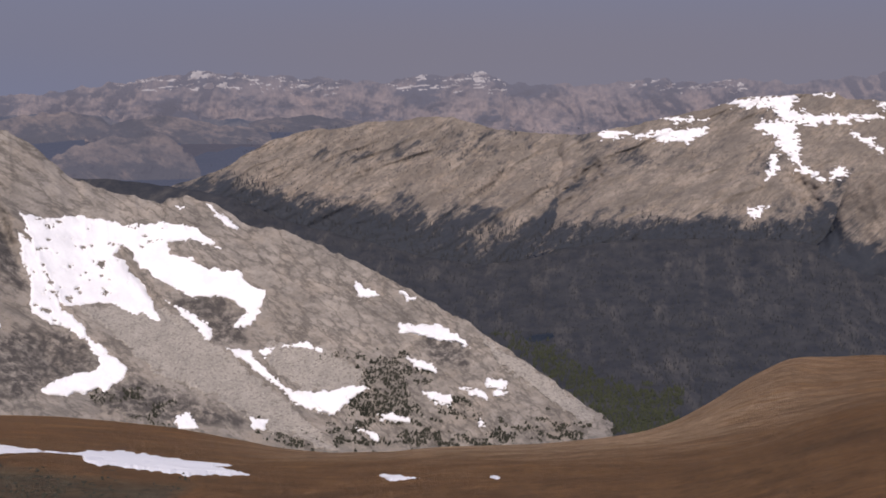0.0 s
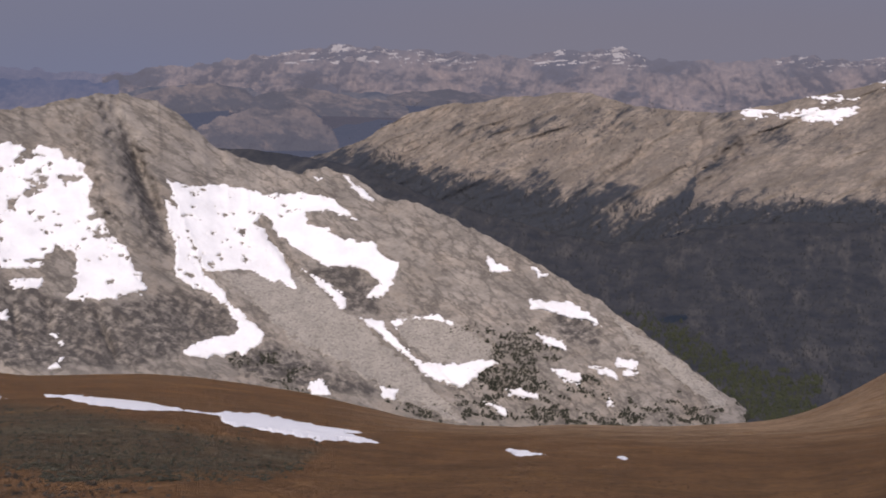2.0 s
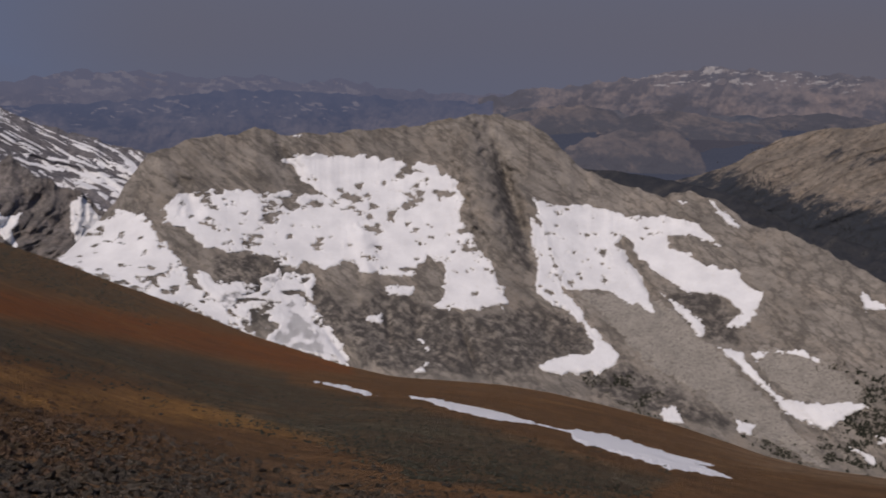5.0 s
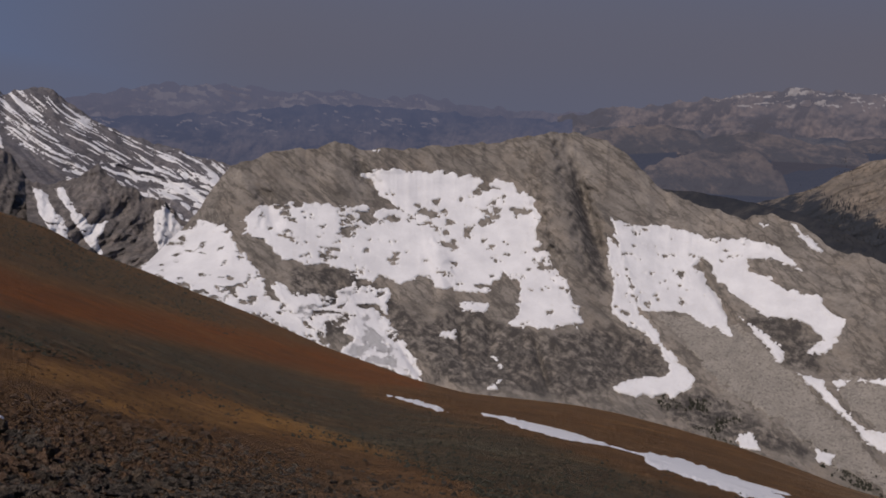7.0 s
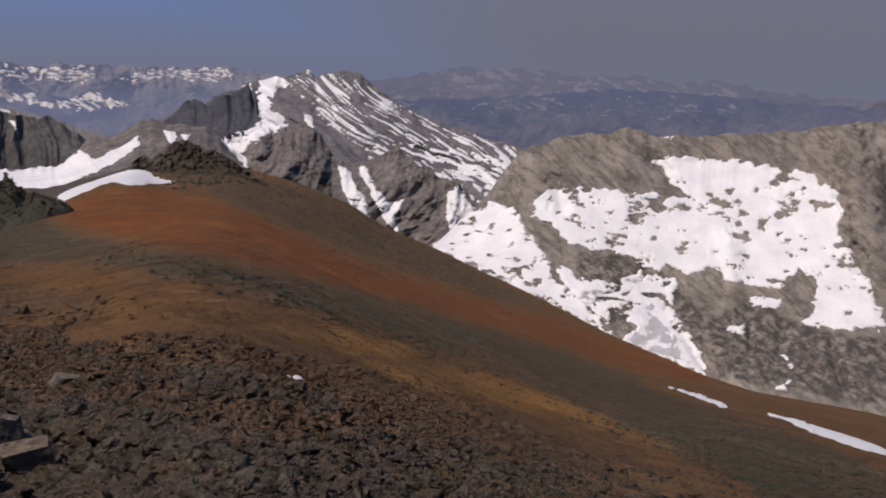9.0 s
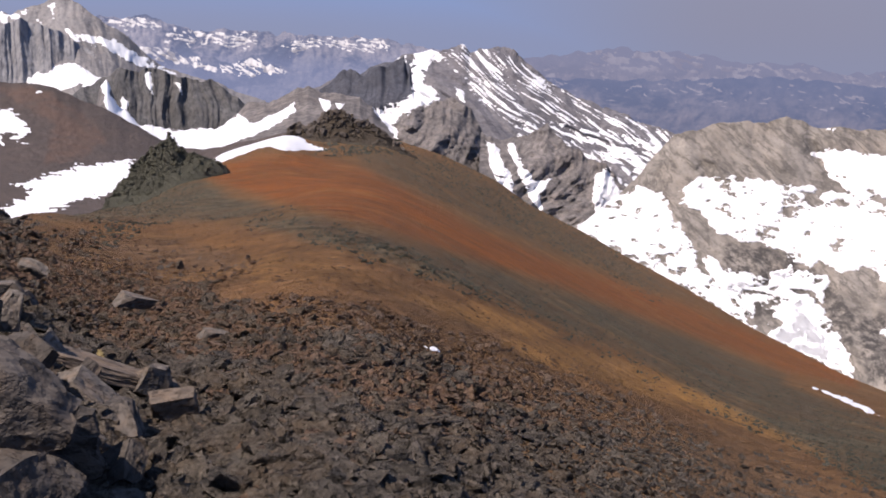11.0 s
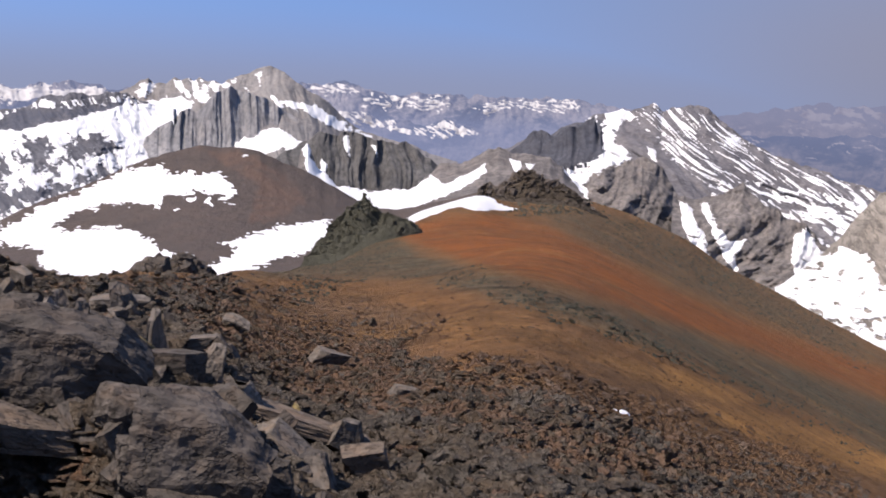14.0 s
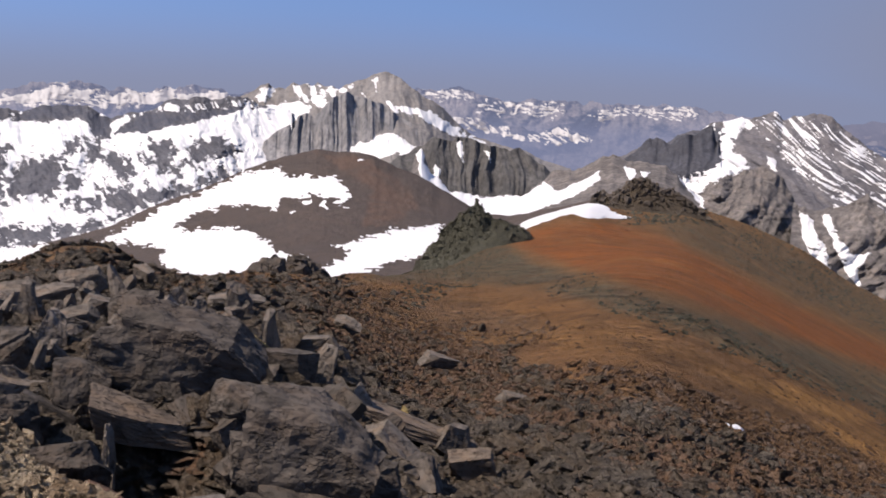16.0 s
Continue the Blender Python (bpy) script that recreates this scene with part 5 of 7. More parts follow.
HILL_SNOW = [
    [(86.52, -8.51), (85.83, -8.09), (83.05, -6.67), (81.64, -6.08), (79.36, -4.9), (77.49, -4.71), (77.19, -5.06), (74.71, -5), (74.41, -5.29), (73.75, -5.95), (74.04, -6.34), (75.58, -5.9), (76.45, -6.15), (77.47, -6.23), (77.61, -6.91), (78.49, -6.63), (80.21, -6.65), (81.64, -7.09), (82.91, -7.76), (82.21, -7.9), (79.63, -7.8), (78.18, -8.37), (77.3, -9.04), (76.12, -9.23), (75.52, -9.66), (74.63, -9.65), (73.46, -8.75), (74.64, -8.77), (74.35, -8.53), (71.99, -7.88), (69.31, -7.39), (68.46, -7.78), (68.97, -8.77), (70.16, -8.96), (72.83, -9.91), (74.32, -10.47), (77.28, -10.85), (81.64, -10.56), (83.49, -9.54), (83.34, -8.82), (85.01, -8.52)],
    [(76.45, -6.39), (75.72, -6.2), (75.8, -6.49)], [(75.57, -6.58), (75.13, -6.28), (75.03, -6.71)], [(77.03, -6.81), (76.65, -6.86), (76.88, -7.01)], [(74.39, -6.55), (73.74, -6.63), (74.15, -6.7)],
    [(73.55, -4.09), (73.26, -4.11), (73.43, -4.21)],
    [(83.07, -9.97), (82.21, -9.8), (82.36, -10.09)],
]
snow(hill, "large bright snowfield curling round the dark hill", HILL_SNOW[:1], ragged=0.07, depth=1.0, dash=0.17, fray=0.05, least=12)
for outline in HILL_SNOW[1:]:
    snow(hill, "small snow remnant on dark shale", [outline], ragged=0.08, depth=0.8, name="snow_patch", group="snow patches on the hill")
snow(hill, "snow strip along the foot of the dark hill", [[(97, -11.2), (97, -13)] + [(91.19, -9.74), (89.62, -9.29), (88.28, -8.7), (87.88, -8.49), (89.6, -8.6), (91.17, -8.92)]], ragged=0.06, depth=1.0)

# granite domes beyond the valley
dome = landform(
    "granite_dome", DOME, "broad pale granite dome with snow along its top", 
    [(-4.37, -9.45), (-4.8, -7.97), (-5.36, -5.61), (-6.35, -3.93), (-7.8, -3.63), (-9.24, -3.42), (-10.65, -3.09), (-12.06, -2.73), (-13.72, -2.34), (-15.35, -1.82), (-18.03, -1.68), (-19.47, -1.53), (-20.14, -1.83), (-21.89, -1.97)] + [(-26, -2.2)],
    [(-4.39, -10.63), (-6.47, -10.3), (-13.74, -9.78), (-17.92, -9.59), (-20.08, -9.75), (-22.44, -10.42)] + [(-26, -11)],
    [(-26, 3800), (-3, 3700)], [(-26, 3090), (-3, 3090)], step=0.07, rows=140, rough=24, size=130, jag=0.05, seed=115, below=1, lean=62, upright=2.5, gullies=[([(-7.2, -4.0), (-7.8, -5.6), (-6.9, -7.2), (-6.0, -8.4)], 0.5, 60.0), ([(-17.6, -5.2), (-18.6, -6.6), (-19.4, -8.0)], 0.4, 45.0)],
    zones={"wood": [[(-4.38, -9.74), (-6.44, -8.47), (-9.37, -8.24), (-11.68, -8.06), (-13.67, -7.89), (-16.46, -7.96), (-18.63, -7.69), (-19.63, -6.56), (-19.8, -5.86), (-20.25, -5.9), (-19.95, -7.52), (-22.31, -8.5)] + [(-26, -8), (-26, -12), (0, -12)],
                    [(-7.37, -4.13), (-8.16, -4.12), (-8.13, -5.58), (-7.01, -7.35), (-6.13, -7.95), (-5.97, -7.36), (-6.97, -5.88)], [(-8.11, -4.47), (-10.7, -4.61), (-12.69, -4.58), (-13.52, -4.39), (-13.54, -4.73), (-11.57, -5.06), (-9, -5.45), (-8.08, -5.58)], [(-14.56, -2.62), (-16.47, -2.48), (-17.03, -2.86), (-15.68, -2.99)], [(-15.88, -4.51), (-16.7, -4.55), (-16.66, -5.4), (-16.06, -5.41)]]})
snow(dome, "snowfield with arms reaching down the dome", [
    [(-13.77, -2.12), (-15.08, -1.82), (-17.51, -1.8), (-18.05, -1.96), (-17.54, -2.44), (-18.62, -2.7), (-20.19, -2.67), (-21.73, -2.73), (-19.69, -2.96), (-17.84, -3.13), (-17.96, -4.24), (-18.22, -5.07), (-19.32, -5.82), (-17.96, -5.36), (-17.23, -4.31), (-16.66, -3.71), (-15.69, -3.39), (-16.23, -3.1), (-17.17, -3), (-16.74, -2.45), (-15.37, -2.32)]], ragged=0.12, dash=0.14, fray=0.14, holes=0.2, hole_size=4.0, least=12)
for outline in [
        [(-8.03, -3.6), (-9.53, -3.7), (-8.96, -4), (-8.21, -3.98)], [(-9.82, -3.81), (-11.24, -3.57), (-13.49, -3.42), (-13.22, -3.71), (-12.53, -4.12), (-11.26, -4.08)], [(-11.22, -2.88), (-13.47, -2.97), (-12.07, -3.04)],
        [(-18.43, -1.63), (-19.45, -1.53), (-19.36, -1.78)], [(-16.71, -4.69), (-17.18, -4.82), (-17.1, -5.39), (-16.5, -6.02)], [(-15.61, -7.42), (-16.65, -7.32), (-16.17, -7.74)], [(-21.38, -1.97), (-21.89, -2.02), (-21.92, -2.51)],
        [(-20.5, -3.49), (-22.03, -4.19), (-21.84, -4.36), (-20.77, -3.78)], [(-19.81, -5.08), (-20.36, -5.5), (-19.59, -5.81)]]:
    snow(dome, "snow patch on the granite dome", [outline], ragged=0.08, dash=0.12, fray=0.12, least=12, name="snow_patch", group="snow patches on the dome")
landform(
    "granite_dome", DOME, "smaller smooth grey granite dome at the valley side", 
    [(-18.98, -9.25), (-19.49, -8.66), (-19.91, -7.66), (-20.21, -6.54), (-20.52, -5.97), (-21.39, -5.47), (-22.1, -5.28)] + [(-26, -4.5)], [(-19.03, -10.09), (-20.66, -10.54), (-22.46, -10.69)] + [(-26, -12)],
    [(-26, 3080), (-18, 3080)], [(-26, 2950), (-18, 2950)], step=0.08, rows=70, rough=16, size=120, jag=0.05, seed=125, below=1, zones={"wood": [[(-18.62, -7.58), (-19.88, -7.25), (-20.26, -8.29), (-21.33, -8.5), (-22.34, -8.94)] + [(-26, -9.5), (-26, -13), (-18, -13)]]})
shoulder = landform(
    "granite_shoulder", DOME, "long low granite shoulder with forest climbing its slope", 
    [(14.11, -6.32), (13.25, -6.09), (12.39, -5.79), (11.24, -5.41), (10.08, -4.74), (8.91, -4.08), (7.74, -3.78), (6.58, -3.55), (5.41, -3.5), (3.94, -3.19), (2.47, -3.11), (0.71, -2.88), (-0.47, -2.91), (-1.36, -3.17), (-2.83, -3.57), (-4.01, -3.63), (-4.89, -3.71), (-6.64, -3.84), (-7.82, -4.47), (-8.28, -5.57), (-8.62, -7.32), (-9.26, -9.65)],
    [(14.12, -6.75), (11.31, -7.55), (7.87, -9.09), (4.32, -10.04), (1.02, -10.95), (-1.99, -11.54), (-5, -11.21), (-6.78, -10.59), (-9.27, -9.94)],
    [(-8, 3750), (2, 3780), (8, 3580), (16, 3480)], [(-8, 3080), (2, 3150), (8, 3260), (16, 3400)], step=0.07, rows=150, rough=22, size=130, jag=0.05, seed=135, below=1, lean=62, upright=2.5, gullies=[([(-3.8, -5.2), (-2.8, -6.4), (-1.2, -7.8)], 0.3, 30.0), ([(2.2, -5.0), (4.2, -6.0), (6.0, -7.0)], 0.3, 25.0)],
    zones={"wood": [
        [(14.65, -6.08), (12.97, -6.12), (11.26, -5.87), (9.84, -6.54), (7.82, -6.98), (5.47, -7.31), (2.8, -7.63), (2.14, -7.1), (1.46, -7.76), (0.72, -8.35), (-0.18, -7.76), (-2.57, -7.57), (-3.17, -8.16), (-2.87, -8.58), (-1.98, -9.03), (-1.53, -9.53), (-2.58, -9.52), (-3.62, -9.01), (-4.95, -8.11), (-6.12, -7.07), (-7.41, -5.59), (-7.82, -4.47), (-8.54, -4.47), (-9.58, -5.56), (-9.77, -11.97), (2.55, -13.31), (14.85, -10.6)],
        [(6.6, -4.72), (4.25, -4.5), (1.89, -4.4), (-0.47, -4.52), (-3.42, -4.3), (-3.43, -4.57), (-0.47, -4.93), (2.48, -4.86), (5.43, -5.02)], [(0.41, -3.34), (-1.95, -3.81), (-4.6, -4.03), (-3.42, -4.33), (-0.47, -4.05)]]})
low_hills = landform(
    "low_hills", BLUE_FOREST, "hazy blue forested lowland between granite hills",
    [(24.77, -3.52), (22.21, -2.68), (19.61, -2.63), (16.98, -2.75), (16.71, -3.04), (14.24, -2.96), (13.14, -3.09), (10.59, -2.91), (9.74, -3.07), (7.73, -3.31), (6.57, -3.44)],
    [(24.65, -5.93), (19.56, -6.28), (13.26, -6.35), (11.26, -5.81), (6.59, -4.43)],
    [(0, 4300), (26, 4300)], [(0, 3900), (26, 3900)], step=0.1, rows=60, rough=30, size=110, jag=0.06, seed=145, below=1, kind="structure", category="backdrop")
for k, (crest_line, foot_line, away) in enumerate([
        ([(20.55, -5.28), (19.6, -4.7), (18.65, -4.22), (17.7, -4.02), (17.01, -3.7), (15.93, -3.81), (14.82, -3.46), (14.06, -3.76), (13.52, -4.22), (12.92, -4.69), (12.53, -5.56)], [(20.56, -5.44), (19.24, -5.32), (18.2, -5.72), (16.83, -5.53), (15.48, -5.91), (14.08, -5.58), (12.53, -5.67)], 3650),
        ([(18.07, -3.46), (16.99, -3.2), (15.62, -2.94), (13.96, -2.74), (12.71, -3.03), (11.18, -3.4), (10.62, -3.66)], [(18.08, -3.62), (14.01, -3.93), (10.62, -3.8)], 3900),
        ([(13.44, -3.71), (12.31, -3.38), (11.17, -3.28), (10.04, -3.41), (8.9, -3.82)], [(13.45, -3.88), (8.9, -4)], 3800),
        ([(24.21, -3.86), (22.78, -3.09), (20.77, -2.65), (19.03, -2.5), (17.27, -2.81), (16.68, -3.27)], [(24.21, -3.97), (20.18, -3.74), (16.68, -3.44)], 3950),
        ([(10.03, -3.12), (8.3, -2.9), (6.56, -2.86), (4.23, -3.1), (2.47, -3.34)], [(10.03, -3.29), (2.48, -3.57)], 4000)]):
    at_b = np.linspace(min(p[0] for p in crest_line), max(p[0] for p in crest_line), 9)
    low_e, high_e = curve(foot_line, at_b), curve(crest_line, at_b)
    skirt = [(q, lo + 0.4 * (hi - lo)) for q, lo, hi in zip(at_b, low_e, high_e)] + [(q, lo - 0.6) for q, lo in zip(at_b[::-1], low_e[::-1])]
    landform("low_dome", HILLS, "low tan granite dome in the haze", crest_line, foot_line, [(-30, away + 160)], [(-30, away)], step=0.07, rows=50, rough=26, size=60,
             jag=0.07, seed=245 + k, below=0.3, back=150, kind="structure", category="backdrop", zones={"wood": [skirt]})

# far ranges in the haze, which their materials carry as a painted glow
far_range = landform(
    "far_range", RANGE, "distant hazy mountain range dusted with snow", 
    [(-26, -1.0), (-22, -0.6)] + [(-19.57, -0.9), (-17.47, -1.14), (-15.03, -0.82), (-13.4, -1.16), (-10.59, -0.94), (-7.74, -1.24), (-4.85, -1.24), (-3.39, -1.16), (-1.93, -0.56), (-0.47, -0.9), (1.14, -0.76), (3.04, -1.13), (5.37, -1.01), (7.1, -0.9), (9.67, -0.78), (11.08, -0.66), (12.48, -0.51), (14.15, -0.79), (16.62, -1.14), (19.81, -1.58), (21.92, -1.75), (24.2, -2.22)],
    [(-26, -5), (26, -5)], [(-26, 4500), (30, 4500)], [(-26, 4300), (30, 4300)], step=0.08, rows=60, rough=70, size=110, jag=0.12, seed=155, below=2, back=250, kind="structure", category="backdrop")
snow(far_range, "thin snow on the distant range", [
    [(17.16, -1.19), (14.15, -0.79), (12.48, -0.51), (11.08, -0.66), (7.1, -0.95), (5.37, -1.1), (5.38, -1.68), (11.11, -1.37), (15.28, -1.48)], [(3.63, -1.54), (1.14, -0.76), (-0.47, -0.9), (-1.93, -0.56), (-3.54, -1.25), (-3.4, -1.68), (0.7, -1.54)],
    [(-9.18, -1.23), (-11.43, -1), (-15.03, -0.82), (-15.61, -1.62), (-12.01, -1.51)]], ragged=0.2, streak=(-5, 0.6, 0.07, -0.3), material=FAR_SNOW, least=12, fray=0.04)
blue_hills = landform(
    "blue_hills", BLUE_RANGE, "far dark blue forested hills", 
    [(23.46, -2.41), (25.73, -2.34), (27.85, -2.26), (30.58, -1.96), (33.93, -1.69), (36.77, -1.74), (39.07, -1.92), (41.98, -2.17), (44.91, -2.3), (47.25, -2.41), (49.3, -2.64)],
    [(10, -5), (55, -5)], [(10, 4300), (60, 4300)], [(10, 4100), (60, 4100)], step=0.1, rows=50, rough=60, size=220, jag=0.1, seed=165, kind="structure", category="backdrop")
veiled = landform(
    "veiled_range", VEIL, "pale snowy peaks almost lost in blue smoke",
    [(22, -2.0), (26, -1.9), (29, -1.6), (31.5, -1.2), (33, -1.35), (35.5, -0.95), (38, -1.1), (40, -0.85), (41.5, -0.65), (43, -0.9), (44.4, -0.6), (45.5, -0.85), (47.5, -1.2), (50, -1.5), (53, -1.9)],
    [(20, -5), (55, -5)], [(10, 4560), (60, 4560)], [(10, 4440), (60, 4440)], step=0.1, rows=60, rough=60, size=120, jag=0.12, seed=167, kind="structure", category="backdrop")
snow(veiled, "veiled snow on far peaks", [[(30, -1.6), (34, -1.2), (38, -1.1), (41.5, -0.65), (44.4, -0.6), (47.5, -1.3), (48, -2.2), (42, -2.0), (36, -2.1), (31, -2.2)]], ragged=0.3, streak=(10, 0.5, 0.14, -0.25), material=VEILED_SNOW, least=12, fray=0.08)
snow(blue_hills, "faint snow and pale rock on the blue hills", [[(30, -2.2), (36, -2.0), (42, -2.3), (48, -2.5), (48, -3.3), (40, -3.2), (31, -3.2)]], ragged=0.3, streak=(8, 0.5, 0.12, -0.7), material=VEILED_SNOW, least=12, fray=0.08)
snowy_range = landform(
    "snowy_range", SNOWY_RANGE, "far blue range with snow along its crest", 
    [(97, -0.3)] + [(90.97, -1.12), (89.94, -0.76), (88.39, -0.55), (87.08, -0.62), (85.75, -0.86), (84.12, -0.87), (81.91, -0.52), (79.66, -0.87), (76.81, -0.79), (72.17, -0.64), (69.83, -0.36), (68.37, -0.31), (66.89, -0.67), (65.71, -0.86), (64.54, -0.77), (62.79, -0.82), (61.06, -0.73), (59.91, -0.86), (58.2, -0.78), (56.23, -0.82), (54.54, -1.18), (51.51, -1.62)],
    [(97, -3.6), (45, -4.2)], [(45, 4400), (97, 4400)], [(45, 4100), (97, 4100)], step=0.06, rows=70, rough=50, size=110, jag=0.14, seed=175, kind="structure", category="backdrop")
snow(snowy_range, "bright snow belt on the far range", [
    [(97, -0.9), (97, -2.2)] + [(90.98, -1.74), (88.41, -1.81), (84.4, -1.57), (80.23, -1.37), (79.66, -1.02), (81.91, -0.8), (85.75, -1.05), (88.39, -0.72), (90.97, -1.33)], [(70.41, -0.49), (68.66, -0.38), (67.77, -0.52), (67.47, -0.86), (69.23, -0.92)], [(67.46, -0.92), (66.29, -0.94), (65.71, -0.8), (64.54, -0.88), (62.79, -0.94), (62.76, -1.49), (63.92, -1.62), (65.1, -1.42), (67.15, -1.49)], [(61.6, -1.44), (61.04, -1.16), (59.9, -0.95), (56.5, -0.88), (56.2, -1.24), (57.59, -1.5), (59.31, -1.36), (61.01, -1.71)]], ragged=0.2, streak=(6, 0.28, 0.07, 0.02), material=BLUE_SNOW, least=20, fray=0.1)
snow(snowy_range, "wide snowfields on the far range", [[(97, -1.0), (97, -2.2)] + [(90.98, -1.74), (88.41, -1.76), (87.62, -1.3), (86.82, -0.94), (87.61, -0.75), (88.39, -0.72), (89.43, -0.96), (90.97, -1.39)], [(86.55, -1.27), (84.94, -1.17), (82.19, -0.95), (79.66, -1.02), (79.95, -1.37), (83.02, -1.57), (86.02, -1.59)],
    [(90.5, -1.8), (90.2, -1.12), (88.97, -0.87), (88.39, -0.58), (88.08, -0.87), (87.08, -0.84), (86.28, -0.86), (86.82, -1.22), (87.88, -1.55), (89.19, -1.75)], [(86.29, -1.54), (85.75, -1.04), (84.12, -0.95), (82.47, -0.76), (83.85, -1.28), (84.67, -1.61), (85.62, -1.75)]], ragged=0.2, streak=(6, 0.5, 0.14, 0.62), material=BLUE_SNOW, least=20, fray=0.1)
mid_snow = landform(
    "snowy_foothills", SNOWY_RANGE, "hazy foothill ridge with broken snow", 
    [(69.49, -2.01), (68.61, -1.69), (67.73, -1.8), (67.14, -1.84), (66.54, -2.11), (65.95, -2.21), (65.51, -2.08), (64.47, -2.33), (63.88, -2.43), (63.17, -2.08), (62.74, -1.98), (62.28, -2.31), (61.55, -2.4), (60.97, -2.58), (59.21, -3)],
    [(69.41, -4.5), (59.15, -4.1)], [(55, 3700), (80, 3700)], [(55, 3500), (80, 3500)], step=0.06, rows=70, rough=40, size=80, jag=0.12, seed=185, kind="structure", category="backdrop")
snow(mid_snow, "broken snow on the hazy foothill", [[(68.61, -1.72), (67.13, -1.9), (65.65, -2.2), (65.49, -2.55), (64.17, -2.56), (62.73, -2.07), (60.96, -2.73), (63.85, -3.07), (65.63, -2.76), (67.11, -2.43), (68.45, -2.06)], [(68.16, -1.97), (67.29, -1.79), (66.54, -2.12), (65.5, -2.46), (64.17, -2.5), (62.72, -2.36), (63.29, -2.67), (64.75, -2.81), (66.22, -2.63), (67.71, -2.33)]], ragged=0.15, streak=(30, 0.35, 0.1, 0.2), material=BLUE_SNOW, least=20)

# ---------------------------------------------------------------- forest in the valley and on the ridge foot
def conifer_shape(rng, tiers=3, sides=5):
    """A small ragged conifer of stacked skirts, about one unit tall: places and triangles."""
    verts, faces = [], []
    for k in range(tiers):
        low_, high_, wide = 0.06 + 0.27 * k, 0.48 + 0.26 * k, 0.26 - 0.07 * k
        base = len(verts)
        for j in range(sides):
            a = 2 * math.pi * (j + rng.uniform(-0.3, 0.3)) / sides
            w = wide * rng.uniform(0.7, 1.3)
            verts.append((w * math.cos(a), w * math.sin(a), low_ + rng.uniform(-0.06, 0.06)))
        verts.append((rng.uniform(-0.02, 0.02), rng.uniform(-0.02, 0.02), high_))
        faces += [(base + j, base + (j + 1) % sides, base + sides) for j in range(sides)]
    return np.array(verts), np.array(faces)


def scatter(shapes, places, sizes, turns, rng, lean=0.0, squash=None):
    """Joins many copies of a few shapes into one list of places and triangles."""
    all_v, all_f, count = [], [], 0
    pick = rng.integers(0, len(shapes), len(places))
    for k, (v, f) in enumerate(shapes):
        who = np.flatnonzero(pick == k)
        if not len(who):
            continue
        q = v[None] * (sizes[who, None, None] if squash is None else sizes[who, None, None] * squash[who][:, None, :])
        if lean:
            for axis in (0, 1):
                a = rng.normal(0, lean, len(who))[:, None]
                c, s_ = np.cos(a), np.sin(a)
                i, j = axis, 2
                q[..., i], q[..., j] = q[..., i] * c - q[..., j] * s_, q[..., i] * s_ + q[..., j] * c
        c, s_ = np.cos(turns[who])[:, None], np.sin(turns[who])[:, None]
        x, y = q[..., 0] * c - q[..., 1] * s_, q[..., 0] * s_ + q[..., 1] * c
        q = np.stack([x, y, q[..., 2]], -1) + places[who][:, None, :]
        all_v.append(q.reshape(-1, 3))
        all_f.append((f[None] + (np.arange(len(who)) * len(v))[:, None, None] + count).reshape(-1, 3))
        count += len(who) * len(v)
    return np.concatenate(all_v), np.concatenate(all_f)


pick_rng = random.Random(4)
CONIFERS = [conifer_shape(pick_rng) for _ in range(8)]
grow = np.random.default_rng(8)


def grove(name, label, land, polys, count, low_, high_, wide=1.0, material=None, clump=0.35, ledges=False):
    """Conifers and scrub on a mountain side, within outlines."""
    pts = np.array([p for q in polys for p in q])
    b = grow.uniform(pts[:, 0].min(), pts[:, 0].max(), count * 6)
    e = grow.uniform(pts[:, 1].min(), pts[:, 1].max(), count * 6)
    s = np.max([inside(q, b, e) for q in polys], 0) + clump * (fbm(b * 1.7 - 1.2 * e, e * 4.2, 0, 5, 310, 0.65) - 0.3 if ledges else fbm(b * 2.5, e * 3.5, 0, 4, 300, 0.6))
    b, e = b[s > 0][:count], e[s > 0][:count]
    j = np.clip(np.searchsorted(land["b"][0], b), 1, land["b"].shape[1] - 1)
    i = np.array([np.searchsorted(land["e"][:, jj], ee) for jj, ee in zip(j, e)]).clip(1, land["e"].shape[0] - 1)
    p = spot(b, e, land["r"][i, j])
    size = grow.uniform(low_, high_, len(b)) * grow.uniform(0.6, 1.2, len(b))
    p[:, 2] -= 0.25 * size
    v, f = scatter(CONIFERS, p, size, grow.uniform(0, 6.3, len(b)), grow, squash=np.stack([np.full(len(b), wide), np.full(len(b), wide), np.ones(len(b))], -1))
    ob = new(name, mesh_faces(name, v, f))
    ob.data.materials.append(material or NEEDLES)
    return tagged(ob, label, "trees", kind="stuff")


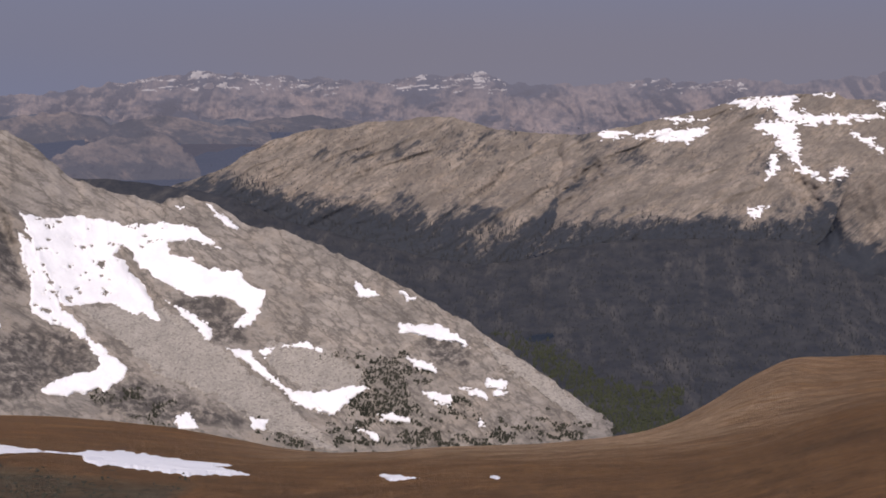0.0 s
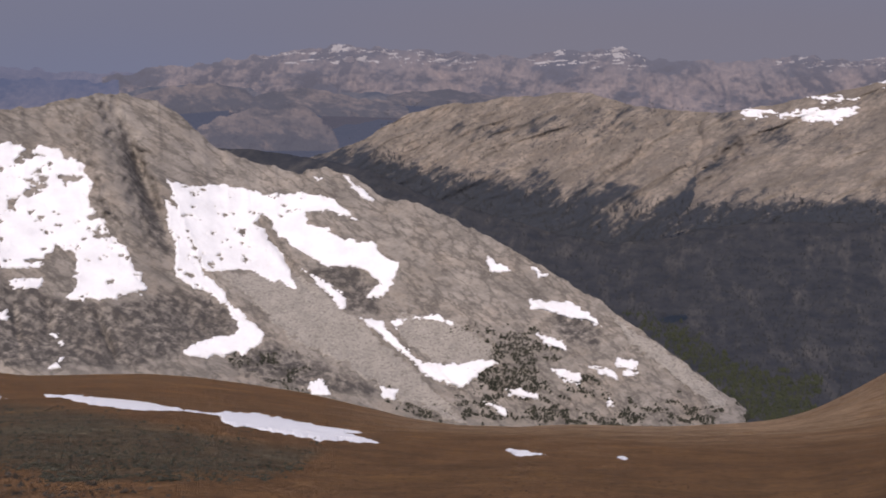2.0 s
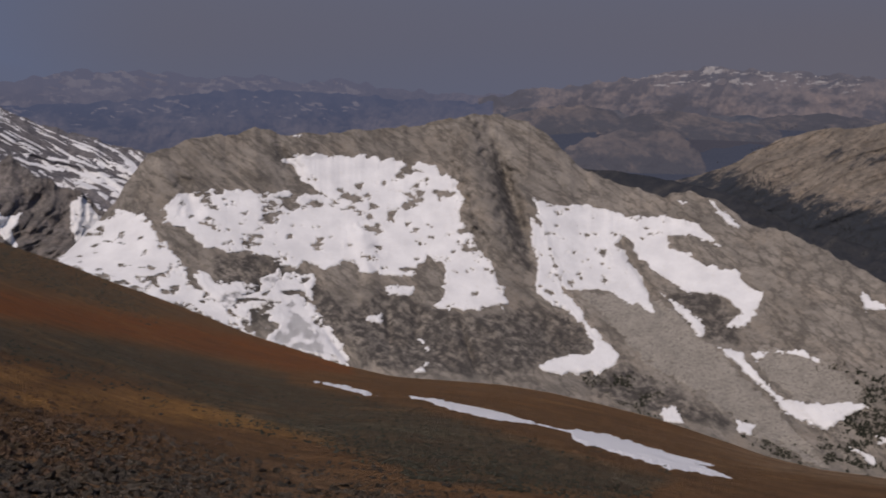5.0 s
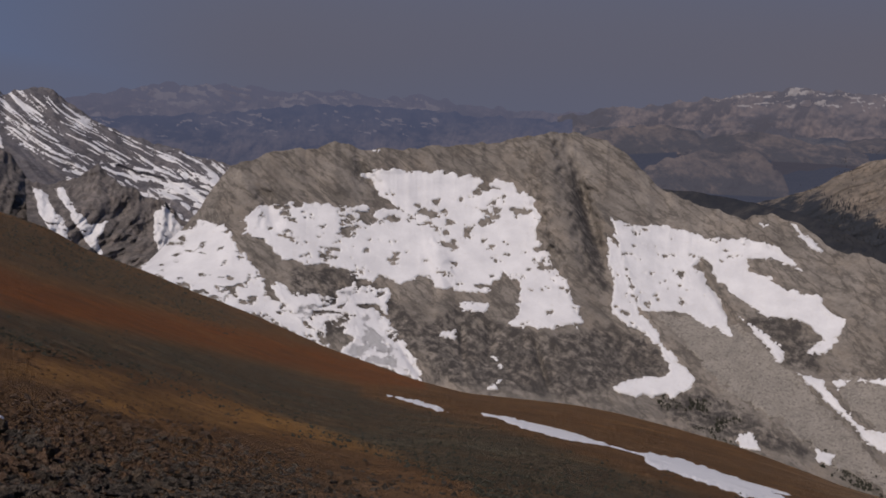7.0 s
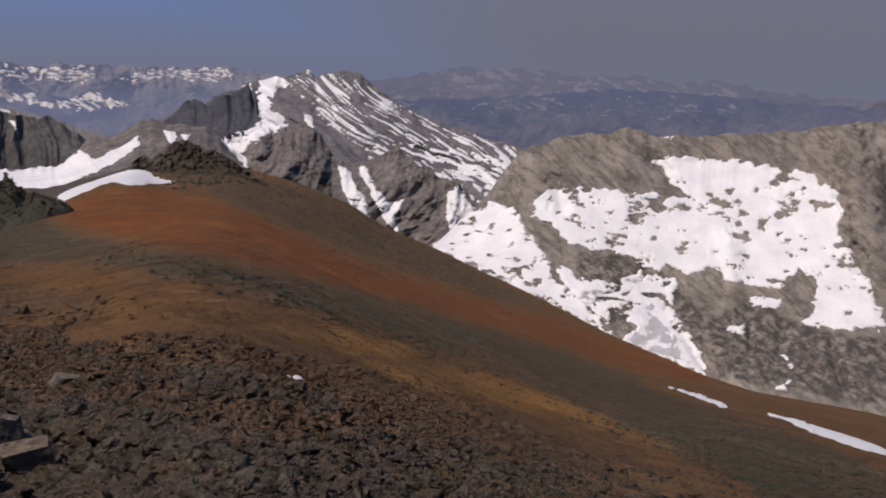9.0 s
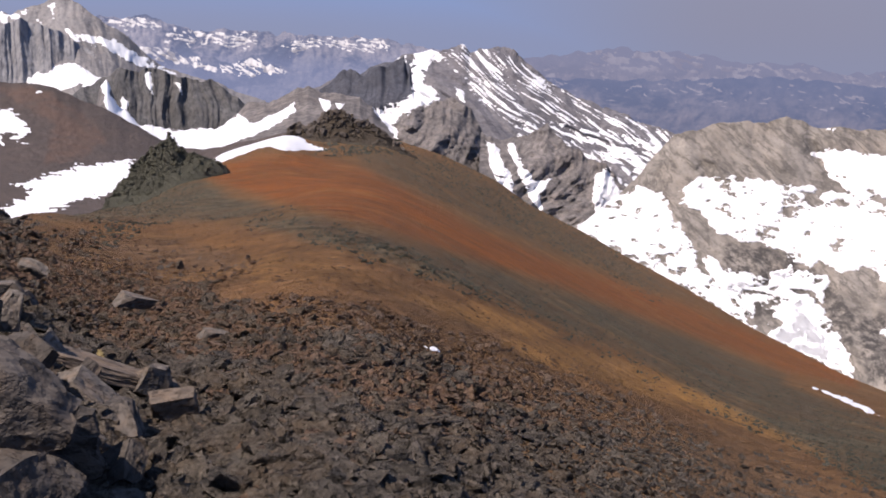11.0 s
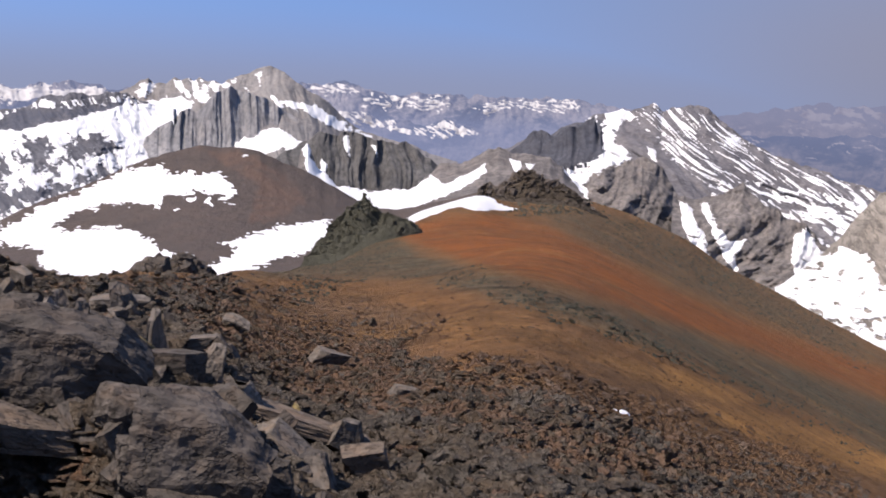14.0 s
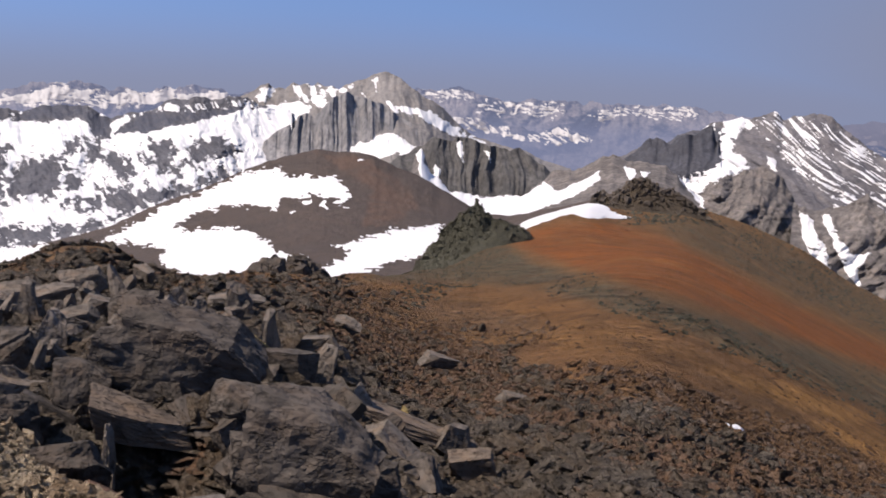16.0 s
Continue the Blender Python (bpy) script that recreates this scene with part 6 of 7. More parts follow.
grove("scrub_pines", "dark low pine scrub on the granite ridge foot", ridge, [
    [(5.01, -15.91), (3.78, -15.2), (1.95, -15.37), (0.73, -16.26), (1.97, -17.41), (2.89, -17.11), (4.43, -17.95), (5.34, -17.35)],
    [(9.61, -18.77), (8.11, -19.13), (6.92, -20.17), (8.75, -20.09), (9.33, -19.49)],
    [(5.66, -18.35), (3.82, -18.69), (2.91, -19.86), (4.46, -20.25), (5.98, -19.35), (6.43, -18.62)],
    [(5.03, -17.07), (2.58, -17.12), (0.74, -18), (1.36, -19.16), (3.83, -19.12), (5.66, -18.5)],
    [(6.81, -14.98), (5.3, -15.46), (5.01, -15.91), (6.51, -15.43)],
    [(2.9, -18.99), (-2.04, -19.29), (-5.42, -18.65), (-9.38, -18.92), (-9.4, -19.78), (-3.59, -19.99), (1.99, -20.3)],
    [(18.52, -16.57), (16.26, -16.48), (14.59, -17.46), (13.75, -18.23), (16.04, -17.77)],
    [(0.12, -18), (-2.03, -18.14), (-1.11, -18.72), (0.74, -18.58)]], 5200, 1.2, 4.2, 2.4, SCRUB, 1.0, True)

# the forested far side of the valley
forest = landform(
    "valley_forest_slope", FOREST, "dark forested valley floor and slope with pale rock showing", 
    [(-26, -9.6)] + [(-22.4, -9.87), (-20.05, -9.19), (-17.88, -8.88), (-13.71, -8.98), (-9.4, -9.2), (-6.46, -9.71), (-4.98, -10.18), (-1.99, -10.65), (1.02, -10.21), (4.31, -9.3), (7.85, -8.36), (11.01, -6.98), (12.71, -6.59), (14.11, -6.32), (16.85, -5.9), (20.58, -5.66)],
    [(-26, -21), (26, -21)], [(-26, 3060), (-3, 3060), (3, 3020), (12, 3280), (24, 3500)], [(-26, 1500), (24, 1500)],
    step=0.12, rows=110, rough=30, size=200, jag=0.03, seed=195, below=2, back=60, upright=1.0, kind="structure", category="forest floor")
grove("valley_conifers", "dense dark conifers covering the valley side", forest, [
    [(-26, -8.6)] + [(-22.35, -9.05), (-19.99, -8.13), (-17.83, -7.95), (-13.67, -8.06), (-6.43, -8.3), (-4.96, -8.44), (-1.98, -8.76), (1.02, -8.05), (4.29, -7.56), (7.82, -6.93), (10.97, -5.7), (11.42, -10.74), (2.55, -13.31), (-3.54, -15.64), (-9.7, -19.48), (-22.9, -17.21)] + [(-26, -17)]], 10000, 8, 15, 0.9, FAR_NEEDLES)
grove("valley_pines", "green pines at the mouth of the side valley", forest, [
    [(-2.62, -14.19), (-6.57, -15.28), (-9.32, -16.92), (-12.87, -16.73), (-12.38, -19.17), (-9.24, -19.36), (-7.84, -17.85), (-5.38, -16.19)]], 2600, 8, 15, 1.2, NEEDLES, 0.5)
grove("dome_conifers", "dark trees climbing the foot of the granite dome", dome, [
    [(-6.44, -8.42), (-9.37, -8.12), (-13.66, -7.77), (-16.45, -7.84), (-18.62, -7.58), (-19.8, -5.86), (-20.38, -5.89), (-20.25, -8.06), (-22.31, -8.5), (-22.42, -10.14), (-17.93, -9.87), (-6.47, -10.3)], [(-8.1, -4.27), (-10.7, -4.55), (-13.24, -4.4), (-13.26, -4.77), (-8.71, -5.51), (-7.83, -5)], [(-16.02, -4.57), (-16.63, -4.61), (-16.55, -5.34), (-16.12, -5.36)]], 1500, 5, 10, 0.8, FAR_NEEDLES, 0.8)
grove("shoulder_conifers", "dark trees climbing the granite shoulder", shoulder, [
    [(12.98, -6.24), (11.26, -5.93), (9.84, -6.54), (7.82, -6.98), (5.47, -7.31), (2.8, -7.63), (2.14, -7.1), (1.46, -7.76), (0.72, -8.35), (-0.18, -7.76), (-2.57, -7.57), (-3.17, -8.16), (-2.57, -8.81), (-0.18, -9.92), (0.72, -10.66), (-2.29, -10.41), (-3.48, -9.31), (-4.95, -8.11), (-6.12, -7.07), (-7.41, -5.59), (-8.57, -5.57), (-8.68, -9.95), (-1.99, -11.54), (4.32, -10.04), (11.31, -7.55)],
    [(6.6, -4.66), (4.25, -4.45), (1.89, -4.34), (-0.47, -4.52), (-3.42, -4.3), (-3.43, -4.57), (-0.47, -4.99), (2.49, -4.92), (5.43, -5.08)], [(0.41, -3.34), (-1.95, -3.75), (-4.6, -3.98), (-3.43, -4.39), (-0.47, -4.11)]], 2400, 5, 10, 0.8, FAR_NEEDLES, 1.0)

grove("scattered_conifers", "single dark trees scattered over the granite shoulder", shoulder, [
    [(10.38, -5.43), (7.75, -4.18), (3.94, -3.57), (-0.47, -3.4), (-4.89, -4.15), (-7.24, -4.48), (-6.4, -6.62), (-3.46, -7.27), (0.71, -6.96), (2.8, -7.1), (5.46, -6.84), (9.83, -6.13)]], 1500, 4, 9, 0.9, FAR_NEEDLES, 2.4)


# ---------------------------------------------------------------- snow and rock on the summit slope
TABLE_B = np.arange(-26, 100, 0.25)
TABLE_R = np.concatenate([np.geomspace(1.2, 320, 500)])
TABLE_Z = ground_height(TABLE_B[:, None] + 0 * TABLE_R, TABLE_R + 0 * TABLE_B[:, None])
TABLE_E = np.degrees(np.arctan2(TABLE_Z - EYE, TABLE_R))


def reach(b, e):
    """How far off the slope is met, looking along a bearing at a height angle."""
    b, e = np.broadcast_arrays(np.asarray(b, float), np.asarray(e, float))
    out = np.empty(b.shape)
    k = np.clip(np.round((b - TABLE_B[0]) / 0.25).astype(int), 0, len(TABLE_B) - 1)
    for kk in np.unique(k):
        rising = np.maximum.accumulate(TABLE_E[kk])
        out[k == kk] = np.interp(e[k == kk], rising, TABLE_R)
    return np.minimum(out, np.interp(b, *BRINK_LINE) * 1.02)


def on_slope(b, r):
    x, y = -r * np.sin(np.radians(b)), r * np.cos(np.radians(b))
    return np.stack([x, y, ground_height(b, r) + ground_relief(x, y, r)], -1)


def slope_snow(label, poly, name="snow_patch", lift=0.07, ragged=0.05):
    pts = np.array(poly)
    (b0, e0), (b1, e1) = pts.min(0) - 0.3, pts.max(0) + 0.3
    b, e = np.meshgrid(np.arange(b0, b1, 0.03), np.arange(e0, e1, 0.025))
    s = inside(poly, b, e) + ragged * fbm(b * 3, e * 6, 0, 4, 401)
    k = np.clip(((b - TABLE_B[0]) / 0.25), 0, len(TABLE_B) - 1.001)
    r = reach(np.floor(k) * 0.25 + TABLE_B[0], e) * (1 - k % 1) + reach(np.floor(k) * 0.25 + TABLE_B[0] + 0.25, e) * (k % 1)
    p = on_slope(b, r)
    p[..., 2] += lift * np.clip(s / 0.08, -1, 1)
    hit = s > -0.09
    ob = new(name, mesh_grid(name, p, hit[:-1, :-1] | hit[1:, :-1] | hit[:-1, 1:] | hit[1:, 1:]))
    ob.data.materials.append(SNOW)
    return tagged(ob, label, "snow", "snow left on the summit slope")


slope_snow("long thin snow strip lying on the brown slope", [(27.9, -17.69), (26.21, -17.9), (23.74, -18.41), (22.2, -18.79), (19.42, -19.46), (18.82, -19.21), (16.99, -19.36), (15.47, -19.68), (13.36, -20.19), (11.36, -20.76), (12.39, -20.9), (10.37, -21.41), (13.92, -21.21), (16.95, -20.61), (18.95, -20.13), (19.11, -19.71), (20.96, -19.28), (23.12, -19.16), (26.82, -18.25)])
slope_snow("short thin snow strip on the brown slope", [(33.05, -16.91), (31.42, -17.13), (29.38, -17.7), (30.81, -17.52)])
slope_snow("small thin snow strip on the brown slope", [(3.67, -21.41), (1.31, -21.59), (2.93, -21.71)])
slope_snow("tiny snow remnant on the brown slope", [(-2.62, -21.43), (-3.24, -21.48), (-2.93, -21.57)])
slope_snow("tiny snow remnant on stony soil", [(53.6, -16.35), (53.09, -16.42), (52.7, -16.63), (53.4, -16.53)], lift=0.03)
slope_snow("curved snow bank along the saddle below the knoll", [(66.36, -8.06), (65.43, -7.52), (64.33, -6.91), (62.3, -6.17), (61.08, -5.85), (60.49, -5.94), (60.18, -6.31), (58.95, -6.54), (59.58, -6.72), (61.33, -6.69), (62.22, -6.55), (63.7, -7.03), (65.42, -7.79)])


def stone_shape(rng, points=11, flat=0.5, boxy=1.0):
    """An angular broken stone, about one unit long."""
    bm = bmesh.new()
    for _ in range(points):
        v = Vector((rng.uniform(-1, 1), rng.uniform(-1, 1), rng.uniform(-1, 1)))
        v = v * (boxy / max(abs(v.x), abs(v.y), abs(v.z)) + (1 - boxy) / v.length) * rng.uniform(0.75, 1.0)
        bm.verts.new((v.x * 0.5, v.y * rng.uniform(0.3, 0.42), v.z * flat * 0.5))
    hull = bmesh.ops.convex_hull(bm, input=bm.verts)
    bmesh.ops.delete(bm, geom=[g for g in set(hull["geom_interior"] + hull["geom_unused"]) if isinstance(g, bmesh.types.BMVert)], context="VERTS")
    bmesh.ops.triangulate(bm, faces=bm.faces)
    bm.verts.index_update()
    v, f = np.array([v.co[:] for v in bm.verts]), np.array([[q.index for q in face.verts] for face in bm.faces])
    bm.free()
    return v, f


def split_block(rng, cuts, low_, high_, bias=1.0):
    """A block split off by flat cracks: a box about one unit wide, cut by planes; bias below 1 keeps the cuts off the z axis."""
    bm = bmesh.new()
    bmesh.ops.create_cube(bm, size=1.0)
    for _ in range(cuts):
        n = Vector((rng.gauss(0, 1), rng.gauss(0, 1), bias * rng.gauss(0, 1))).normalized()
        corner = 0.5 * (abs(n.x) + abs(n.y) + abs(n.z))
        cut = bmesh.ops.bisect_plane(bm, geom=bm.verts[:] + bm.edges[:] + bm.faces[:], plane_co=n * corner * rng.uniform(low_, high_), plane_no=n, clear_outer=True)
        edges = [g for g in cut["geom_cut"] if isinstance(g, bmesh.types.BMEdge)]
        if len(edges) > 2:
            bmesh.ops.contextual_create(bm, geom=edges)
    return bm


def boulder_mesh(rng, kind="block", cell=0.09, material=None):
    """A broken rock that fills a unit box: block, slab or shard, with flat broken faces, stepped layers, chipped edges and pits."""
    recipe = {"boulder": (15, 0.55, 0.8, 1.0), "block": (8, 0.55, 0.85, 0.8), "slab": (6, 0.6, 0.9, 0.35), "shard": (7, 0.4, 0.75, 0.6)}[kind]
    whole = bmesh.new()
    for k in range(3 if kind == "boulder" else 1 if cell > 0.2 else 2):
        bm = split_block(rng, *recipe)
        if k:
            small = rng.uniform(0.5, 0.75)
            move = Matrix.LocRotScale((rng.uniform(-0.22, 0.22), rng.uniform(-0.3, 0.1), rng.uniform(-0.3, 0.12)), Euler((rng.uniform(-0.3, 0.3), rng.uniform(-0.3, 0.3), rng.uniform(-0.5, 0.5))), (small,) * 3)
            bmesh.ops.transform(bm, matrix=move, verts=bm.verts)
        bmesh.ops.triangulate(bm, faces=bm.faces)
        for _ in range(7):
            long_edges = [e for e in bm.edges if e.calc_length() > cell]
            if not long_edges:
                break
            bmesh.ops.subdivide_edges(bm, edges=long_edges, cuts=1)
            bmesh.ops.triangulate(bm, faces=bm.faces)
        me = bpy.data.meshes.new("piece")
        bm.to_mesh(me)
        bm.free()
        whole.from_mesh(me)
        bpy.data.meshes.remove(me)
    whole.normal_update()
    c = np.array([v.co[:] for v in whole.verts])
    n = np.array([v.normal[:] for v in whole.verts])
    off = rng.uniform(0, 60)
    x, y, z = (c + off).T
    ledge = np.floor(c[:, 2] * 6 + 1.2 * c[:, 0] + 1.1 * fbm(x * 1.6, y * 1.6, z * 1.6, 3, 610))
    push = 0.035 * fbm(x * 2.2, y * 2.2, z * 2.2, 3, 600) + 0.018 * np.sin(ledge * 12.9 + off) - 0.012 * np.maximum(0, ridged(x * 3.5, y * 3.5, z * 3.5, 3, 620) - 0.8) + 0.012 * fbm(x * 9, y * 9, z * 9, 3, 630, 0.6)
    if kind in ("shard", "slab"):
        # broken wedge-shaped: narrower to one end, leaning over
        end = c[:, 2] if kind == "shard" else c[:, 0]
        thin = 0.72 - (0.6 if kind == "shard" else 0.4) * end
        c = np.stack([c[:, 0] * (thin if kind == "shard" else 1) + rng.uniform(-0.35, 0.35) * c[:, 2], c[:, 1] * thin, c[:, 2] * (thin if kind == "slab" else 1.1) + rng.uniform(-0.3, 0.3) * c[:, 1]], -1)
    for v, q in zip(whole.verts, c + n * (push * (1.4 if kind == "boulder" else 0.8))[:, None]):
        v.co = q
    me = bpy.data.meshes.new("boulder")
    whole.to_mesh(me)
    whole.free()
    me.materials.append(material or BOULDER_ROCK)
    return me


stone_rng = random.Random(12)
STONES = [stone_shape(stone_rng, stone_rng.choice((8, 9, 11)), stone_rng.choice((0.22, 0.3, 0.45, 0.65))) for _ in range(22)]
FLAKES = [stone_shape(stone_rng, stone_rng.choice((7, 8, 10)), stone_rng.choice((0.14, 0.2, 0.3))) for _ in range(14)]
strew = np.random.default_rng(21)
DENSE = [(96, -7.5), (83, -8.0), (80.5, -9.6), (76.8, -10.3), (71.8, -11.2), (67.8, -12.9), (64.2, -14.3), (60, -16.1), (55, -17.3), (46.1, -18.9), (36.8, -20.3), (30.6, -21.5), (19, -24)]
BROWN = [(76.5, -10.9), (72, -11.4), (67.8, -12.6), (64, -14.1), (60, -15.7), (55, -17.0), (50, -18.0), (47, -18.8), (50, -19.4), (54.3, -20.2), (60.4, -18.4), (65, -17.4), (68.56, -17.1), (71.2, -16), (73, -14.6), (75.5, -13.5)]
TRAIL = [(65.41, -13.84), (62.4, -15.4), (59.34, -16.3), (55.01, -17.1), (50.69, -17.9), (50.66, -18.86), (55.61, -18.19), (59.94, -17.24), (63.01, -16.35), (65.42, -14.71)]


def near_rubble(b, e, soil=0.8):
    """How rocky the slope is: 1 on the rubble near the top and on the trail of grey stones, little out on the soil."""
    p = sorted(DENSE)
    line = np.interp(b, [q[0] for q in p], [q[1] for q in p]) + 0.5 * fbm(b * 0.35, e * 0.8, 0, 4, 707)
    dense = (1 - smooth(-1.3, 0.9, e - line)) * (1 - soil * smooth(-0.6, 0.5, inside(BROWN, b, e) + 0.5 * fbm(b * 0.5, e * 0.9, 0, 4, 711)))
    return np.maximum(dense, 0.55 * smooth(-0.1, 0.35, inside(TRAIL, b, e) + 0.3 * fbm(b, e * 2, 0, 4, 713)))


def rubble(name, label, material, count, low_, high_, lo_r, hi_r, sparse, b0=-20, b1=112, shapes=None, power=1.8, lean=0.35, patchy=0.0, soil=0.8):
    b = strew.uniform(b0, b1, count * 6)
    top = np.interp(b, *EDGE_LINE)
    e = top - strew.uniform(0, 1, count * 6) ** 1.15 * (top + 27)
    dense = near_rubble(b, e, soil) * (1 - patchy * smooth(-0.1, 0.35, fbm(b * 0.3, e * 0.55, 0, 4, 720)))
    keep = strew.uniform(0, 1, count * 6) < np.maximum(dense, sparse)
    b, e = b[keep], e[keep]
    r = reach(b, e)
    keep = (r > lo_r) & (r < hi_r)
    b, e, r = b[keep][:count], e[keep][:count], r[keep][:count]
    p = on_slope(b, r)
    size = low_ * (high_ / low_) ** (strew.uniform(0, 1, len(b)) ** power) * (0.55 + 0.6 * smooth(40, 72, b)) * (1 - 0.45 * smooth(-0.5, 0.5, inside(BROWN, b, e)))
    p[:, 2] += size * 0.05
    v, f = scatter(shapes or STONES, p, size, strew.uniform(0, 6.3, len(b)), strew, lean=lean)
    ob = new(name, mesh_faces(name, v, f, flat=True))
    ob.data.materials.append(material)
    return tagged(ob, label, "stones", kind="stuff")


rubble("loose_stones", "loose angular grey stones covering the summit", STONE, 24000, 0.05, 0.3, 2.2, 60, 0.004, 20, 100, None, 2.0, 0.35, 0.35)
rubble("stone_chips", "small dark stone chips between larger stones", STONE, 22000, 0.025, 0.09, 2.2, 20, 0.02, 38, 99, None, 1.4, 0.4, 0.3)
rubble("stone_flakes", "flat brown-grey stone flakes lying over the slope", FLAKE_STONE, 20000, 0.05, 0.2, 4.0, 34, 0.004, 54, 86, FLAKES, 1.8, 0.2, 0.0, 0.0)
rubble("grey_slabs", "flat grey slabs lying on the stony slope", STONE, 5000, 0.14, 0.42, 2.6, 26, 0.0, 38, 92, FLAKES, 1.8, 0.22)
rubble("fine_gravel", "fine dark gravel strewn over the brown slope", RUSTY_STONE, 9000, 0.05, 0.16, 14, 130, 0.3, -20, 100, FLAKES, 1.8, 0.2)
rubble("rusty_stones", "loose rust-brown stones lying among grey ones", RUSTY_STONE, 14000, 0.03, 0.13, 2.2, 50, 0.05, -20, 100, FLAKES, 1.8, 0.25, 0.0, 0.0)


def band_stones(label, outlines, count, low_, high_, material, name="band_stones"):
    """Stones lying along the grey bands of the slope, in clusters."""
    pts = np.array([p for q in outlines for p in q])
    b, e = strew.uniform(pts[:, 0].min(), pts[:, 0].max(), count * 8), strew.uniform(pts[:, 1].min(), pts[:, 1].max(), count * 8)
    s = np.max([inside(q, b, e) for q in outlines], 0) + 0.5 * fbm(b * 0.7, e * 1.8, 0, 5, 730, 0.65)
    b, e = b[s > 0.12][:count], e[s > 0.12][:count]
    r = reach(b, e)
    p = on_slope(b, r)
    size = low_ * (high_ / low_) ** (strew.uniform(0, 1, len(b)) ** 2.2)
    p[:, 2] += size * 0.1
    v, f = scatter(STONES, p, size, strew.uniform(0, 6.3, len(b)), strew, lean=0.4)
    ob = new(name, mesh_faces(name, v, f, flat=True))
    ob.data.materials.append(material)
    return tagged(ob, label, "stones", kind="stuff")


band_stones("grey-green stones lying along the grey band of the slope", GREY[:2], 12000, 0.025, 0.15, LICHEN_ROCK)
band_stones("dark stones scattered over the brown crest band", GREY[2:], 2600, 0.08, 0.4, LICHEN_ROCK)
band_stones("brown stones lying on the ochre soil", OCHRE[:1], 2200, 0.015, 0.06, RUSTY_STONE)

band_stones("brown stone flakes covering the stony soil", [BROWN], 9000, 0.035, 0.15, FLAKE_STONE, "brown_flakes")
band_stones("rust-brown chips covering the stony soil", [BROWN], 5000, 0.03, 0.1, RUSTY_STONE, "brown_flakes")
band_stones("grey stones lying on the brown soil", [BROWN], 1500, 0.05, 0.24, STONE, "brown_flakes")
band_stones("brown chips scattered thinly over the lower soil", STONY, 6000, 0.025, 0.1, RUSTY_STONE, "soil_chips")
band_stones("grey-brown flakes scattered thinly over the lower soil", STONY, 4000, 0.03, 0.16, FLAKE_STONE, "soil_chips")
band_stones("trail of grey stones running down over brown soil", [TRAIL], 1200, 0.05, 0.22, STONE, "stone_trail")
band_stones("brown rubble covering the near crest", [[(97, -8), (88, -8.2), (84, -9.3), (81, -10.4), (74, -10.3), (72, -11.5), (80, -12.5), (97, -12.5)]], 5000, 0.04, 0.2, FLAKE_STONE, "crest_rubble")
band_stones("grey rubble covering the near crest", [[(97, -8), (88, -8.2), (84, -9.3), (81, -10.4), (74, -10.3), (72, -11.5), (80, -12.5), (97, -12.5)]], 3500, 0.05, 0.28, STONE, "crest_rubble")

# ---------------------------------------------------------------- the pile of rocks at the viewpoint
BOULDERS = [boulder_mesh(stone_rng, "boulder", 0.05) for _ in range(7)]
SLABS = [boulder_mesh(stone_rng, "slab", 0.07, BROKEN_ROCK) for _ in range(8)]
SHARDS = [boulder_mesh(stone_rng, "shard", 0.08, BROKEN_ROCK) for _ in range(8)]
BLOCKS = [boulder_mesh(stone_rng, "block", 0.1) for _ in range(10)]
CHIPS = [boulder_mesh(stone_rng, kind, 0.24) for kind in ("block", "slab", "shard", "block", "slab", "shard", "block", "slab")]


def place_rock(mesh, b, e, wide, tall, roll, label, group="", deep=None, spin=0.35, proud=0.0):
    """A rock at a bearing and height angle of its middle, so many degrees wide and tall, leaning sideways by roll degrees."""
    r = float(reach(b, max(e - 0.38 * tall, -24.5)))
    w, h = 1.08 * r * radians(wide), 1.12 * r * radians(tall)
    d = deep * w if deep else max(0.55 * w, 0.75 * h)
    x, y, z = on_slope(np.array(b), np.array(r + 0.3 * d))
    lift = EYE + (r + 0.3 * d) * math.tan(radians(e))
    turn = Euler((0, 0, radians(b))).to_quaternion() @ Quaternion((0, 1, 0), radians(roll)) @ Euler((stone_rng.uniform(-0.15, 0.45), 0, stone_rng.uniform(-spin, spin))).to_quaternion()
    ob = new("boulder", mesh)
    ob.matrix_world = Matrix.LocRotScale((x, y, max(min(lift, z + 0.6 * h + 0.14), z + 0.12 * h + proud)), turn, (w, d, h))
    return tagged(ob, label, "boulder", group)


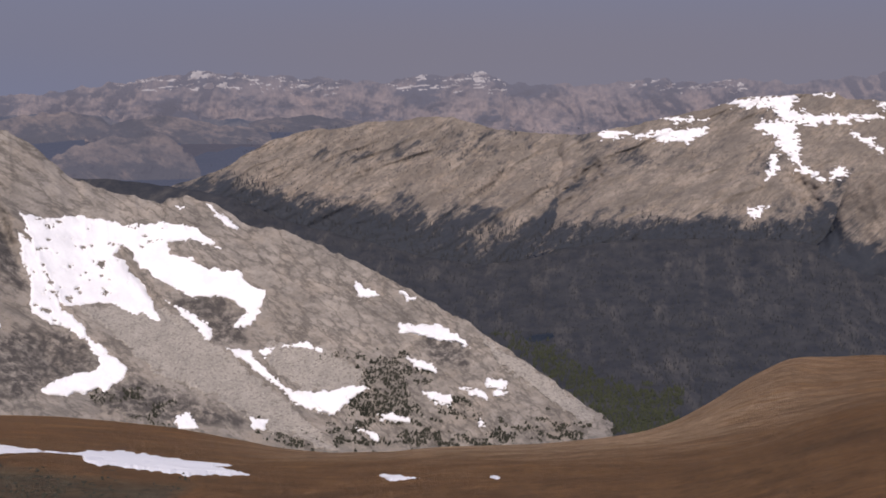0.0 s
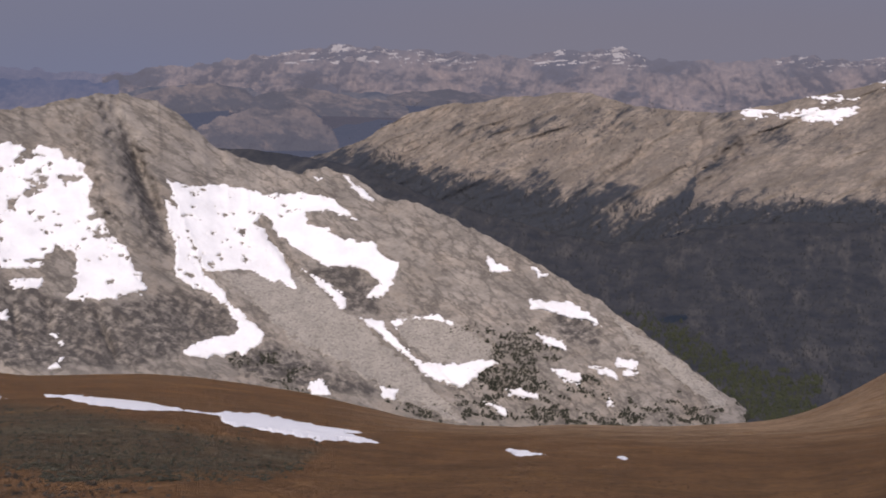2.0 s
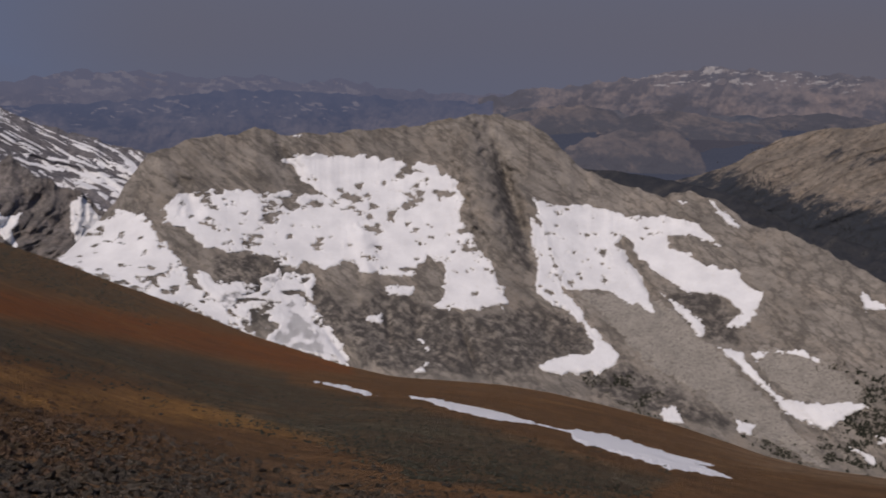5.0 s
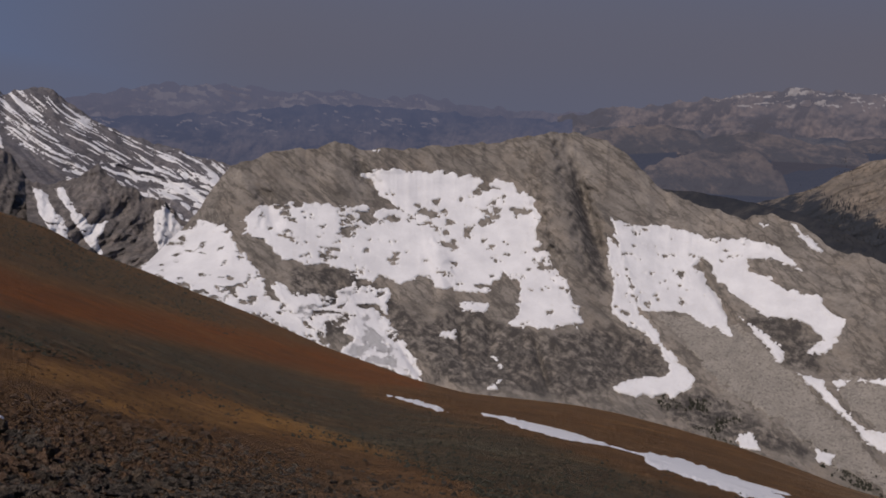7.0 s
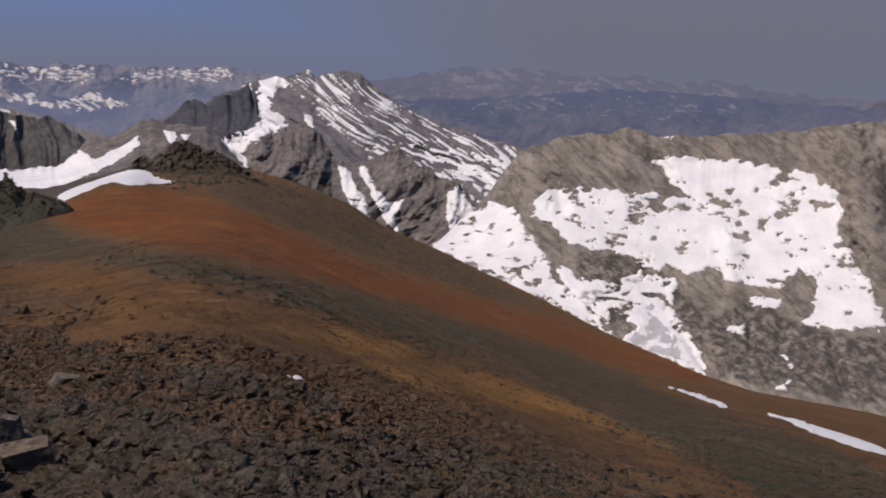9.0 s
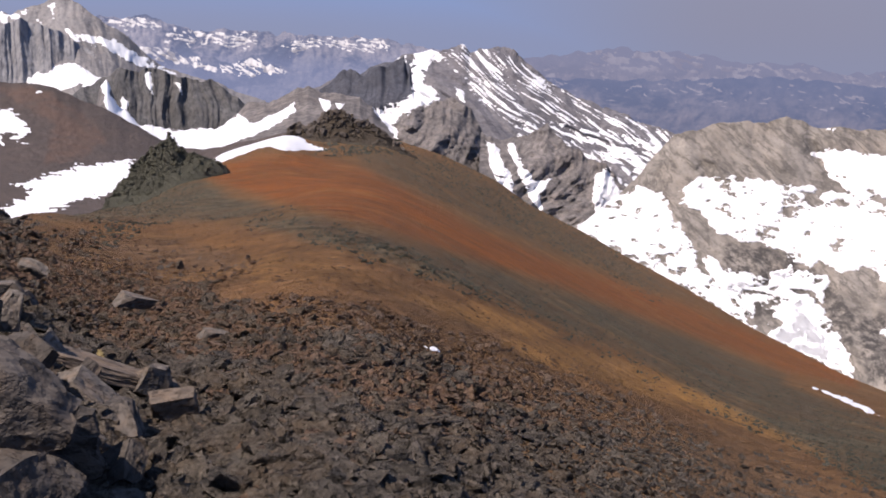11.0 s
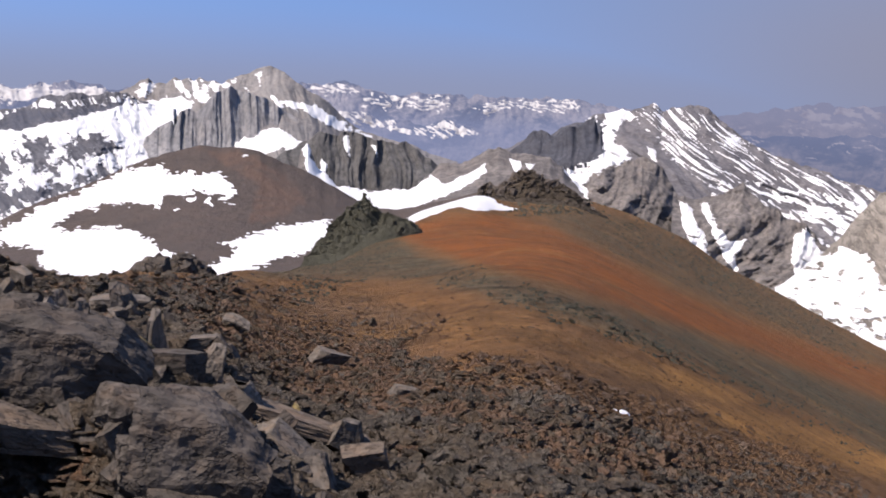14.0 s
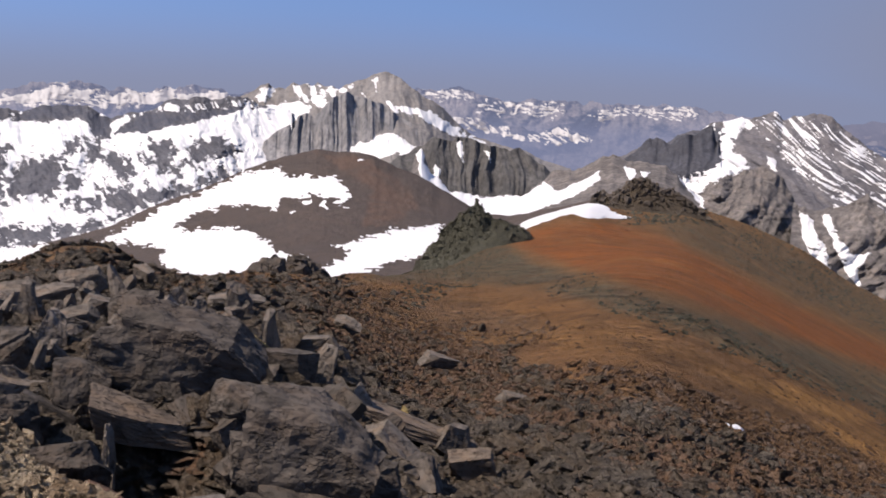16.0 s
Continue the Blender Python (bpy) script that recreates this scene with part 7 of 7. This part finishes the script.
# bearing, height angle, width and height in degrees, lean
ROUND_ROCKS = [(82.23, -14.72, 7.41, 4.56, 18), (76.13, -18.82, 7.7, 5.99, 22), (88.19, -18.07, 3.28, 2.99, -15), (91.0, -17.04, 2.85, 2.28, 10), (90.66, -14.21, 3.14, 2.71, -25), (84.63, -11.95, 2.5, 2.0, -10), (79.15, -16.93, 3.42, 2.56, 15), (75.33, -21.51, 6.56, 2.56, 18), (87.6, -15.77, 2.85, 2.71, 10), (77.3, -22.3, 4.84, 3.0, -20), (73.55, -20.91, 5.42, 3.14, 10)]
FLAT_ROCKS = [(83.4, -18.49, 4.28, 1.71, -30), (87.81, -12.28, 2.2, 1.3, -15), (86.16, -11.77, 2.2, 1.2, 8), (79.91, -11.59, 2.71, 0.97, 2), (88.87, -11.12, 2.28, 1.14, -20), (76.5, -13.83, 3.56, 0.97, -8), (71.07, -19.57, 4.28, 2.0, 36), (72.96, -17.38, 2.0, 1.71, 40), (90.57, -15.72, 2.28, 1.57, 5), (90.71, -10.91, 2.56, 1.14, -10), (68.78, -14.53, 1.8, 0.85, 12), (73.91, -12.73, 1.37, 0.74, 25), (72.57, -20.95, 3.99, 2.28, 15), (82.25, -22.0, 4.28, 1.71, -12), (64.9, -16.27, 1.2, 0.6, 5), (87.24, -10.47, 1.71, 1.43, -25)]
UPRIGHT_ROCKS = [(82.51, -12.0, 1.43, 2.2, -8), (78.14, -13.83, 1.43, 3.42, 8), (75.43, -15.23, 2.42, 2.71, 12), (89.94, -11.5, 1.57, 2.14, 5), (89.04, -13.11, 2.42, 2.28, 15), (86.22, -16.4, 0.97, 3.42, 4), (85.73, -10.93, 1.14, 2.0, -10), (68.01, -18.71, 3.14, 2.0, 20), (80.2, -13.18, 1.71, 1.71, 30), (71.74, -17.37, 0.63, 1.25, 0), (89.74, -14.54, 1.14, 2.28, 10), (74.55, -13.91, 1.14, 1.14, -15), (81.79, -12.29, 1.71, 1.71, 20), (78.99, -18.35, 1.43, 2.0, 30)]
for k, row in enumerate(ROUND_ROCKS):
    place_rock(BOULDERS[k % 7], *row, "large weathered dark grey boulder in the summit rubble", "large boulders at the viewpoint")
for k, row in enumerate(FLAT_ROCKS):
    place_rock(SLABS[k % 8], *row, "flat broken grey slab lying on the summit rubble", "slabs at the viewpoint")
for k, row in enumerate(UPRIGHT_ROCKS):
    place_rock(SHARDS[k % 8], *row, "dark upright rock splinter wedged in the rubble", "upright rocks at the viewpoint")
# smaller broken pieces heaped on the crest of the pile
for k in range(70):
    b, e = stone_rng.uniform(79.5, 92.5), stone_rng.uniform(-15.5, -10.2)
    if (e < -13 and b < 86) or (b < 84 and e > -11.4):
        continue
    wide = stone_rng.uniform(0.7, 1.9) * (1.0 if e < -11.5 else 0.75)
    place_rock((SHARDS if k % 3 else SLABS)[k % 8], b, e, wide, wide * stone_rng.uniform(0.6, 1.3), stone_rng.uniform(-40, 40), "sharp broken grey rock piece in the heap", "broken pieces at the viewpoint", spin=1.2)
# blocks that stand out by their colour
for row, material, kind, label in (
        ((84.53, -16.62, 4.7, 1.77, 18), TAN_ROCK, "slab", "flat tan-grey slab bridging a dark hollow"),
        ((86.41, -19.28, 3.28, 2.11, 36), RED_ROCK, "block", "reddish-brown wedge beside pale gravel"),
        ((78.66, -14.35, 0.85, 2.22, 16), YELLOW_ROCK, "slab", "narrow yellow-stained upright shard"),
        ((77.23, -15.28, 3.42, 1.77, 5), BOULDER_ROCK, "block", "dark brown-grey block under a grey slab"),
        ((79.61, -14.77, 3.71, 0.91, 52), TAN_ROCK, "slab", "thin tan slab leaning on a boulder"),
        ((69.79, -18.91, 6.56, 0.97, 21), TAN_ROCK, "slab", "long leaning tan slab among dark rubble"),
        ((66.85, -19.96, 2.39, 1.82, -8), TAN_ROCK, "block", "tan square block at the slab's end"),
        ((70.62, -17.92, 0.97, 1.65, 0), YELLOW_ROCK, "shard", "small tan upright shard")):
    place_rock(boulder_mesh(stone_rng, kind, 0.07, material), *row, label, deep=0.3 if row[2] > 6 else None, spin=0.15, proud=0.16 if row[2] > 6 else 0.05)
for k in range(560):
    b = stone_rng.uniform(64, 97) if k < 520 else stone_rng.uniform(97, 115)
    r = 2.4 + 13 * stone_rng.random() ** 1.2
    if (b < 79 and r > 2.6 + (b - 63) * 0.6) or (r < 5 and stone_rng.random() < 0.4) or (87 < b < 92 and r < 4.6) or (b > 84 and r > 7.5) or any(math.hypot(-r * math.sin(radians(b)) - hx, r * math.cos(radians(b)) - hy) < 0.55 for hx, hy, *_ in HOLLOWS):
        continue
    length = (0.1 + 0.34 * stone_rng.random() ** 1.8) * (1.0 if r < 8 else 0.55)
    x, y, z = on_slope(np.array(b), np.array(r))
    ob = new("boulder", BLOCKS[stone_rng.randrange(10)] if length > 0.26 else CHIPS[stone_rng.randrange(8)])
    ob.matrix_world = Matrix.LocRotScale((x, y, z + (0.05 + 0.25 * stone_rng.random()) * length), Euler((stone_rng.gauss(0, 0.5), stone_rng.gauss(0, 0.5), stone_rng.uniform(0, 6.3))),
                                         (length, length * stone_rng.uniform(0.5, 0.9), length * stone_rng.choice((0.25, 0.35, 0.5, 0.7))))
    tagged(ob, "angular grey block in the summit rubble", "boulder", "blocks at the viewpoint")

# chips and shards jammed between the blocks
b = strew.uniform(66, 112, 6500)
r = 2.3 + 12 * strew.uniform(0, 1, 6500) ** 1.3
keep = ((b > 78) | (r < 3 + (b - 64) * 0.8)) & ((b < 87) | (b > 92) | (r > 4.6)) & ((b < 84) | (r < 9))
for hx, hy, *_ in HOLLOWS:
    keep &= np.hypot(-r * np.sin(np.radians(b)) - hx, r * np.cos(np.radians(b)) - hy) > 0.5
b, r = b[keep], r[keep]
p = on_slope(b, r)
p[:, 2] += strew.uniform(0, 0.14, len(b)) ** 1.3 * (1 - 0.9 * smooth(5, 9, r))
v, f = scatter(STONES, p, strew.uniform(0.05, 0.24, len(b)) * (1 - 0.45 * smooth(7, 11, r)), strew.uniform(0, 6.3, len(b)), strew, lean=0.65)
shards = new("stone_shards", mesh_faces("stone_shards", v, f, flat=True))
shards.data.materials.append(STONE)
tagged(shards, "sharp grey stone shards jammed between blocks", "stones", kind="stuff")

# pale gravel where a block has crumbled
b, e = strew.uniform(86, 95, 3600), strew.uniform(-24, -18.0, 3600)
r = reach(b, e)
p = on_slope(b, r)
p[:, 2] += 0.1 + 0.08 * strew.uniform(0, 1, len(b))
v, f = scatter(STONES, p, strew.uniform(0.02, 0.1, len(b)), strew.uniform(0, 6.3, len(b)), strew, lean=0.6)
pale = new("pale_gravel", mesh_faces("pale_gravel", v, f, flat=True))
pale.data.materials.append(PALE_STONE)
tagged(pale, "pale yellowish gravel of a crumbled block", "stones", kind="stuff")


# ---------------------------------------------------------------- outcrops on the slope
BLOCKS_DARK = [me.copy() for me in CHIPS]
for me in BLOCKS_DARK:
    me.materials[0] = LICHEN_ROCK


def outcrop(name, label, b, r, wide, deep, crags, count, low_, high_, material, apron=0.25):
    """A rocky knob: a craggy body of several tops (place across, place in depth, spread, height in metres), with blocks heaped on it."""
    x0, y0, z0 = on_slope(np.array(b), np.array(r))
    base = new(name)
    base.matrix_world = Matrix.LocRotScale((x0, y0, z0), Euler((0, 0, radians(b))), None)
    u, v = np.meshgrid(np.linspace(-1, 1, 90), np.linspace(-1, 1, 60))
    tallest = max(c[3] for c in crags)

    def height(u, v):
        lump = 0.26 * fbm(u * 6, v * 6, b, 5, 500, 0.6)
        tops = [h * np.maximum(0, 1 - np.hypot(u - cu, 0.8 * (v - cv)) / w) ** 0.75 for cu, cv, w, h in crags]
        shape = np.max(tops, 0) + apron * tallest * np.clip(1 - np.hypot(u, v), 0, 1)
        return shape * (1 + lump) - 0.12 * tallest * smooth(0.75, 1.0, np.hypot(u, v))

    def settle(u, v):
        bx, by = u * wide / 2, v * deep / 2
        c, s_ = math.cos(radians(b)), math.sin(radians(b))
        wx, wy = x0 + bx * c - by * s_, y0 + bx * s_ + by * c
        bb, rr = np.degrees(np.arctan2(-wx, wy)), np.hypot(wx, wy)
        return np.stack([bx, by, on_slope(bb, rr)[..., 2] - z0 + height(u, v)], -1)

    body = new("rock_mound", mesh_grid("rock_mound", settle(u, v)))
    body.data.materials.append(material)
    body.parent = base
    u, v = strew.uniform(-1, 1, count), strew.normal(0, 0.45, count).clip(-1, 1)
    m = np.hypot(u, v) < 1
    p = settle(u[m], v[m])
    size = strew.uniform(low_, high_, m.sum()) * (1.2 - 0.6 * np.hypot(u[m], v[m]))
    vv, ff = scatter(STONES, p, size, strew.uniform(0, 6.3, m.sum()), strew, lean=0.6, squash=np.stack([np.ones(m.sum()), np.ones(m.sum()), np.full(m.sum(), 1.5)], -1))
    for k in range(110):
        cu, cv, w, h = crags[k % len(crags)]
        uu, vv_ = cu + stone_rng.gauss(0, 0.6 * w), cv + stone_rng.gauss(-0.1, 0.5 * w)
        if math.hypot(uu, vv_) > 0.92:
            continue
        block = new("block", BLOCKS_DARK[k % 8] if material is LICHEN_ROCK else CHIPS[k % 8])
        bx, by, bz = settle(np.array(uu), np.array(vv_))
        big = high_ * stone_rng.uniform(0.5, 1.3)
        block.parent = base
        block.matrix_basis = Matrix.LocRotScale((bx, by, bz + 0.1 * big), Euler((stone_rng.uniform(-0.7, 0.7), stone_rng.uniform(-0.7, 0.7), stone_rng.uniform(0, 6.3))), (big, big * stone_rng.uniform(0.6, 1), big * stone_rng.uniform(0.5, 1)))
    blocks = new("rock_rubble", mesh_faces("rock_rubble", vv, ff, flat=True))
    blocks.data.materials.append(material)
    blocks.parent = base
    tagged(blocks, kind="stuff")
    return tagged(base, label, "rock outcrop")


def dark_rubble(label, b0, b1, depth, count, low_, high_, below=0.0):
    b = strew.uniform(b0, b1, count)
    e = np.interp(b, *EDGE_LINE) - below - strew.uniform(0, 1, count) ** 1.5 * depth
    keep = strew.uniform(0, 1, count) < smooth(0, 0.35, (b - b0) / (b1 - b0)) * (1 - smooth(0.8, 1, (b - b0) / (b1 - b0)))
    b, e, count = b[keep], e[keep], int(keep.sum())
    p = on_slope(b, reach(b, e))
    v, f = scatter(STONES, p, strew.uniform(low_, high_, count), strew.uniform(0, 6.3, count), strew, lean=0.5)
    ob = new("dark_rubble", mesh_faces("dark_rubble", v, f, flat=True))
    ob.data.materials.append(LICHEN_ROCK)
    return tagged(ob, label, "stones", kind="stuff")


dark_rubble("dark lichen-covered rubble below the ridge crest", 40, 55, 1.6, 2600, 0.15, 0.6)
dark_rubble("dark broken rock strewn below the knoll", 54, 60, 0.8, 500, 0.25, 0.8)
dark_rubble("dark greenish rubble round the pinnacle", 64, 71.5, 1.8, 1400, 0.06, 0.2)
outcrop("rock_pinnacle", "dark greenish-black rock pinnacle on the stony slope", 67.75, 80, 11.5, 7, [(0.05, 0, 0.45, 2.8), (-0.08, 0, 0.38, 2.9), (-0.4, 0, 0.45, 1.2), (0.42, -0.1, 0.5, 1.3)], 1900, 0.1, 0.32, LICHEN_ROCK, 0.36)
outcrop("rock_knoll", "dark jagged rock knoll on the ridge crest", 58.5, 160, 26, 12, [(0.0, 0, 0.36, 3.9), (-0.5, 0, 0.2, 2.3), (-0.28, 0, 0.25, 2.0), (0.28, 0, 0.36, 2.9)], 2600, 0.2, 0.9, CRAG_ROCK, 0.3)
outcrop("stone_heap", "low heap of dark stones on the near crest", 76.55, 23, 2.3, 2.0, [(-0.5, 0, 0.4, 0.14), (0.1, 0, 0.5, 0.2)], 160, 0.08, 0.26, STONE)
